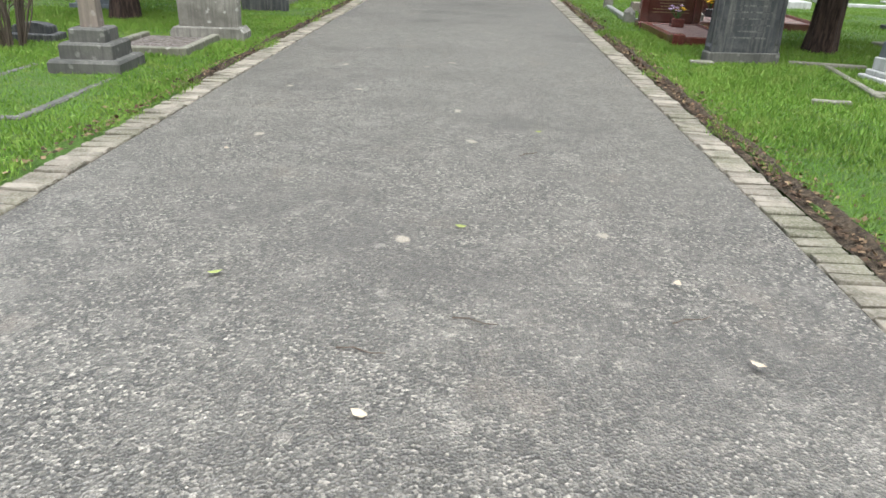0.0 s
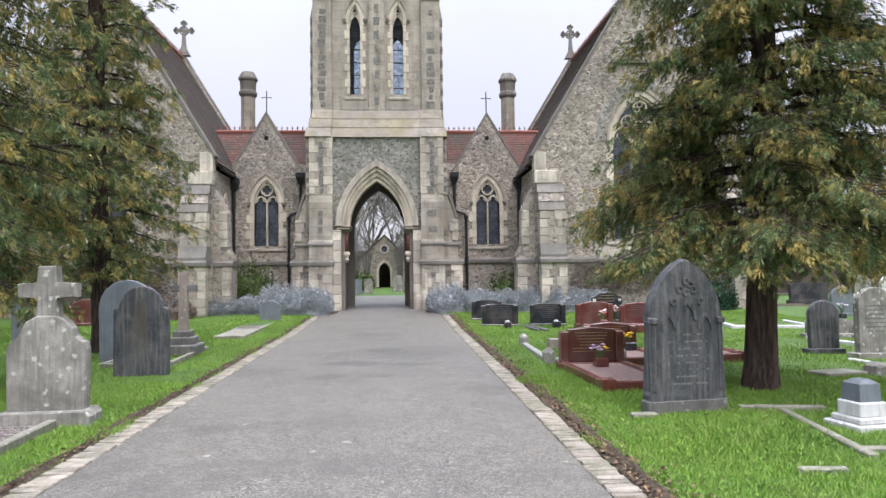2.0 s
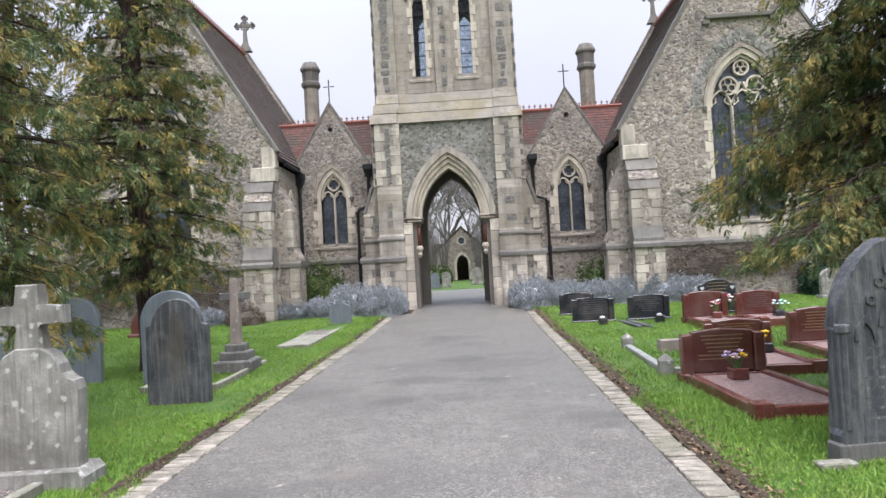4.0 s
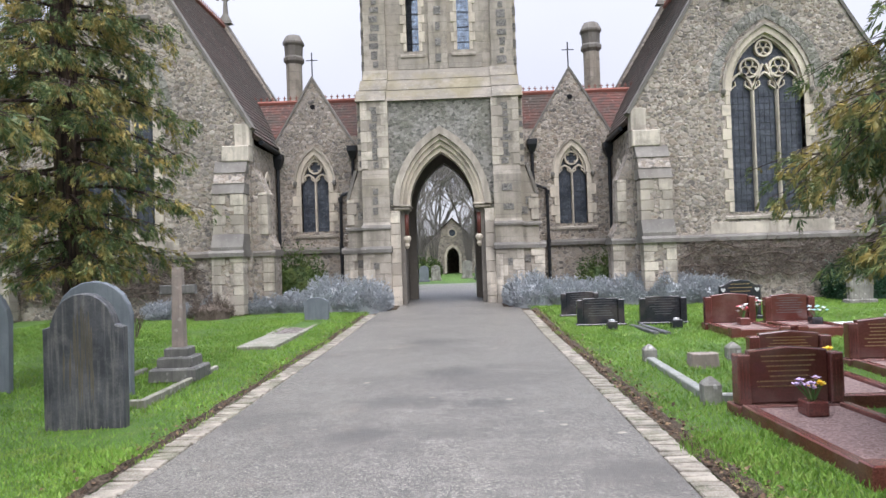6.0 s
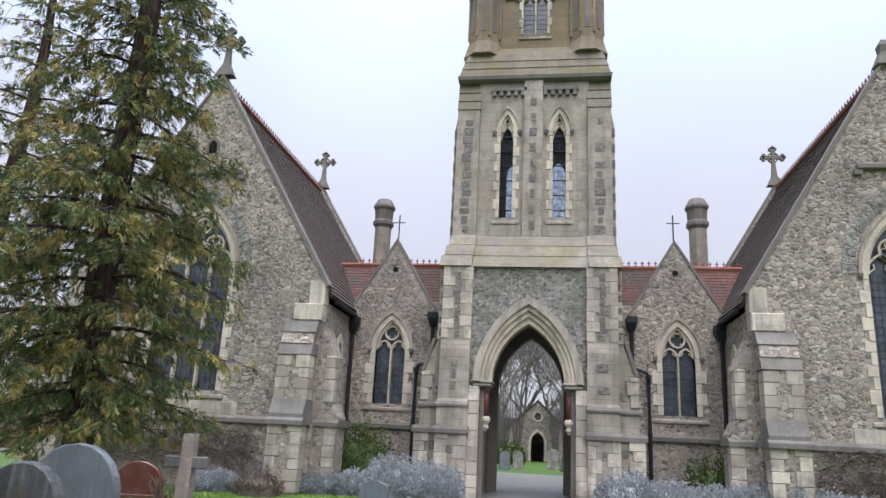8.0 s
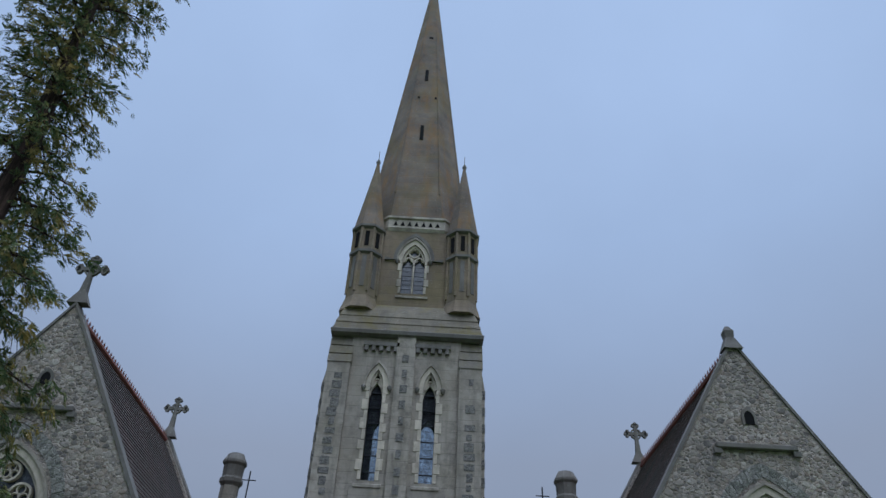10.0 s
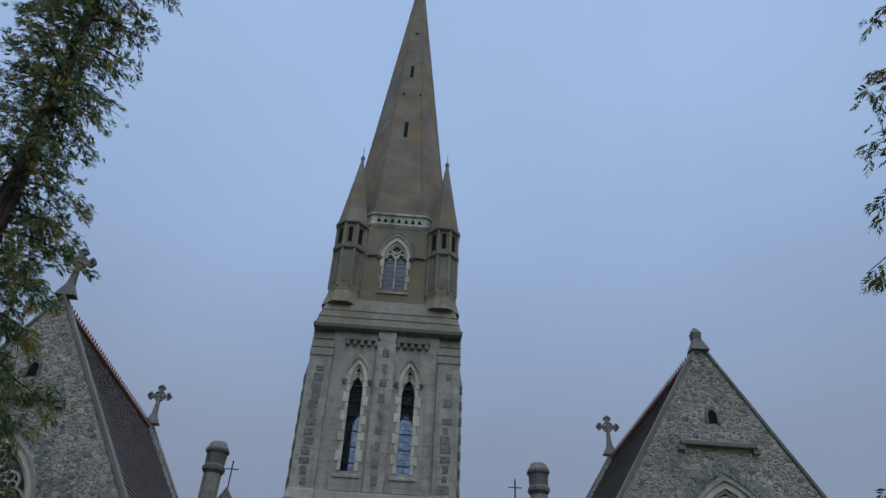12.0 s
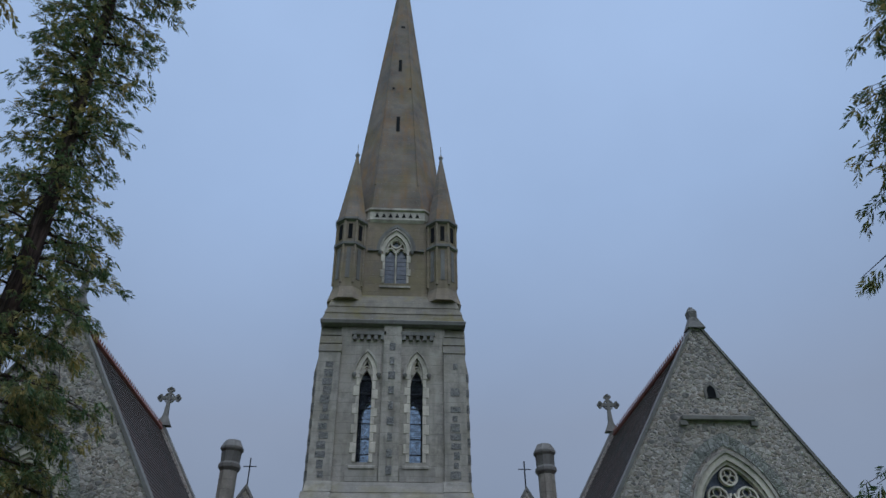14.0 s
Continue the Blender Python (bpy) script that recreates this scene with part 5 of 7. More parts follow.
M_whitekerb = memorial("pale_weathered_kerb_stone", (0.18, 0.185, 0.165), (0.31, 0.315, 0.285), (0.17, 0.18, 0.14), 0.4)
M_step = memorial("dark_weathered_step_stone", (0.085, 0.085, 0.078), (0.16, 0.155, 0.14), (0.06, 0.06, 0.055), 0.25)


def granite(name, a, b, rough):
    k = Mat(name, rough, 0, 0.5)
    s = k.n.new("ShaderNodeSeparateColor")
    k.l.new(k.voronoi(140, "F1", None, "Color"), s.inputs[0])
    c = k.mix(s.outputs[0], a, b)
    c = k.mix(k.ramp(k.noise(2.5, 4), (0.45, 0), (0.75, 0.35)), c, (0.2, 0.16, 0.14))
    return k.color(c).m


M_red = granite("polished_red_granite", (0.075, 0.022, 0.018), (0.17, 0.055, 0.042), 0.22)
M_redface = granite("red_granite_face", (0.07, 0.024, 0.018), (0.12, 0.04, 0.032), 0.12)
M_black = granite("polished_black_granite", (0.012, 0.013, 0.016), (0.035, 0.037, 0.043), 0.15)
M_gold = Mat("gilt_lettering", 0.45, 0.6).color((0.3, 0.22, 0.11)).m
M_greyletter = Mat("pale_lettering", 0.7).color((0.09, 0.09, 0.095)).m
M_wornletter = Mat("lichened_lettering", 0.85)
M_wornletter = M_wornletter.color(M_wornletter.mix(M_wornletter.ramp(M_wornletter.noise(14, 3), (0.42, 0), (0.58, 1)), (0.06, 0.062, 0.065), (0.17, 0.168, 0.16))).m
M_pink = Mat("pink_gravel", 0.9)
M_pink = M_pink.color(M_pink.mix(M_pink.voronoi(45, "F1", None, "Color"), (0.14, 0.085, 0.075), (0.3, 0.215, 0.19))).bump(M_pink.voronoi(45), 0.8, 0.02).m
M_gravel = Mat("grey_grave_gravel", 0.95)
M_gravel = M_gravel.color(M_gravel.mix(M_gravel.ramp(M_gravel.voronoi(40, "F1", None, "Color"), (0.2, 0), (0.9, 1)), (0.08, 0.065, 0.055), (0.27, 0.24, 0.22))).bump(M_gravel.voronoi(40), 0.9, 0.03).m


def petal_mat(name, c):
    k = Mat(name, 0.6)
    return k.color(k.mix(k.island(), c, tuple(min(1, v * 1.25) for v in c))).m


M_yellow = petal_mat("yellow_petals", (0.75, 0.5, 0.03))
M_lilac = petal_mat("lilac_petals", (0.5, 0.38, 0.55))
M_rose = petal_mat("pink_petals", (0.7, 0.22, 0.25))
M_whitep = petal_mat("white_petals", (0.75, 0.76, 0.74))
M_cyan = petal_mat("pale_turquoise_petals", (0.42, 0.66, 0.68))
M_stem = Mat("flower_stem", 0.6).color((0.06, 0.14, 0.03)).m


# ---- memorials; each is drawn in its own frame: x across, y back, z up from the grass ----
def lbox(t, name, x0, x1, y0, y1, z0, z1, mat, label="", bev=0.012, parent=None):
    return part(name, box(B(), x0, x1, y0, y1, z0, z1, bev), mat, parent or t, label, local=True)


def lprism(t, name, pts, y0, y1, mat, label="", parent=None, bevel=0.012):
    bm = B()
    a = [bm.verts.new((p[0], y0, p[1])) for p in pts]
    b = [bm.verts.new((p[0], y1, p[1])) for p in pts]
    f0, f1 = bm.faces.new(a), bm.faces.new(b)
    for i in range(len(pts)):
        bm.faces.new((a[i], a[(i + 1) % len(pts)], b[(i + 1) % len(pts)], b[i]))
    if bevel:
        bmesh.ops.bevel(bm, geom=list(f0.edges) + list(f1.edges), offset=bevel, segments=1, affect="EDGES")
    return part(name, bm, mat, parent or t, label, local=True)


def inscription(t, parent, w, z0, z1, y, mat, rows, seed):
    """Worn unreadable lettering: bars of the lines' size, a little proud of the face."""
    rnd = random.Random(seed)
    for r in range(rows):
        z = z1 - (z1 - z0) * (r + 0.5) / rows
        half = w * rnd.uniform(0.55, 1.0) / 2
        h = (z1 - z0) / rows * 0.13
        bm = B()
        x = -half
        while x < half:
            n = rnd.uniform(0.012, 0.045)
            box(bm, x, min(x + n, half), y - 0.0025, y + 0.004, z - h, z + h)
            x += n + 0.008
        part("lettering", bm, mat, parent, local=True)


def at(x, y, rot=0.0, dz=0.0, tilt=0.0):
    return pose(x, y, gz(y) + 0.01 + dz, tilt, 0, rot)


NOGRASS = [(-1, 1, 26.2, 30)]


def kerbs(name, x, y, w, ln, label, mat=M_kerb, rot=0.0, hh=0.11, k=0.1, fill=None, posts=False, dz=0.0):
    """A grave surround: side and end kerbs, the far end open to the headstone; y is the near end."""
    t = thing(name, at(x, y, rot, dz), label, "grave kerb")
    if fill and fill is not M_lawn:
        NOGRASS.append((x - w / 2, x + w / 2, y, y + ln))
    lbox(t, "kerb_stone", -w / 2, -w / 2 + k, 0, ln, -0.05, hh, mat)
    lbox(t, "kerb_stone", w / 2 - k, w / 2, 0, ln, -0.05, hh, mat)
    lbox(t, "kerb_stone", -w / 2 + k, w / 2 - k, 0, k, -0.05, hh - 0.004, mat)
    if fill:
        lbox(t, "infill", -w / 2 + k, w / 2 - k, k, ln, -0.05, hh - 0.05, fill, bev=0)
    if posts:
        for px in (-w / 2 + k / 2, w / 2 - k / 2):
            for py in (0.04, ln - 0.04):
                bm = B()
                loft(bm, [(-0.05, rect(px - 0.09, px + 0.09, py - 0.09, py + 0.09)), (0.2, rect(px - 0.09, px + 0.09, py - 0.09, py + 0.09)), (0.23, rect(px - 0.07, px + 0.07, py - 0.07, py + 0.07)), (0.28, rect(px - 0.015, px + 0.015, py - 0.015, py + 0.015))])
                part("post", bm, M_greystone, t, "squat pointed corner post", local=True)
    return t


def shoulder_top(w, zs, za, step=0.06, drop=0.0, n=10):
    """Outline of a headstone with small shoulders under a rounded head."""
    h = w / 2
    pts = [(-h, -0.15), (h, -0.15), (h, zs - drop)]
    r = h - step
    pts += [(r + 0.01, zs)]
    pts += [(r * math.cos(math.pi * i / n), zs + (za - zs) * math.sin(math.pi * i / n)) for i in range(n + 1)]
    pts += [(-r - 0.01, zs), (-h, zs - drop)]
    return pts


def headstone(x, y, w, h, d, mat, label, rot=0.0, zs=None, step=0.0, tilt=0.0, base=None, letters=None, seed=1):
    t = thing("headstone", at(x, y, rot, 0, tilt), label, "headstone")
    if base:
        lbox(t, "base", -w / 2 - 0.08, w / 2 + 0.08, -d / 2 - 0.07, d / 2 + 0.07, -0.06, base, mat)
    zs = zs if zs is not None else h - w * 0.42
    s = lprism(t, "slab", shoulder_top(w, zs, h, step, 0.03 if step else 0), -d / 2, d / 2, mat)
    if letters:
        inscription(t, s, w * 0.7, zs * 0.45, zs * 0.98, -d / 2, letters, 7, seed)
    return t


# grey lichened cross standing on a shouldered slab
t = thing("headstone", at(-2.74, 9.38, 4), "lichened grey stone headstone topped with a latin cross", "headstone")
lprism(t, "base", [(-0.47, -0.05), (0.47, -0.05), (0.47, 0.1), (0.42, 0.16), (-0.42, 0.16), (-0.47, 0.1)], -0.2, 0.2, M_greystone)
body = [(-0.38, 0.15), (0.38, 0.15), (0.39, 0.78), (0.37, 0.86), (0.3, 0.88), (0.26, 0.92), (0.25, 1.0), (0.2, 1.08), (0.1, 1.14), (-0.1, 1.14), (-0.2, 1.08), (-0.25, 1.0), (-0.26, 0.92), (-0.3, 0.88), (-0.37, 0.86), (-0.39, 0.78)]
lprism(t, "slab", body, -0.09, 0.09, M_greystone)
lprism(t, "cross", [(-0.12, 1.12), (0.12, 1.12), (0.09, 1.3), (0.09, 1.34), (0.29, 1.33), (0.29, 1.48), (0.09, 1.48), (0.09, 1.66), (-0.09, 1.66), (-0.09, 1.48), (-0.29, 1.48), (-0.29, 1.33), (-0.09, 1.34), (-0.09, 1.3)], -0.075, 0.075, M_greystone, "latin cross with worn arms")
kerbs("grave_kerb", -3.0, 7.9, 0.98, 1.3, "mossy stone kerb round a gravel grave", M_kerb, 3, 0.1, 0.09, M_gravel)




def stepped_cross(x, y, s, label, hshaft, rot=0.0, mat=M_step, dz=0.0):
    t = thing("stepped_cross", at(x, y, rot, dz), label, "memorial cross")
    z = -0.05
    for w, h in ((0.34, 0.19), (0.25, 0.15), (0.17, 0.13)):
        bm = B()
        loft(bm, [(z, rect(-w * s, w * s, -w * s, w * s)), (z + h * s * 0.85, rect(-w * s, w * s, -w * s, w * s)), (z + h * s, rect(-w * s + 0.02, w * s - 0.02, -w * s + 0.02, w * s - 0.02))])
        part("step", bm, mat, t, local=True)
        z += h * s
    bm = B()
    loft(bm, [(z, rect(-0.085, 0.085, -0.075, 0.075)), (z + hshaft, rect(-0.065, 0.065, -0.055, 0.055))])
    part("shaft", bm, M_pinkshaft, t, "weathered pinkish stone shaft", local=True)
    za = z + hshaft * 0.72
    lprism(t, "arms", [(-0.25, za - 0.065), (0.25, za - 0.065), (0.25, za + 0.065), (-0.25, za + 0.065)], -0.058, 0.058, mat)
    return t


M_pinkshaft = memorial("pinkish_weathered_stone", (0.2, 0.17, 0.145), (0.32, 0.26, 0.22), (0.14, 0.12, 0.1), 0.3)
stepped_cross(-3.04, 6.98, 1.0, "grey three-stepped memorial with a stone cross", 1.0, 5)
kerbs("grave_kerb", -3.15, 4.9, 1.12, 2.2, "low mossy kerb sunk in the grass", M_step, 2, 0.035, 0.08)
t = headstone(-2.98, 12.78, 0.8, 1.38, 0.13, M_slate, "dark streaked slate headstone with a shouldered round top", 3, 1.06, 0.09)
rnd = random.Random(19)
for i in range(26):
    sx = rnd.gauss(-0.01, 0.075)
    w, z0 = rnd.uniform(0.004, 0.012), rnd.uniform(0.2, 0.75)
    z1 = min(1.3 - 1.5 * abs(sx), z0 + rnd.uniform(0.35, 0.8))
    bm = B()
    prism(bm, [(sx - w, z0 + 0.12), (sx - w * 0.3, z0), (sx + w * 0.8, z0 + 0.2), (sx + w, z1 - 0.1), (sx + w * 0.2, z1), (sx - w * 0.9, z1 - 0.08)], -0.0658 - 0.0001 * i, -0.06)
    part("stain", bm, M_stain, t.children[0], "long tan rain stain", local=True)
headstone(-3.9, 14.7, 0.93, 1.46, 0.12, M_bluegrey, "smooth blue-grey slate headstone with a round top", 2, 1.02)
headstone(-5.62, 15.0, 0.8, 1.42, 0.11, M_bluegrey, "pale grey round-topped headstone with worn lettering", 2, 0.98, letters=M_greyletter, seed=3)
kerbs("grave_kerb", -3.42, 13.75, 1.15, 2.7, "pale kerb round a mossy plot", M_kerb, 2, 0.1, 0.08)
stepped_cross(-3.2, 15.65, 0.95, "grey stepped cross with a pinkish shaft", 1.12, 3, dz=0.08)
# flat ledger and its small head block
NOGRASS.append((-3.4, -2.7, 18.75, 23.8))
t = thing("ledger_slab", at(-3.05, 18.75, 2), "flat pale stone ledger slab in the grass", "grave slab")
lbox(t, "slab", -0.36, 0.36, 0, 2.3, -0.05, 0.08, M_kerb, "worn flat ledger")
lbox(t, "kerb_stone", -0.38, -0.28, 2.3, 5.0, -0.05, 0.09, M_kerb)
lbox(t, "kerb_stone", 0.28, 0.38, 2.3, 5.0, -0.05, 0.09, M_kerb)
lbox(t, "infill", -0.28, 0.28, 2.3, 5.0, -0.05, 0.075, M_gravel, bev=0)
headstone(-3.05, 24.15, 0.62, 0.6, 0.16, M_bluegrey, "small square grey headstone at the end of a grave", 2, 0.46)
# tall gothic slate on the other verge
t = thing("headstone", at(4.02, 9.22, 9), "tall pointed dark slate headstone with carved panels", "headstone")
apts = [(x, z) for x, z in arch(0, 0.42, 1.0, 1.66, 10)]
sl = lprism(t, "slab", [(-0.47, -0.1), (0.47, -0.1), (0.46, 0.2), (0.43, 0.24), (0.43, 0.98), *reversed(apts), (-0.43, 0.98), (-0.43, 0.24), (-0.46, 0.2)], -0.08, 0.08, M_slate, bevel=0.02)
for px, hw, z0, zs_, za_ in ((0, 0.1, 0.3, 1.0, 1.2), (-0.22, 0.08, 0.3, 0.9, 1.06), (0.22, 0.08, 0.3, 0.9, 1.06)):
    bm = B()
    band(bm, arch(px, hw - 0.02, zs_, za_ - 0.03, 6), arch(px, hw + 0.015, zs_, za_ + 0.02, 6), -0.1, -0.07)
    part("carved_arch", bm, M_slate, sl, "small carved pointed arch", local=True)
for sx in (-1, 1):
    bm = B()
    tube(bm, [(sx * 0.4, -0.075, 0.25), (sx * 0.4, -0.075, 0.98)], 0.03, 8)
    part("colonnette", bm, M_slate, sl, local=True)
    lbox(t, "capital", sx * 0.4 - 0.045, sx * 0.4 + 0.045, -0.12, -0.03, 0.96, 1.03, M_slate, parent=sl)
for px, pz in ((0, 1.42), (-0.08, 1.33), (0.08, 1.33), (0, 1.3), (-0.16, 1.2), (0.17, 1.2), (0.05, 1.38)):
    bm = B()
    ribbon(bm, circle(px, pz, 0.035, 7), 0.02, -0.095, -0.07, True)
    part("carved_leaf", bm, M_slate, sl, local=True)
lbox(t, "base", -0.48, 0.48, -0.09, 0.09, -0.06, 0.15, M_step, "paler lichened foot of the slab", bev=0.02)
inscription(t, sl, 0.56, 0.28, 0.88, -0.08, M_wornletter, 8, 44)


def flowers(x, y, z, cols, label, pot=None, r=0.13, seed=1, h=0.2):
    """A pot or block with a loose bunch of blooms."""
    rnd = random.Random(seed)
    t = thing("flower_vase", (x, y, z), label, "flowers")
    if pot:
        lbox(t, "pot", -0.1, 0.1, -0.1, 0.1, 0, 0.14, pot, bev=0.015)
    st = B()
    heads = []
    for i in range(11):
        a, q = rnd.uniform(0, 6.28), r * math.sqrt(rnd.random())
        top = (q * math.cos(a), q * math.sin(a), 0.12 + h * rnd.uniform(0.5, 1.0))
        tube(st, [(0, 0, 0.1), (top[0] * 0.5, top[1] * 0.5, top[2] * 0.7), top], 0.006, 4)
        heads.append(top)
    part("stalk", st, M_stem, t, local=True)
    for i, top in enumerate(heads):
        bm = B()
        for k in range(6):
            a = k * math.pi / 3 + rnd.random()
            d = Vector((math.cos(a), math.sin(a), 0.5)).normalized() * 0.055
            u = Vector((-math.sin(a), math.cos(a), 0)) * 0.026
            c = Vector(top)
            vs = [bm.verts.new(c), bm.verts.new(c + d * 0.6 + u), bm.verts.new(c + d), bm.verts.new(c + d * 0.6 - u)]
            bm.faces.new(vs)
        lathe(bm, top[0], top[1], [(0.012, top[2]), (0.02, top[2] + 0.02), (0.008, top[2] + 0.035)], 6)
        part("bloom", bm, cols[i % len(cols)], t, local=True)
    return t


def red_memorial(x, y, w, h, rot, ln, label, fill=M_pink, seed=1, base_h=0.1, letters=M_gold, face=M_redface, stone=M_red):
    """Polished granite memorial: face slab between two fluted wings, on a kerb set with gravel; y is the slab's line."""
    t = thing("granite_memorial", at(x, y, rot), label, "headstone")
    lbox(t, "plinth", -w / 2 - 0.03, w / 2 + 0.03, -0.16, 0.14, -0.06, base_h, stone)
    f = lprism(t, "face", [(-w / 2 + 0.13, base_h), (w / 2 - 0.13, base_h), (w / 2 - 0.13, h - 0.02), (0, h + (0.015 if ln else -0.02)), (-w / 2 + 0.13, h - 0.02)], -0.05, 0.05, face, "polished granite face with lettering")
    if letters:
        inscription(t, f, w * 0.62, base_h + 0.14, h - 0.05, -0.05, letters, 7, seed)
    for s in (-1, 1):
        x0, x1 = sorted((s * (w / 2 - 0.128), s * w / 2))
        wing = lbox(t, "wing", x0, x1, -0.1, 0.06, base_h, h - 0.05, stone, "raised side wing")
        for k in range(3):
            xm = x0 + (x1 - x0) * (0.25 + 0.25 * k)
            lbox(t, "flute", xm - 0.008, xm + 0.008, -0.106, -0.095, base_h + 0.06, h - 0.12, face, bev=0, parent=wing)
    if ln:
        NOGRASS.append((x - w / 2, x + w / 2, y - ln, y))
        for s in (-1, 1):
            x0, x1 = sorted((s * (w / 2 - 0.1), s * (w / 2 + 0.0)))
            lbox(t, "kerb", x0, x1, -ln, -0.16, -0.06, base_h + 0.02, stone)
        lbox(t, "kerb", -w / 2 + 0.1, w / 2 - 0.1, -ln, -ln + 0.1, -0.06, base_h + 0.02, stone)
        for s in (-1, 1):
            lbox(t, "corner_block", s * (w / 2 - 0.06) - 0.09, s * (w / 2 - 0.06) + 0.09, -ln - 0.04, -ln + 0.14, -0.06, base_h + 0.06, stone)
        if fill:
            lbox(t, "gravel_bed", -w / 2 + 0.1, w / 2 - 0.1, -ln + 0.1, -0.16, -0.06, base_h - 0.02, fill, "pinkish gravel bed", bev=0)
    return t


red_memorial(3.97, 12.78, 1.02, 0.63, 1, 2.3, "polished red granite headstone with gilt lettering and kerbed gravel bed", seed=5)
flowers(3.98, 12.28, gz(12.3) + 0.09, [M_lilac, M_lilac, M_yellow], "red granite vase with lilac and yellow daffodil blooms", M_red, 0.14, 8)
red_memorial(4.86, 14.75, 0.98, 0.55, -3, 1.9, "polished red granite headstone behind a gravel bed", seed=6)
flowers(5.1, 14.3, gz(14.3) + 0.1, [M_yellow], "bunch of yellow daffodils in a dark pot", M_black, 0.11, 9)
red_memorial(6.36, 15.3, 0.98, 0.62, -3, 2.2, "red granite headstone with worn lettering and kerb", seed=7)
red_memorial(6.02, 19.9, 0.96, 0.7, -2, 1.6, "red granite headstone with raised base and plain face", letters=None, seed=8, base_h=0.14)
flowers(6.14, 19.5, gz(20) + 0.13, [M_rose, M_whitep], "pink flowers in a small vase", M_red, 0.1, 12, 0.26)
red_memorial(7.17, 19.9, 0.95, 0.66, -2, 1.6, "red granite headstone with faint lettering", letters=M_greyletter, seed=9, base_h=0.14)
flowers(7.4, 19.3, gz(20) + 0.12, [M_cyan, M_whitep, M_cyan], "large bunch of turquoise and white flowers", M_black, 0.22, 13, 0.22)
flowers(6.62, 20.1, gz(20) + 0.08, [M_whitep, M_rose], "tall spray of white and pink flowers", None, 0.13, 14, 0.4)
t = thing("marble_slab", at(8.05, 18.3, 4), "low white marble ledger", "grave slab")
lbox(t, "slab", -0.42, 0.42, -0.5, 0.9, -0.05, 0.17, M_whitestone)
# black shaped stone with two pale hearts
t = thing("headstone", at(6.84, 21.5, -2), "black granite headstone with pale corner ornaments and gilt lettering", "headstone")
lbox(t, "base", -0.5, 0.5, -0.15, 0.15, -0.06, 0.1, M_black)
sl = lprism(t, "slab", [(-0.44, 0.1), (0.44, 0.1), (0.44, 0.74), (0.3, 0.76), (0.2, 0.85), (0, 0.88), (-0.2, 0.85), (-0.3, 0.76), (-0.44, 0.74)], -0.05, 0.05, M_black)
inscription(t, sl, 0.5, 0.35, 0.82, -0.05, M_gold, 6, 10)
for s in (-1, 1):
    bm = B()
    prism(bm, [(s * 0.36, 0.6), (s * 0.36 + 0.05, 0.66), (s * 0.36 + 0.04, 0.7), (s * 0.36, 0.68), (s * 0.36 - 0.04, 0.7), (s * 0.36 - 0.05, 0.66)], -0.056, -0.045)
    part("ornament", bm, M_whitestone, sl, "small pale heart", local=True)
for x, y, w in ((3.72, 21.1, 1.0), (5.05, 21.1, 0.98), (3.62, 23.2, 0.92)):
    red_memorial(x, y, w, 0.62, -3, 0, "polished black granite headstone with grey lettering", seed=int(x * 10), letters=M_greyletter, face=M_black, stone=M_black, base_h=0.06)
for x, y in ((3.82, 20.4), (5.12, 20.35)):
    t = thing("grave_vase", (x, y, gz(y) + 0.01), "small square black granite vase with a metal lid", "vase", "black grave vases")
    lbox(t, "block", -0.1, 0.1, -0.1, 0.1, 0, 0.18, M_black)
    bm = B()
    lathe(bm, 0, 0, [(0.06, 0.18), (0.06, 0.205), (0.02, 0.215)], 10)
    part("lid", bm, M_whitestone, t, "pale pierced lid", local=True)
for x, y, ln in ((4.42, 19.3, 1.6), (4.62, 19.2, 1.7)):
    t = thing("kerb_rail", at(x, y, 3), "flat grey kerb stone lying in the grass", "grave kerb", "kerb rails by the black stones")
    lbox(t, "stone", -0.06, 0.06, 0, ln, -0.05, 0.07, M_slate)
kerbs("grave_kerb", 3.98, 13.2, 1.3, 2.95, "pale kerb set with squat pointed posts", M_whitekerb, -2, 0.1, 0.12, None, True)
t = thing("stone_tablet", at(4.05, 15.5, 4), "small brown stone tablet inside a kerbed plot", "tablet")
lprism(t, "tablet", [(-0.2, -0.05), (0.2, -0.05), (0.18, 0.2), (-0.18, 0.2)], -0.1, 0.1, M_pinkshaft)
# small white pedestal memorial
t = thing("pedestal_memorial", at(5.4, 8.3, 8), "small white marble pedestal on stepped base", "memorial")
for w, z0, z1 in ((0.24, -0.05, 0.06), (0.19, 0.06, 0.12), (0.15, 0.12, 0.26)):
    lbox(t, "step", -w, w, -w, w, z0, z1, M_whitestone)
bm = B()
loft(bm, [(0.26, rect(-0.12, 0.12, -0.12, 0.12)), (0.43, rect(-0.11, 0.11, -0.11, 0.11)), (0.47, rect(-0.05, 0.05, -0.05, 0.05))])
part("die", bm, M_bluegrey, t, "grey die with a chamfered top", local=True)
for x, y, rot, ln, w in ((4.75, 7.2, -9.5, 2.0, 0.09), (6.0, 7.3, 84, 1.25, 0.09), (5.55, 9.15, 80, 0.9, 0.1), (3.35, 9.0, -85, 0.28, 0.12), (4.3, 6.85, 84, 0.36, 0.08)):
    t = thing("kerb_rail", at(x, y, rot), "half-sunk pale kerb stone in the grass", "grave kerb", "sunken kerb rails")
    lbox(t, "stone", -w / 2, w / 2, 0, ln, -0.05, 0.045, M_kerb)
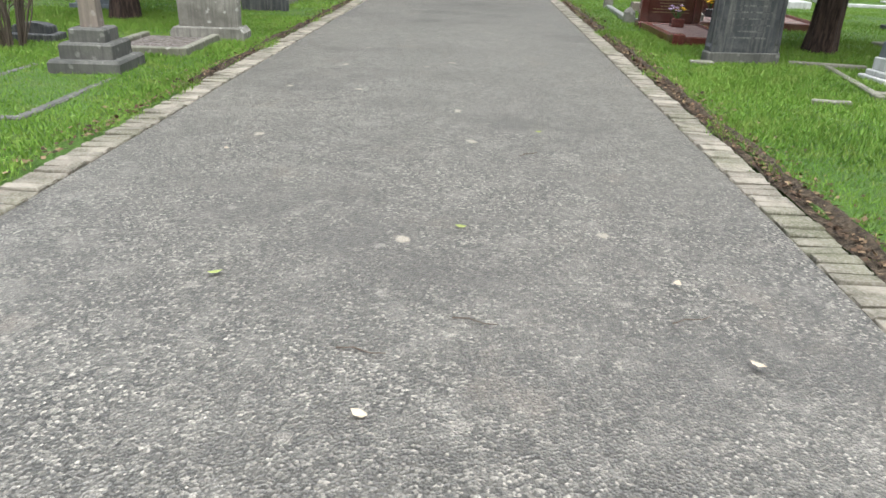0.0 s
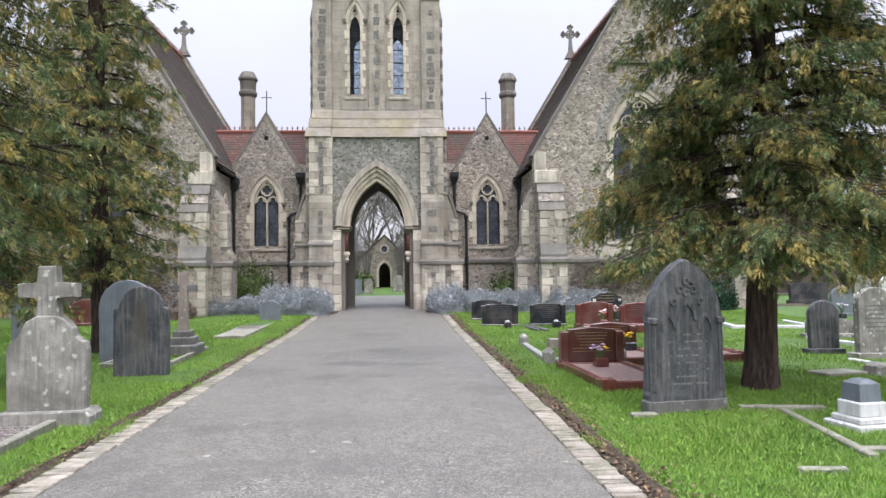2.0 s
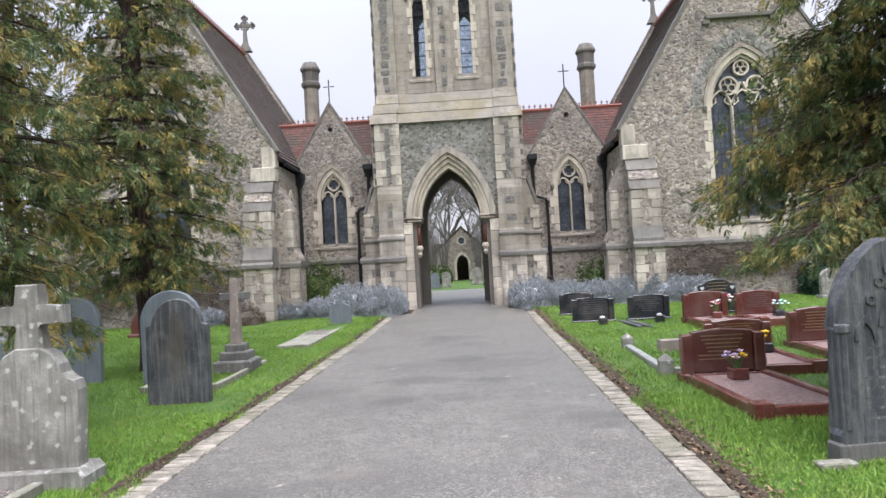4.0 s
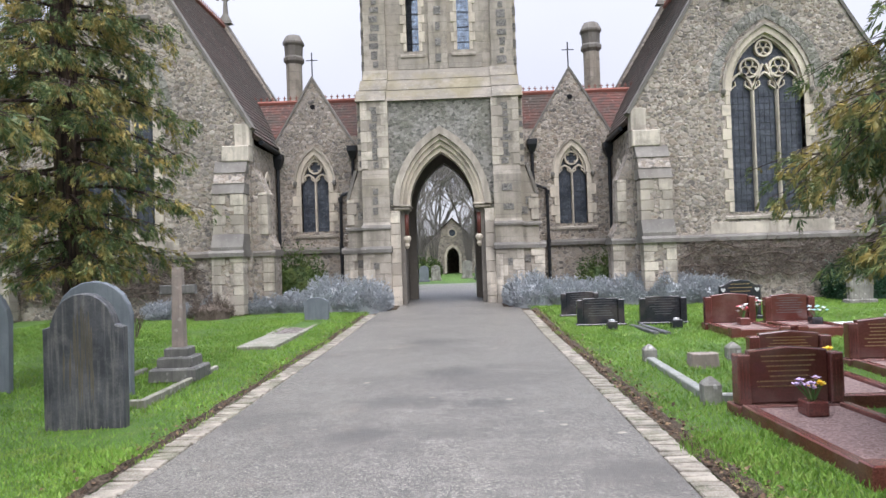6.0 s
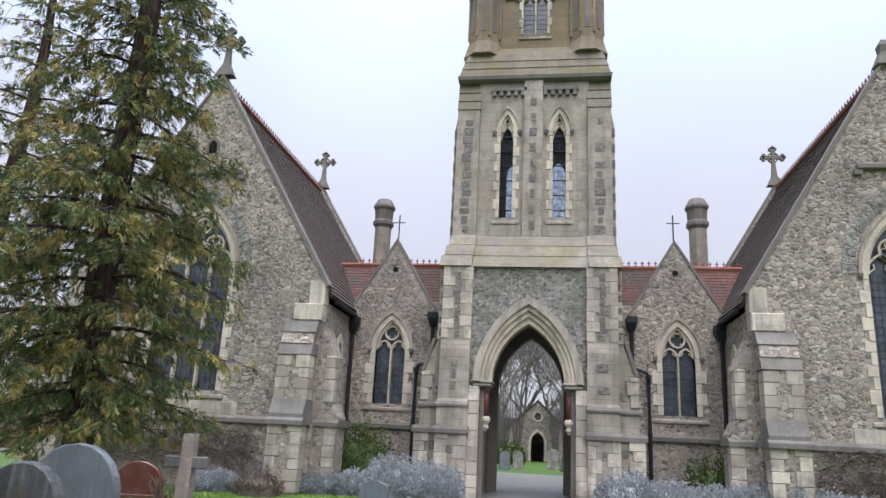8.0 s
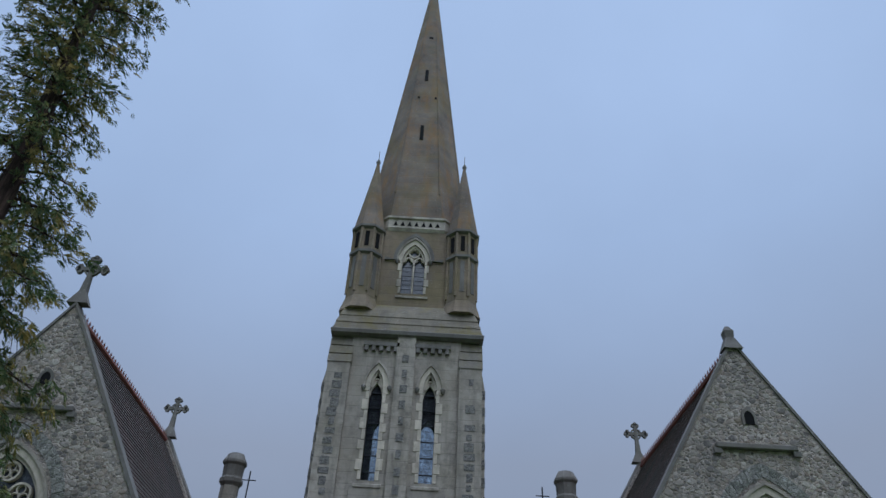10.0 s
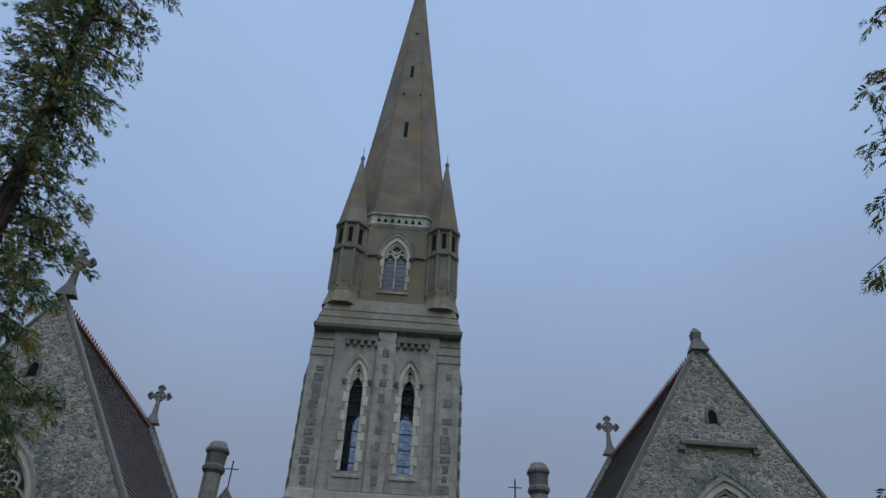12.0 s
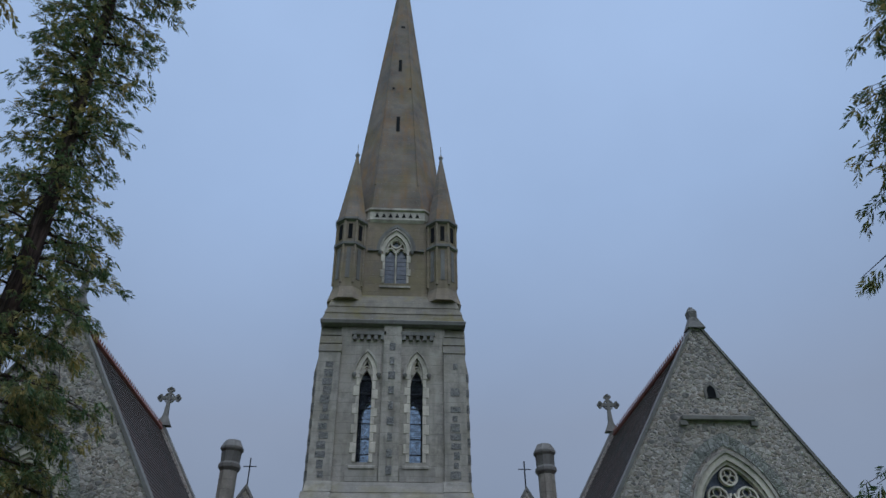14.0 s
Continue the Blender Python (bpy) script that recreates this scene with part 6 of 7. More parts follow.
# farther stones
FAR = [(8.95, 13.2, 0.62, 1.2, 0.14, M_greystone, "tall grey round-topped headstone with lettering"), (8.5, 13.9, 0.5, 0.95, 0.12, M_slate, "small dark headstone beside a taller one"), (11.0, 24.4, 0.62, 0.85, 0.14, M_greystone, "pale square headstone beside an evergreen bush"),
       (10.3, 16.6, 0.95, 0.42, 0.2, M_greystone, "low grey headstone with a kerb"), (10.9, 16.3, 0.4, 0.4, 0.2, M_greystone, "small square grey block headstone"), (16.9, 28.4, 1.5, 0.75, 0.2, M_black, "wide polished black granite headstone"), (14.4, 22.5, 0.7, 0.9, 0.14, M_bluegrey, "pale blue-grey slate headstone"),
       (15.8, 23.6, 1.4, 0.6, 0.3, M_whitestone, "wide pale stone ledger tomb"), (13.2, 26.5, 0.6, 1.0, 0.14, M_greystone, "old grey headstone near the wall"), (11.2, 13.0, 0.6, 1.1, 0.14, M_greystone, "old weathered grey stone headstone"), (18.5, 26.0, 0.7, 1.1, 0.15, M_whitestone, "plain white marble upright headstone"), (20.5, 30.5, 0.7, 1.0, 0.15, M_greystone, "distant weathered grey stone headstone"), (22.0, 27.0, 0.8, 0.9, 0.15, M_whitestone, "distant plain white marble upright headstone"), (24.5, 33.0, 0.7, 1.2, 0.15, M_greystone, "distant grey round-topped headstone"),
       (-6.85, 14.8, 0.62, 0.85, 0.12, M_bluegrey, "pale slate headstone beyond the tree"), (-8.2, 23.2, 1.1, 0.8, 0.14, M_red, "wide red granite headstone by the chapel"), (-9.3, 18.2, 0.6, 0.9, 0.12, M_greystone, "old grey headstone in the shade"), (-5.6, 12.0, 0.6, 0.95, 0.12, M_bluegrey, "pale grey headstone behind the trunk"), (-11.5, 21.0, 0.6, 1.0, 0.14, M_greystone, "weathered grey headstone far off"), (-4.62, 8.6, 0.45, 0.22, 0.16, M_slate, "low dark foot stone by a dry shrub"),
       (-1.2, 54.0, 0.6, 1.0, 0.14, M_greystone, "grey headstone beyond the gate"), (0.95, 56.5, 0.7, 1.2, 0.14, M_greystone, "tall headstone beyond the gate"), (1.7, 53.5, 0.5, 0.9, 0.14, M_slate, "dark headstone beyond the gate"), (-1.9, 52.2, 0.6, 1.0, 0.14, M_bluegrey, "pale slate headstone beyond the gate"), (2.8, 51.0, 0.6, 1.1, 0.14, M_greystone, "grey headstone beyond the cross path")]
for i, (x, y, w, h, d, m, lab) in enumerate(FAR):
    headstone(x, y, w, h, d, m, lab, random.Random(i).uniform(-6, 6), None if h > w * 0.7 else h - 0.05, tilt=random.Random(i + 50).uniform(-2, 2), base=0.1, letters=M_greyletter if h > 1.0 else None, seed=i)
kerbs("grave_kerb", 10.3, 14.4, 1.1, 2.0, "white kerb round a grassed plot", M_whitestone, 4, 0.09, 0.1)
kerbs("grave_kerb", 10.3, 18.9, 2.0, 2.2, "pale kerb round a low plot", M_whitestone, -12, 0.1, 0.12, M_lawn)
kerbs("grave_kerb", 8.9, 11.0, 0.9, 2.0, "pale kerb in front of a tall headstone", M_whitestone, 4, 0.06, 0.09)
t = thing("stone_lump", at(7.72, 11.4, 20), "rough grey stone lump in the grass", "stone")
lprism(t, "lump", [(-0.17, -0.05), (0.17, -0.05), (0.15, 0.1), (0.05, 0.19), (-0.12, 0.14)], -0.13, 0.13, M_greystone, bevel=0.03)
t = thing("flat_stone", at(7.2, 11.5, 12), "flat pale stone slab in the grass", "grave slab")
lbox(t, "slab", -0.35, 0.35, -0.2, 0.2, -0.05, 0.06, M_kerb)
t = thing("table_tomb", at(8.1, 10.3, 5), "low table tomb with a pale top", "tomb")
lbox(t, "top", -0.4, 0.4, -0.3, 0.5, 0.2, 0.27, M_whitestone)
lbox(t, "body", -0.32, 0.32, -0.22, 0.42, -0.05, 0.2, M_slate)
flowers(13.9, 21.7, gz(21) + 0.03, [M_whitep, M_lilac], "white flowers at a headstone", M_black, 0.2, 33, 0.3)

# ---- plants ----
def leaf_mat(name, dark, mid, tip, tipamt, scale=1.6, rough=0.55):
    k = Mat(name, rough, 0, 0.25)
    c = k.mix(k.math("MULTIPLY", k.island(), k.ramp(k.noise(scale * 1.7, 3), (0.35, 0.25), (0.62, 1.15))), dark, mid)
    c = k.mix(k.ramp(k.noise(scale, 3), (0.48, 0), (0.66, tipamt)), c, tip)
    k.color(c)
    tr = k.n.new("ShaderNodeBsdfTranslucent")
    k.put(tr.inputs["Color"], c)
    ms = k.n.new("ShaderNodeMixShader")
    ms.inputs[0].default_value = 0.3
    k.l.new(k.b.outputs[0], ms.inputs[1])
    k.l.new(tr.outputs[0], ms.inputs[2])
    k.l.new(ms.outputs[0], k.n["Material Output"].inputs["Surface"])
    return k.m


M_conifer = leaf_mat("conifer_spray", (0.048, 0.088, 0.038), (0.195, 0.232, 0.08), (0.47, 0.345, 0.105), 0.85, 3.2)
M_lavender = leaf_mat("lavender_leaf", (0.3, 0.325, 0.335), (0.4, 0.425, 0.437), (0.34, 0.335, 0.34), 0.4, 3)
M_shrub = leaf_mat("shrub_leaf", (0.03, 0.06, 0.018), (0.1, 0.15, 0.045), (0.17, 0.19, 0.05), 0.5, 3)
M_holly = leaf_mat("holly_leaf", (0.012, 0.035, 0.018), (0.03, 0.075, 0.035), (0.04, 0.08, 0.03), 0.3, 3, 0.35)
bkm = Mat("redbrown_bark", 0.95)
M_bark = bkm.color(bkm.mix(bkm.ramp(bkm.noise(2.0, 5, 0.65, bkm.scaled(9, 9, 1.0)), (0.4, 0), (0.62, 1)), (0.025, 0.017, 0.014), (0.1, 0.066, 0.052))).bump(bkm.noise(2.0, 5, 0.65, bkm.scaled(9, 9, 1.0)), 0.9, 0.05).m
M_twig = Mat("bare_twig", 0.9)
M_twig = M_twig.color(M_twig.mix(M_twig.noise(4), (0.07, 0.052, 0.04), (0.16, 0.13, 0.105))).m
M_greytwig = Mat("grey_bare_branch", 0.9)
M_greytwig = M_greytwig.color(M_greytwig.mix(M_greytwig.noise(1), (0.12, 0.11, 0.1), (0.22, 0.2, 0.185))).m


def blades_mesh(name, P, D, U, L, W, mat, parent=None, kind="", fold=0.0):
    """Many narrow leaves: base P, direction D, side U, length L, width W (numpy arrays)."""
    n = len(P)
    L, W = L[:, None], W[:, None]
    mid = P + D * L * 0.55
    mid[:, 2] -= fold * L[:, 0]
    tip = P + D * L
    tip[:, 2] -= fold * 2.4 * L[:, 0]
    v = np.stack([P, mid + U * W, tip, mid - U * W], 1).reshape(-1, 3)
    me = bpy.data.meshes.new(name)
    me.vertices.add(4 * n)
    me.vertices.foreach_set("co", v.astype(np.float32).ravel())
    me.loops.add(4 * n)
    me.loops.foreach_set("vertex_index", np.arange(4 * n, dtype=np.int32))
    me.polygons.add(n)
    me.polygons.foreach_set("loop_start", np.arange(0, 4 * n, 4, dtype=np.int32))
    me.update()
    me.validate()
    me.materials.append(mat)
    ob = new(name, me)
    ob.parent = parent
    if kind:
        ob["kind"] = kind
    return ob


def unit(a):
    return a / np.maximum(np.linalg.norm(a, axis=1, keepdims=True), 1e-6)


def conifer(x, y, height, r0, radius, zlow, nlimb, seed, lean=(0, 0), label="", dens=1.0, fine_leaf=1.0):
    """A drooping cypress-like tree: leaning tapered trunk, level limbs and hanging sprays. radius: list of (z, crown radius)."""
    rng = np.random.default_rng(seed)
    t = thing("conifer_tree", (x, y, gz(y)), label, "tree", "conifers beside the drive")
    pts = [(lean[0] * (k / 10) + 0.05 * math.sin(k * 1.3 + seed), lean[1] * (k / 10) + 0.05 * math.cos(k + seed), height * k / 10 - 0.1) for k in range(11)]
    bm = B()
    n = 14
    rings = []
    fine = 30
    for i in range(fine + 1):
        f = i / fine
        px = np.interp(f * 10, range(11), [p[0] for p in pts])
        py = np.interp(f * 10, range(11), [p[1] for p in pts])
        rr = r0 * (1 - f) ** 0.85 + 0.015 + r0 * 0.35 * math.exp(-f * height / 0.3)
        rings.append([bm.verts.new((px + rr * (1 + 0.13 * math.sin(k * 2.4 + f * 3) + 0.06 * math.sin(k * 5 + f * 9)) * math.cos(2 * math.pi * k / n), py + rr * (1 + 0.13 * math.sin(k * 2.4 + f * 3)) * math.sin(2 * math.pi * k / n), f * height - 0.12)) for k in range(n)])
    for a, b in zip(rings, rings[1:]):
        for k in range(n):
            bm.faces.new((a[k], a[(k + 1) % n], b[(k + 1) % n], b[k]))
    bm.faces.new(rings[-1])
    part("trunk", bm, M_bark, t, "fluted red-brown trunk", local=True)
    zr, rr = [q[0] for q in radius], [q[1] for q in radius]
    limbs = B()
    P, D, L = [], [], []
    az = rng.uniform(0, 6.28)
    for i in range(nlimb):
        f = (i + rng.uniform(0, 1)) / nlimb
        z = zlow + (height - 0.3 - zlow) * f ** 1.05
        R = np.interp(z, zr, rr) * rng.uniform(0.58, 1.0)
        az += 2.4 + rng.uniform(-0.5, 0.5)
        d = np.array([math.cos(az), math.sin(az), 0.0])
        s = np.array([-d[1], d[0], 0])
        ox, oy = np.interp(z / height * 10, range(11), [p[0] for p in pts]), np.interp(z / height * 10, range(11), [p[1] for p in pts])
        up = rng.uniform(0.05, 0.35) if z < 6 else rng.uniform(0.2, 0.5)
        wob = rng.uniform(-0.3, 0.3)
        ts = np.linspace(0, 1, 7)
        curve = np.array([np.array([ox, oy, z]) + d * R * q + s * wob * R * q * q + np.array([0, 0, R * (up * q - (up + 0.2) * q * q)]) for q in ts])
        tube(limbs, [tuple(c) for c in curve], 0.018 + 0.012 * R, 5, 0.006)
        nt = max(3, int(R * 7 * dens))
        for q in np.linspace(0.16, 1.0, nt):
            base = np.array([np.interp(q, ts, curve[:, k]) for k in range(3)])
            for side in (-1, 1):
                tl = R * rng.uniform(0.2, 0.42) * (1.15 - 0.5 * q) + 0.12
                dirn = d * rng.uniform(0.3, 1.0) + s * side * rng.uniform(0.3, 1.0) + np.array([0, 0, rng.uniform(-0.35, 0.2)])
                dirn /= np.linalg.norm(dirn)
                end = base + dirn * tl
                end[2] -= 0.25 * tl
                tube(limbs, [tuple(base), tuple((base + end) / 2 + np.array([0, 0, 0.04])), tuple(end)], 0.007, 3, 0.003)
                m = max(1, int((1.8 + 5.0 * tl) * dens * rng.choice([0.4, 1.0, 1.5, 2.3])))
                u = rng.uniform(0.15, 1.05, m)
                p = base + (end - base) * u[:, None] + rng.normal(0, 0.05, (m, 3)) + np.array([0, 0, -0.03])
                axis = unit(dirn * 0.75 + rng.normal(0, 0.32, (m, 3)) + np.array([0, 0, -0.75 if z < 7 else -0.3]))
                flat = unit(np.cross(axis, rng.normal(0, 1, (m, 3))))
                size = rng.uniform(0.13, 0.27, (m, 1)) * fine_leaf
                # one flat feathery spray: side shoots in pairs, shorter towards the tip
                for q2 in range(19):
                    fr = (q2 // 2) / 9.0
                    turn = 0.0 if q2 == 18 else (1 if q2 % 2 else -1) * rng.uniform(0.5, 0.85)
                    way = unit(axis * math.cos(turn) + flat * math.sin(turn) + rng.normal(0, 0.13, (m, 3)))
                    sag = np.zeros((m, 3))
                    sag[:, 2] = -0.18 * fr * fr * size[:, 0]
                    P.append(p + axis * size * fr * 0.8 + sag)
                    D.append(way)
                    L.append(size[:, 0] * (0.38 * (1 - fr) + 0.14) * rng.uniform(0.8, 1.2, m))
    part("branchwork", limbs, M_bark, t, "many level limbs and twigs", local=True)
    P, D, L = np.concatenate(P), unit(np.concatenate(D)), np.concatenate(L)
    U = unit(np.cross(D, rng.normal(0, 1, D.shape)))
    c = blades_mesh("crown", P, D, U, L, L * rng.uniform(0.085, 0.14, len(L)), M_conifer, t, fold=0.06)
    c["label"] = "drooping olive-green foliage with bronze tips"
    return t


conifer(5.6, 10.5, 13.5, 0.175, [(1.4, 1.5), (2.0, 2.2), (2.6, 2.4), (3.8, 2.05), (5, 1.8), (6.5, 1.5), (8, 1.25), (13.5, 0.2)], 1.85, 200, 30, (0.35, 0.1), "tall conifer with bronze-tipped drooping foliage and red-brown trunk", 1.6, 0.7)
conifer(-4.6, 11.0, 12.5, 0.17, [(1.2, 1.4), (2.6, 1.7), (4, 1.7), (7, 1.2), (12.5, 0.2)], 1.35, 110, 5, (0.1, 0.1), "conifer with drooping olive foliage beside the cross headstone", 1.12, 0.92)
conifer(-4.95, 16.3, 18.5, 0.2, [(1.5, 1.3), (2.8, 1.75), (4.2, 1.75), (6, 1.45), (9, 0.85), (12.5, 1.0), (15, 1.15), (17, 0.95), (18.5, 0.35)], 1.6, 190, 8, (-0.6, 0.1), "tall slender conifer with airy foliage in front of the chapel", 1.12, 0.95)
conifer(-9.4, 19.2, 13.0, 0.2, [(1.5, 1.5), (3, 1.9), (6, 1.6), (13, 0.2)], 1.8, 100, 12, (0, 0), "conifer standing farther back on the lawn", 0.7)


def mound(name, x, y, rx, ry, h, mat, n, seed, label, category, leaf=(0.05, 0.12), wid=0.14, up=0.8, twig=None, tall=0.0):
    """A leafy mound of many small leaves with an uneven outline."""
    rng = np.random.default_rng(seed)
    t = thing(name, (x, y, gz(y)), label, category)
    a, q = rng.uniform(0, 6.28, n), np.sqrt(rng.uniform(0.0, 1, n))
    lump = 0.8 + 0.25 * np.sin(a * 3 + seed) * q + 0.18 * np.sin(a * 7 + 2 * seed) + rng.normal(0, 0.06, n)
    px, py = rx * q * np.cos(a) * (0.9 + 0.1 * lump), ry * q * np.sin(a) * (0.9 + 0.1 * lump)
    top = h * np.sqrt(np.clip(1 - 0.85 * q * q, 0.05, 1)) * lump
    pz = top * rng.uniform(0.0, 1.0, n) ** 0.55
    P = np.stack([px, py, pz], 1)
    D = unit(np.stack([px / rx, py / ry, np.full(n, up)], 1) + rng.normal(0, 0.5, (n, 3)))
    U = unit(np.cross(D, rng.normal(0, 1, D.shape)))
    L = rng.uniform(*leaf, n)
    core = B()
    ring = 14
    prev = None
    for zf, rf in ((0.0, 0.86), (0.45, 0.74), (0.72, 0.45)):
        cur = [core.verts.new((rx * rf * math.cos(2 * math.pi * k / ring), ry * rf * math.sin(2 * math.pi * k / ring), h * zf * 0.85 - (0.05 if zf == 0 else 0))) for k in range(ring)]
        if prev:
            for k in range(ring):
                core.faces.new((prev[k], prev[(k + 1) % ring], cur[(k + 1) % ring], cur[k]))
        prev = cur
    core.faces.new(prev)
    part("core", core, mat, t, local=True)
    blades_mesh("foliage", P, D, U, L, L * wid, mat, t)
    return t


LAV = [(-2.1, 26.35, 0.75, 0.6, 0.85), (-3.2, 26.7, 0.8, 0.65, 0.95), (-4.15, 26.55, 0.65, 0.5, 0.55), (-5.15, 26.6, 0.75, 0.5, 0.5), (-6.15, 26.3, 0.7, 0.55, 0.55), (2.75, 26.6, 0.75, 0.7, 0.85), (3.75, 26.75, 0.8, 0.65, 0.7), (4.75, 26.6, 0.7, 0.6, 0.65), (5.65, 26.2, 0.8, 0.6, 0.75), (6.7, 25.9, 0.85, 0.55, 0.8), (7.7, 25.75, 0.7, 0.5, 0.65), (-7.6, 25.7, 0.7, 0.5, 0.45)]
for i, (x, y, rx, ry, h) in enumerate(LAV):
    mound("lavender_bush", x, y, rx * 1.1, ry * 1.1, h * 1.15, M_lavender, 9000, 100 + i, "silvery grey-blue lavender mound at the wall foot", "shrub", (0.05, 0.11), 0.2, 1.0)
mound("green_shrub", -4.55, 28.2, 1.05, 0.75, 2.1, M_shrub, 6500, 131, "dark green shrub against the link wall", "shrub", (0.05, 0.13), 0.22, 0.4)
mound("green_shrub", 5.2, 28.3, 0.85, 0.65, 1.6, M_shrub, 3600, 132, "leafy green shrub under the window", "shrub", (0.05, 0.13), 0.22, 0.4)
mound("holly_bush", 11.65, 25.6, 1.0, 0.7, 1.35, M_holly, 5000, 133, "dark glossy evergreen bush by the chapel", "shrub", (0.05, 0.1), 0.3, 0.4)
mound("evergreen_hedge", -2.6, 60.5, 1.6, 0.8, 1.7, M_shrub, 4000, 134, "yellow-green hedge beyond the gate", "hedge", (0.1, 0.2), 0.3, 0.4)
mound("red_shrub", -6.2, 25.2, 0.6, 0.5, 0.7, M_twig, 2200, 135, "small reddish leafless shrub", "shrub", (0.06, 0.15), 0.08, 0.9)


def bare_twigs(name, x, y, seed, n, h, spread, label, mat=M_twig, r=0.012):
    """A leafless shrub: many thin rising stems that fork."""
    rng = random.Random(seed)
    t = thing(name, (x, y, gz(y)), label, "shrub")
    bm = B()
    for i in range(n):
        a = rng.uniform(0, 6.28)
        b = Vector((0.1 * math.cos(a), 0.1 * math.sin(a), -0.03))
        top = Vector((spread * rng.uniform(0.2, 1) * math.cos(a), spread * rng.uniform(0.2, 1) * math.sin(a), h * rng.uniform(0.5, 1)))
        mid = b.lerp(top, 0.5) + Vector((rng.uniform(-0.05, 0.05), rng.uniform(-0.05, 0.05), 0.08 * h))
        tube(bm, [b, mid, top], r, 4, r * 0.4)
        for _ in range(2):
            s = mid.lerp(top, rng.uniform(0, 0.7))
            tube(bm, [s, s + Vector((rng.uniform(-0.2, 0.2), rng.uniform(-0.2, 0.2), rng.uniform(0.1, 0.3) * h))], r * 0.6, 3, r * 0.3)
    part("branchwork", bm, mat, t, local=True)
    return t


bare_twigs("dry_shrub", -4.6, 8.1, 5, 46, 1.0, 0.42, "leafless brown shrub among the graves")
bare_twigs("rose_bush", -6.7, 21.5, 6, 20, 0.7, 0.35, "sparse rose bush on the lawn")


def climber(cx, x0, x1, yw, z0, z1, seed, label):
    """A leafless climber trained along the plinth: thick wandering stems and a mat of thin twigs."""
    rng = random.Random(seed)
    t = thing("bare_climber", (cx, yw - 0.1, gz(yw)), label, "climber")
    for k in range(4):
        bm = B()
        z = z0 + (z1 - z0) * (k + 0.5) / 4
        pts, x = [(cx, yw - 0.12, gz(yw) - 0.05)] if k == 0 else [], x0
        while x < x1:
            pts.append((x, yw - 0.08 - rng.uniform(0, 0.06), z + rng.uniform(-0.12, 0.12)))
            x += 0.3
        tube(bm, pts, 0.03, 5, 0.02)
        part("stem", bm, M_twig, t)
    bm = B()
    for _ in range(1100):
        x, z = rng.uniform(x0, x1), rng.uniform(z0, z1)
        a = Vector((x, yw - 0.06, z))
        b = a + Vector((rng.uniform(-0.35, 0.35), -rng.uniform(0.02, 0.16), rng.uniform(-0.3, 0.22)))
        tube(bm, [a, a.lerp(b, 0.5) + Vector((0, -0.04, 0.03)), b], 0.011, 3, 0.006)
    part("twig_mat", bm, M_twig, t)["kind"] = "stuff"


climber(9.5, 7.0, 12.6, 26.26, 0.95, 2.0, 71, "tangled leafless brown climber along the chapel plinth")
climber(-9.2, -12.4, -6.9, 26.26, 0.9, 1.85, 72, "bare climber on the chapel plinth")


def bare_tree(x, y, h, seed, label):
    """A leafless tree by repeated forking."""
    rng = random.Random(seed)
    t = thing("bare_tree", (x, y, gz(y)), label, "tree", "leafless trees beyond the chapel")
    tr, br = B(), B()

    def grow(p, d, ln, r, depth):
        q = p + d * ln
        m = p.lerp(q, 0.5) + Vector((rng.uniform(-1, 1), rng.uniform(-1, 1), 0)) * ln * 0.06
        tube(tr if depth == 0 else br, [p, m, q], r, 5 if depth < 2 else 3, r * 0.65)
        if depth == 6:
            return
        for _ in range(3 if depth > 0 else 5):
            nd = (d + Vector((rng.uniform(-1, 1), rng.uniform(-1, 1), rng.uniform(-0.25, 0.7))) * 0.75).normalized()
            grow(p.lerp(q, rng.uniform(0.55, 1.0)), nd, ln * rng.uniform(0.55, 0.8), r * 0.62, depth + 1)
    grow(Vector((0, 0, -0.1)), Vector((0, 0, 1)), h * 0.3, 0.0085 * h, 0)
    part("trunk", tr, M_greytwig, t, local=True)
    part("crown", br, M_greytwig, t, "fine bare grey branches", local=True)
    return t


first = bare_tree(-3.4, 64.0, 17.0, 4, "tall leafless grey tree")
second = bare_tree(2.6, 66.0, 18.0, 9, "tall leafless grey tree")
for i, (x, y, s, who) in enumerate(((-7.5, 70, 1.0, first), (6.8, 61, 0.8, second), (0.4, 74, 1.05, first), (25, 42, 0.75, second), (33, 48, 0.85, first), (29, 55, 0.95, second), (-22, 45, 0.8, first), (-29, 38, 0.8, second), (40, 44, 0.8, second), (-4.6, 58, 0.7, second), (4.6, 72, 1.0, first), (-3.6, 75, 0.95, second), (1.9, 74, 0.8, first), (3.6, 62, 0.75, second), (-3.4, 67, 0.95, first), (-1.6, 76, 0.9, second), (2.2, 78, 1.1, first), (-2.2, 80, 1.1, second))):
    c = copy_thing(who, pose(x, y, gz(y), 0, 0, 47 * i) @ Matrix.Scale(s, 4))
    c.scale = (s, s, s)

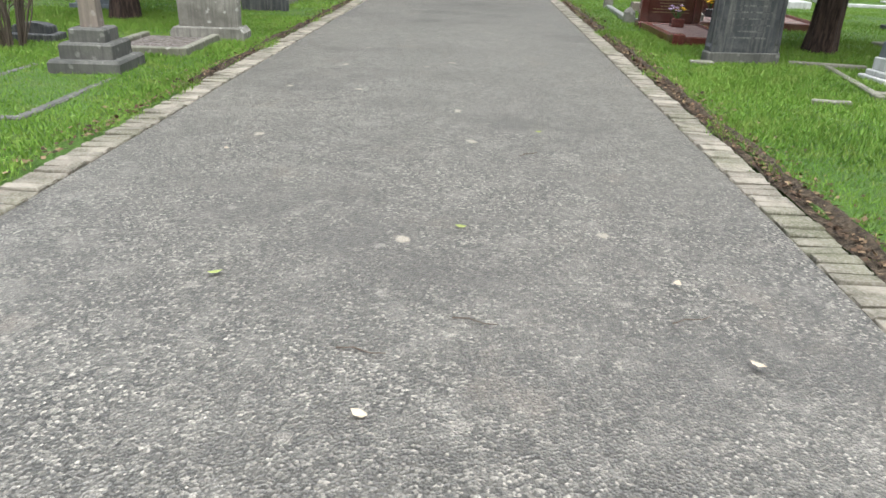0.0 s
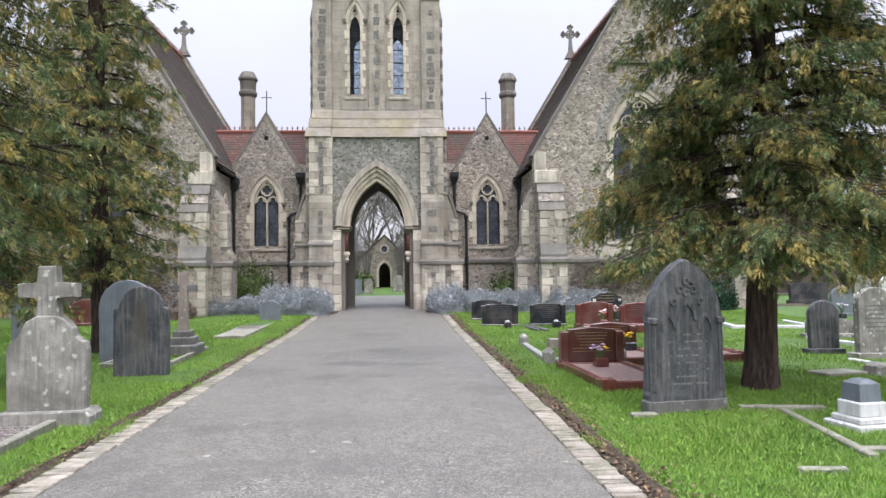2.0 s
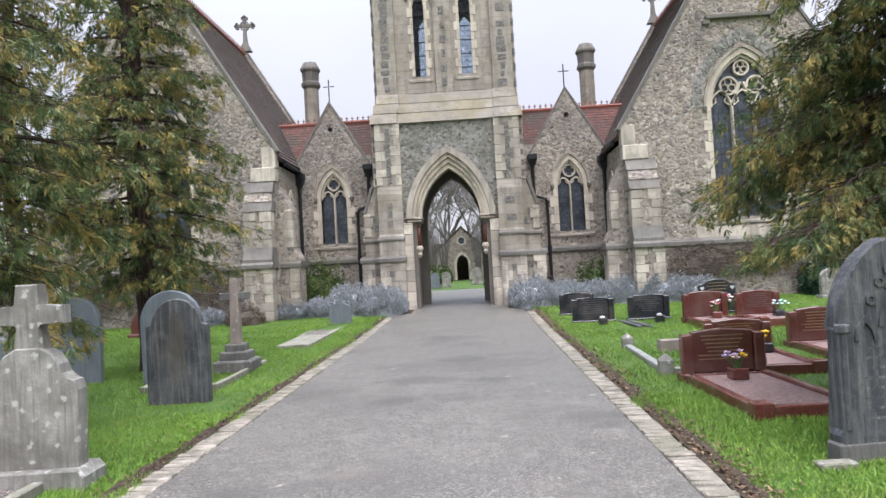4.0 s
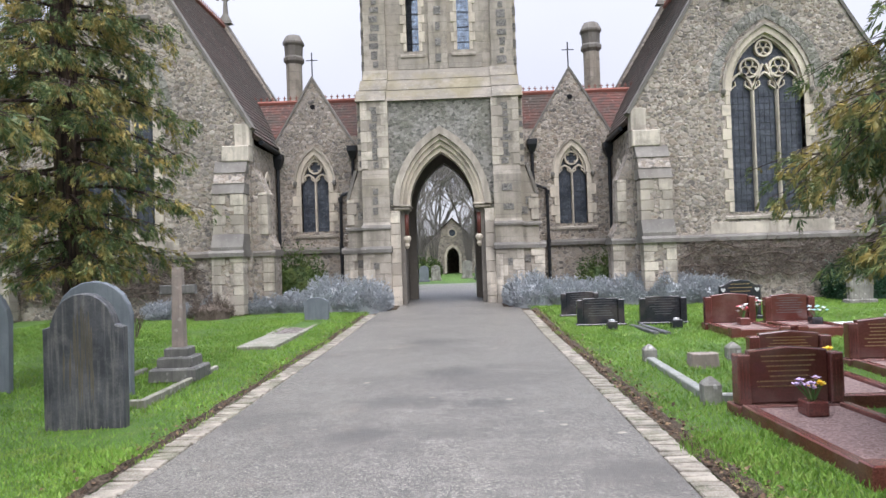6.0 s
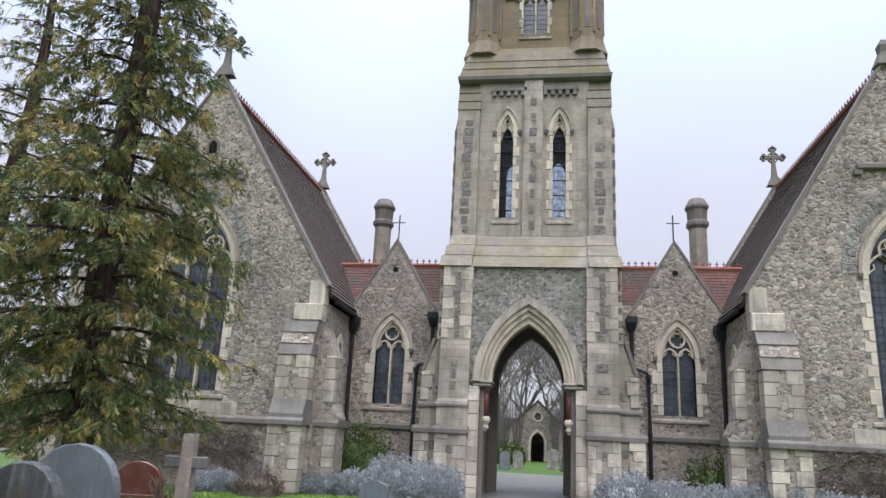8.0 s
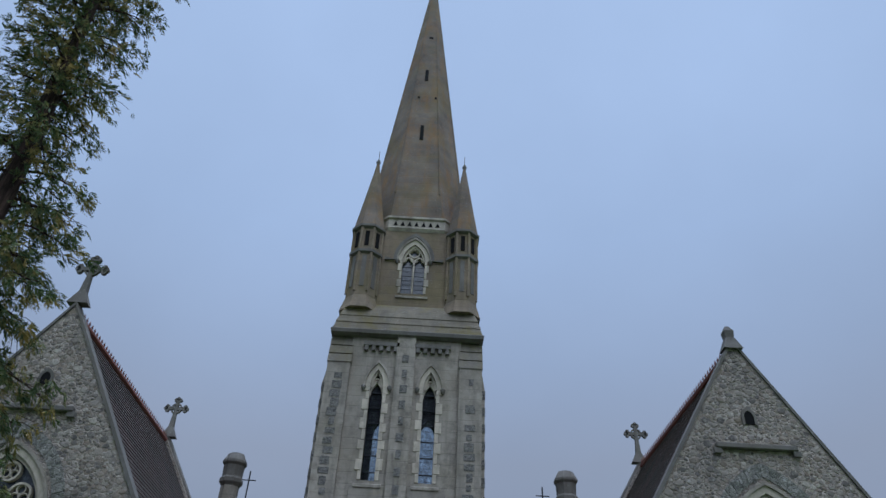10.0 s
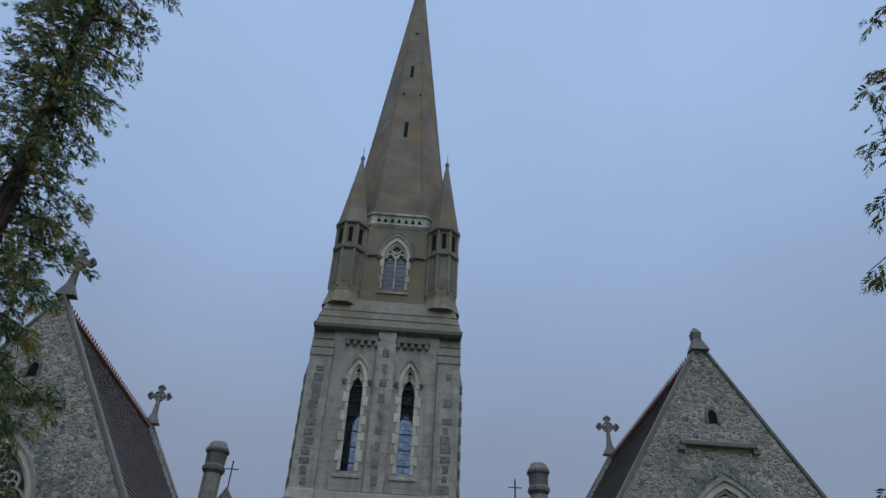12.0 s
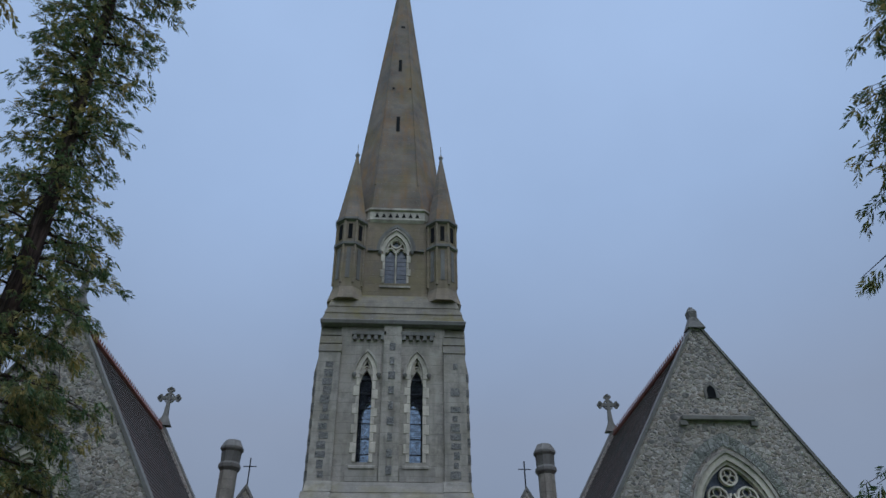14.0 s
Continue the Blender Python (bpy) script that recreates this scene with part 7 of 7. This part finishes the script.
# small flint lodge with a pointed doorway beyond the gate
LX, LY, LZ = -0.3, 70.0, 0.6
t = thing("flint_lodge", (LX, LY + 2, LZ), "small flint lodge with a pointed doorway beyond the gate", "building")
bm = B()
wall(bm, [(LX - 2.7, LZ - 0.3), (LX + 2.7, LZ - 0.3), (LX + 2.7, 2.9), (LX, 5.5), (LX - 2.7, 2.9)], [opening(LX, 0.55, LZ - 0.28, 2.1, 2.95, 8)], LY, LY + 0.4)
part("front_wall", bm, M_flint, t)
bm = band(B(), circle(LX, 4.25, 0.3, 24), circle(LX, 4.25, 0.42, 24), LY - 0.05, LY + 0.1, True)
wd = part("round_window", bm, M_frame, t, "small round traceried window")
part("pane", prism(B(), circle(LX, 4.25, 0.3, 24), LY - 0.02, LY + 0.02), M_glass, wd)
bm = band(B(), opening(LX, 0.55, LZ, 2.1, 2.95, 8), opening(LX, 0.76, LZ, 2.1, 3.22, 8), LY - 0.06, LY + 0.2)
part("door_surround", bm, M_frame, t, "pale stone door surround")
part("rear_wall", box(B(), LX - 2.7, LX + 2.7, LY + 4.6, LY + 5.0, LZ - 0.3, 2.9), M_flint, t)
for s in (-1, 1):
    x0 = LX + s * 2.85
    part("roof", prism(B(), [(x0, 2.75), (LX, 5.5), (LX, 5.65), (x0, 2.9)], LY - 0.1, LY + 5.1), M_tiledark, t)
    xa, xb = sorted((LX + s * 2.3, LX + s * 2.7))
    part("side_wall", box(B(), xa, xb, LY + 0.4, LY + 4.6, LZ - 0.3, 2.85), M_flint, t)


for k, (x, y, h) in enumerate(((-2.6, 62.0, 5.6), (-3.2, 60.0, 4.6), (1.9, 63.0, 5.8), (2.6, 61.0, 4.8), (1.2, 68.5, 6.0), (-1.9, 68.0, 6.2))):
    bare_twigs("bare_shrub", x, y, 60 + k, 70, h, 0.9, "tall leafless grey thicket beside the lodge", M_greytwig, 0.016)


def hedge(x, y, ln, h, seed, label, rot=0):
    rng = np.random.default_rng(seed)
    t = thing("far_hedge", pose(x, y, gz(y), 0, 0, rot), label, "hedge")
    n = 5000
    P = np.stack([rng.uniform(-ln / 2, ln / 2, n), rng.uniform(-0.7, 0.7, n), rng.uniform(0, 1, n) ** 0.7], 1)
    P[:, 2] *= h * (0.8 + 0.3 * np.sin(P[:, 0] * 0.7 + seed) * 0.5 + rng.normal(0, 0.06, n))
    D = unit(rng.normal(0, 1, (n, 3)) + np.array([0, -0.5, 0.5]))
    U = unit(np.cross(D, rng.normal(0, 1, D.shape)))
    L = rng.uniform(0.25, 0.6, n)
    blades_mesh("foliage", P, D, U, L, L * 0.25, M_shrub, t)
    bm = box(B(), -ln / 2, ln / 2, -0.5, 0.5, -0.05, h * 0.62)
    part("core", bm, M_twig, t, local=True)


hedge(28, 40, 26, 2.6, 3, "dark hedge along the far edge of the cemetery", -18)
hedge(46, 62, 40, 5.0, 4, "distant line of dark trees and hedge", -35)
hedge(-30, 42, 26, 3.2, 5, "dark hedge behind the trees", 20)
hedge(-46, 60, 40, 5.0, 6, "distant line of trees", 35)
hedge(0, 80, 60, 6.0, 7, "dark belt of evergreens beyond the lodge", 0)

# ---- edging setts, soil, grass, litter ----
SETT = [bpy.data.meshes.new("sett") for _ in range(3)]
for i, me in enumerate(SETT):
    rnd = random.Random(i)
    bm = box(B(), -0.115, 0.115, -0.0475, 0.0475, -0.06, 0.0, 0.008)
    for v in bm.verts:
        if v.co.z > -0.02:
            v.co.z += rnd.uniform(-0.005, 0.004)
            v.co.x += rnd.uniform(-0.005, 0.005)
            v.co.y += rnd.uniform(-0.004, 0.004)
    bmesh.ops.recalc_face_normals(bm, faces=bm.faces)
    bm.to_mesh(me)
    bm.free()
    me.materials.append(M_sett)


def edging(name, xc, label, seed):
    bed = road_strip(name, xc - 0.13, xc + 0.13, -14, 25.4, M_soil, -0.03, 1)
    tagged(bed, label, "kerb", kind="structure")
    rnd = random.Random(seed)
    y = -0.4
    k = 0
    while y < 25.3:
        ob = new("sett", SETT[k % 3])
        ob.matrix_basis = pose(xc + rnd.uniform(-0.012, 0.012), y, gz(y) + 0.012 + rnd.uniform(-0.006, 0.006), rnd.uniform(-1.5, 1.5), rnd.uniform(-2, 2), rnd.uniform(-2.5, 2.5))
        ob.parent = bed
        y += 0.108
        k += 1


edging("kerb_1", ROAD_L - KERB_W / 2, "flush edging of worn buff setts along the drive", 1)
edging("kerb_2", ROAD_R + KERB_W / 2, "flush edging of buff setts with soil behind", 2)


def soil_strip(xa, w0, w1, s, seed, y0, y1):
    rng = np.random.default_rng(seed)
    ys = np.arange(y0, y1, 0.12)
    verts, faces = [], []
    for j, y in enumerate(ys):
        w = w0 + (w1 - w0) * (0.5 + 0.5 * noise.noise((y * 0.9, seed, 0))) + rng.uniform(-0.03, 0.03)
        for k in range(4):
            f = k / 3
            verts.append((xa + s * w * f, y, gz(y) + 0.004 + 0.028 * f + rng.uniform(-0.008, 0.012) - (0.05 if f == 1 else 0) + 0.03 * (f > 0.5)))
    for j in range(len(ys) - 1):
        for k in range(3):
            faces.append((j * 4 + k, j * 4 + k + 1, j * 4 + k + 5, j * 4 + k + 4))
    return tagged(quick("soil_edge", verts, faces, M_soil), "strip of bare dark soil between kerb and grass", "soil", kind="structure")


soil_strip(ROAD_R + KERB_W, 0.08, 0.27, 1, 3, -1, 25.5)
soil_strip(ROAD_L - KERB_W, 0.0, 0.16, -1, 8, 6.5, 25.5)


def litter(seed, n):
    """Dead leaves and crumbs along the soil edge."""
    rng = np.random.default_rng(seed)
    right = rng.random(n) < 0.75
    y = rng.uniform(0, 25, n)
    x = np.where(right, ROAD_R + KERB_W + 0.02 + rng.gamma(2, 0.07, n) - 0.03, ROAD_L - KERB_W - rng.gamma(1.5, 0.07, n))
    z = np.interp(y, [-60, 0, 20, 25, 28], [0, 0, 0.16, 0.27, 0.39]) + 0.035
    P = np.stack([x, y, z], 1)
    D = unit(rng.normal(0, 1, (n, 3)) * np.array([1, 1, 0.25]))
    U = unit(np.cross(D, np.array([0, 0, 1]) + rng.normal(0, 0.3, (n, 3))))
    L = rng.uniform(0.015, 0.055, n)
    ob = blades_mesh("leaf_litter", P, D, U, L, L * 0.35, M_litter, None, "stuff")
    return tagged(ob, "brown leaf litter scattered along the soil edge", "leaf litter")


lk = Mat("dead_leaf", 0.9)
M_litter = lk.color(lk.ramp(lk.island(), (0, (0.035, 0.022, 0.014)), (0.6, (0.1, 0.06, 0.035)), (1, (0.24, 0.17, 0.1)))).m
litter(4, 9000)


def grass(x0, x1, y0, y1, n, seed, h0, h1, label):
    rng = np.random.default_rng(seed)
    x, y = rng.uniform(x0, x1, n), rng.uniform(y0, y1, n)
    thin = 0.5 + 0.5 * np.sin(x * 1.7 + np.sin(y * 1.1) * 2) * np.sin(y * 1.3 + x)
    keep = rng.random(n) < 0.68 + 0.32 * thin
    edge = np.where(x > 0, x - (ROAD_R + KERB_W), (ROAD_L - KERB_W) - x)
    rag = np.where(x > 0, 0.11 + 0.08 * np.sin(y * 2.1) + 0.06 * np.sin(y * 5.3), 0.03 + 0.06 * np.sin(y * 1.9) + 0.05 * np.sin(y * 4.7))
    keep &= edge > rag + rng.normal(0, 0.03, n)
    for xa, xb, ya, yb in NOGRASS:
        keep &= ~((x > xa) & (x < xb) & (y > ya) & (y < yb))
    x, y, thin = x[keep], y[keep], thin[keep]
    n = len(x)
    z = np.interp(y, [-60, 0, 20, 25, 28], [0, 0, 0.16, 0.27, 0.39])
    P = np.stack([x, y, z], 1)
    D = unit(np.stack([rng.normal(0, 0.45, n), rng.normal(0, 0.45, n), np.ones(n)], 1))
    U = unit(np.cross(D, rng.normal(0, 1, D.shape)))
    L = rng.uniform(h0, h1, n) * (0.75 + 0.5 * thin)
    ob = blades_mesh("grass", P, D, U, L, np.full(n, 1.0) * rng.uniform(0.002, 0.004, n) * (1 + 0.045 * y), M_blade, None, "stuff", 0.08)
    return tagged(ob, label, "grass")


grass(2.5, 7.5, 1.2, 12, 200000, 1, 0.04, 0.1, "lush short green grass on the verge")
grass(-6.5, -1.8, 2.0, 12, 190000, 2, 0.04, 0.1, "lush short green grass beside the drive")
grass(2.5, 13, 12, 26, 150000, 3, 0.05, 0.1, "short green grass between the graves")
grass(-11, -1.8, 12, 26, 140000, 4, 0.05, 0.1, "short green grass on the lawn before the chapel")
grass(7.5, 15, 5, 12, 40000, 5, 0.05, 0.1, "green grass farther from the drive")

M_leafpale = Mat("pale_dry_leaf", 0.8).color((0.5, 0.42, 0.32)).m
M_leafgreen = Mat("yellow_green_leaf", 0.7).color((0.32, 0.36, 0.12)).m
# loose leaves and twigs on the drive
for i, (x, y) in enumerate(((0.67, 3.25), (1.62, 2.72), (1.75, 2.1), (-0.35, 2.6), (2.05, 1.55), (0.4, 1.7), (1.2, 5.2), (-0.9, 4.4))):
    t = thing("fallen_leaf", pose(x, y, gz(y) + 0.045, 4, 6, 67 * i), "pale dry leaf lying on the asphalt", "leaf", "fallen leaves on the drive")
    bm = B()
    vs = [bm.verts.new(p) for p in ((-0.03, 0, 0.004), (-0.008, -0.017, 0), (0.02, -0.013, 0.002), (0.034, 0, 0.008), (0.02, 0.013, 0.002), (-0.008, 0.017, 0))]
    bm.faces.new(vs)
    part("blade", bm, M_leafpale if i % 3 else M_leafgreen, t, local=True)
for i, (x, y, r) in enumerate(((1.6, 2.4, 20), (0.35, 2.05, -10), (0.75, 2.3, -15), (1.1, 4.6, 40))):
    t = thing("fallen_twig", pose(x, y, gz(y) + 0.042, 0, 0, r), "thin dark twig lying on the asphalt", "twig", "fallen twigs on the drive")
    bm = B()
    tube(bm, [(-0.09, 0, 0), (-0.03, 0.012, 0.004), (0.04, -0.006, 0.003), (0.09, 0.012, 0)], 0.004, 4, 0.002)
    part("stick", bm, M_twig, t, local=True)
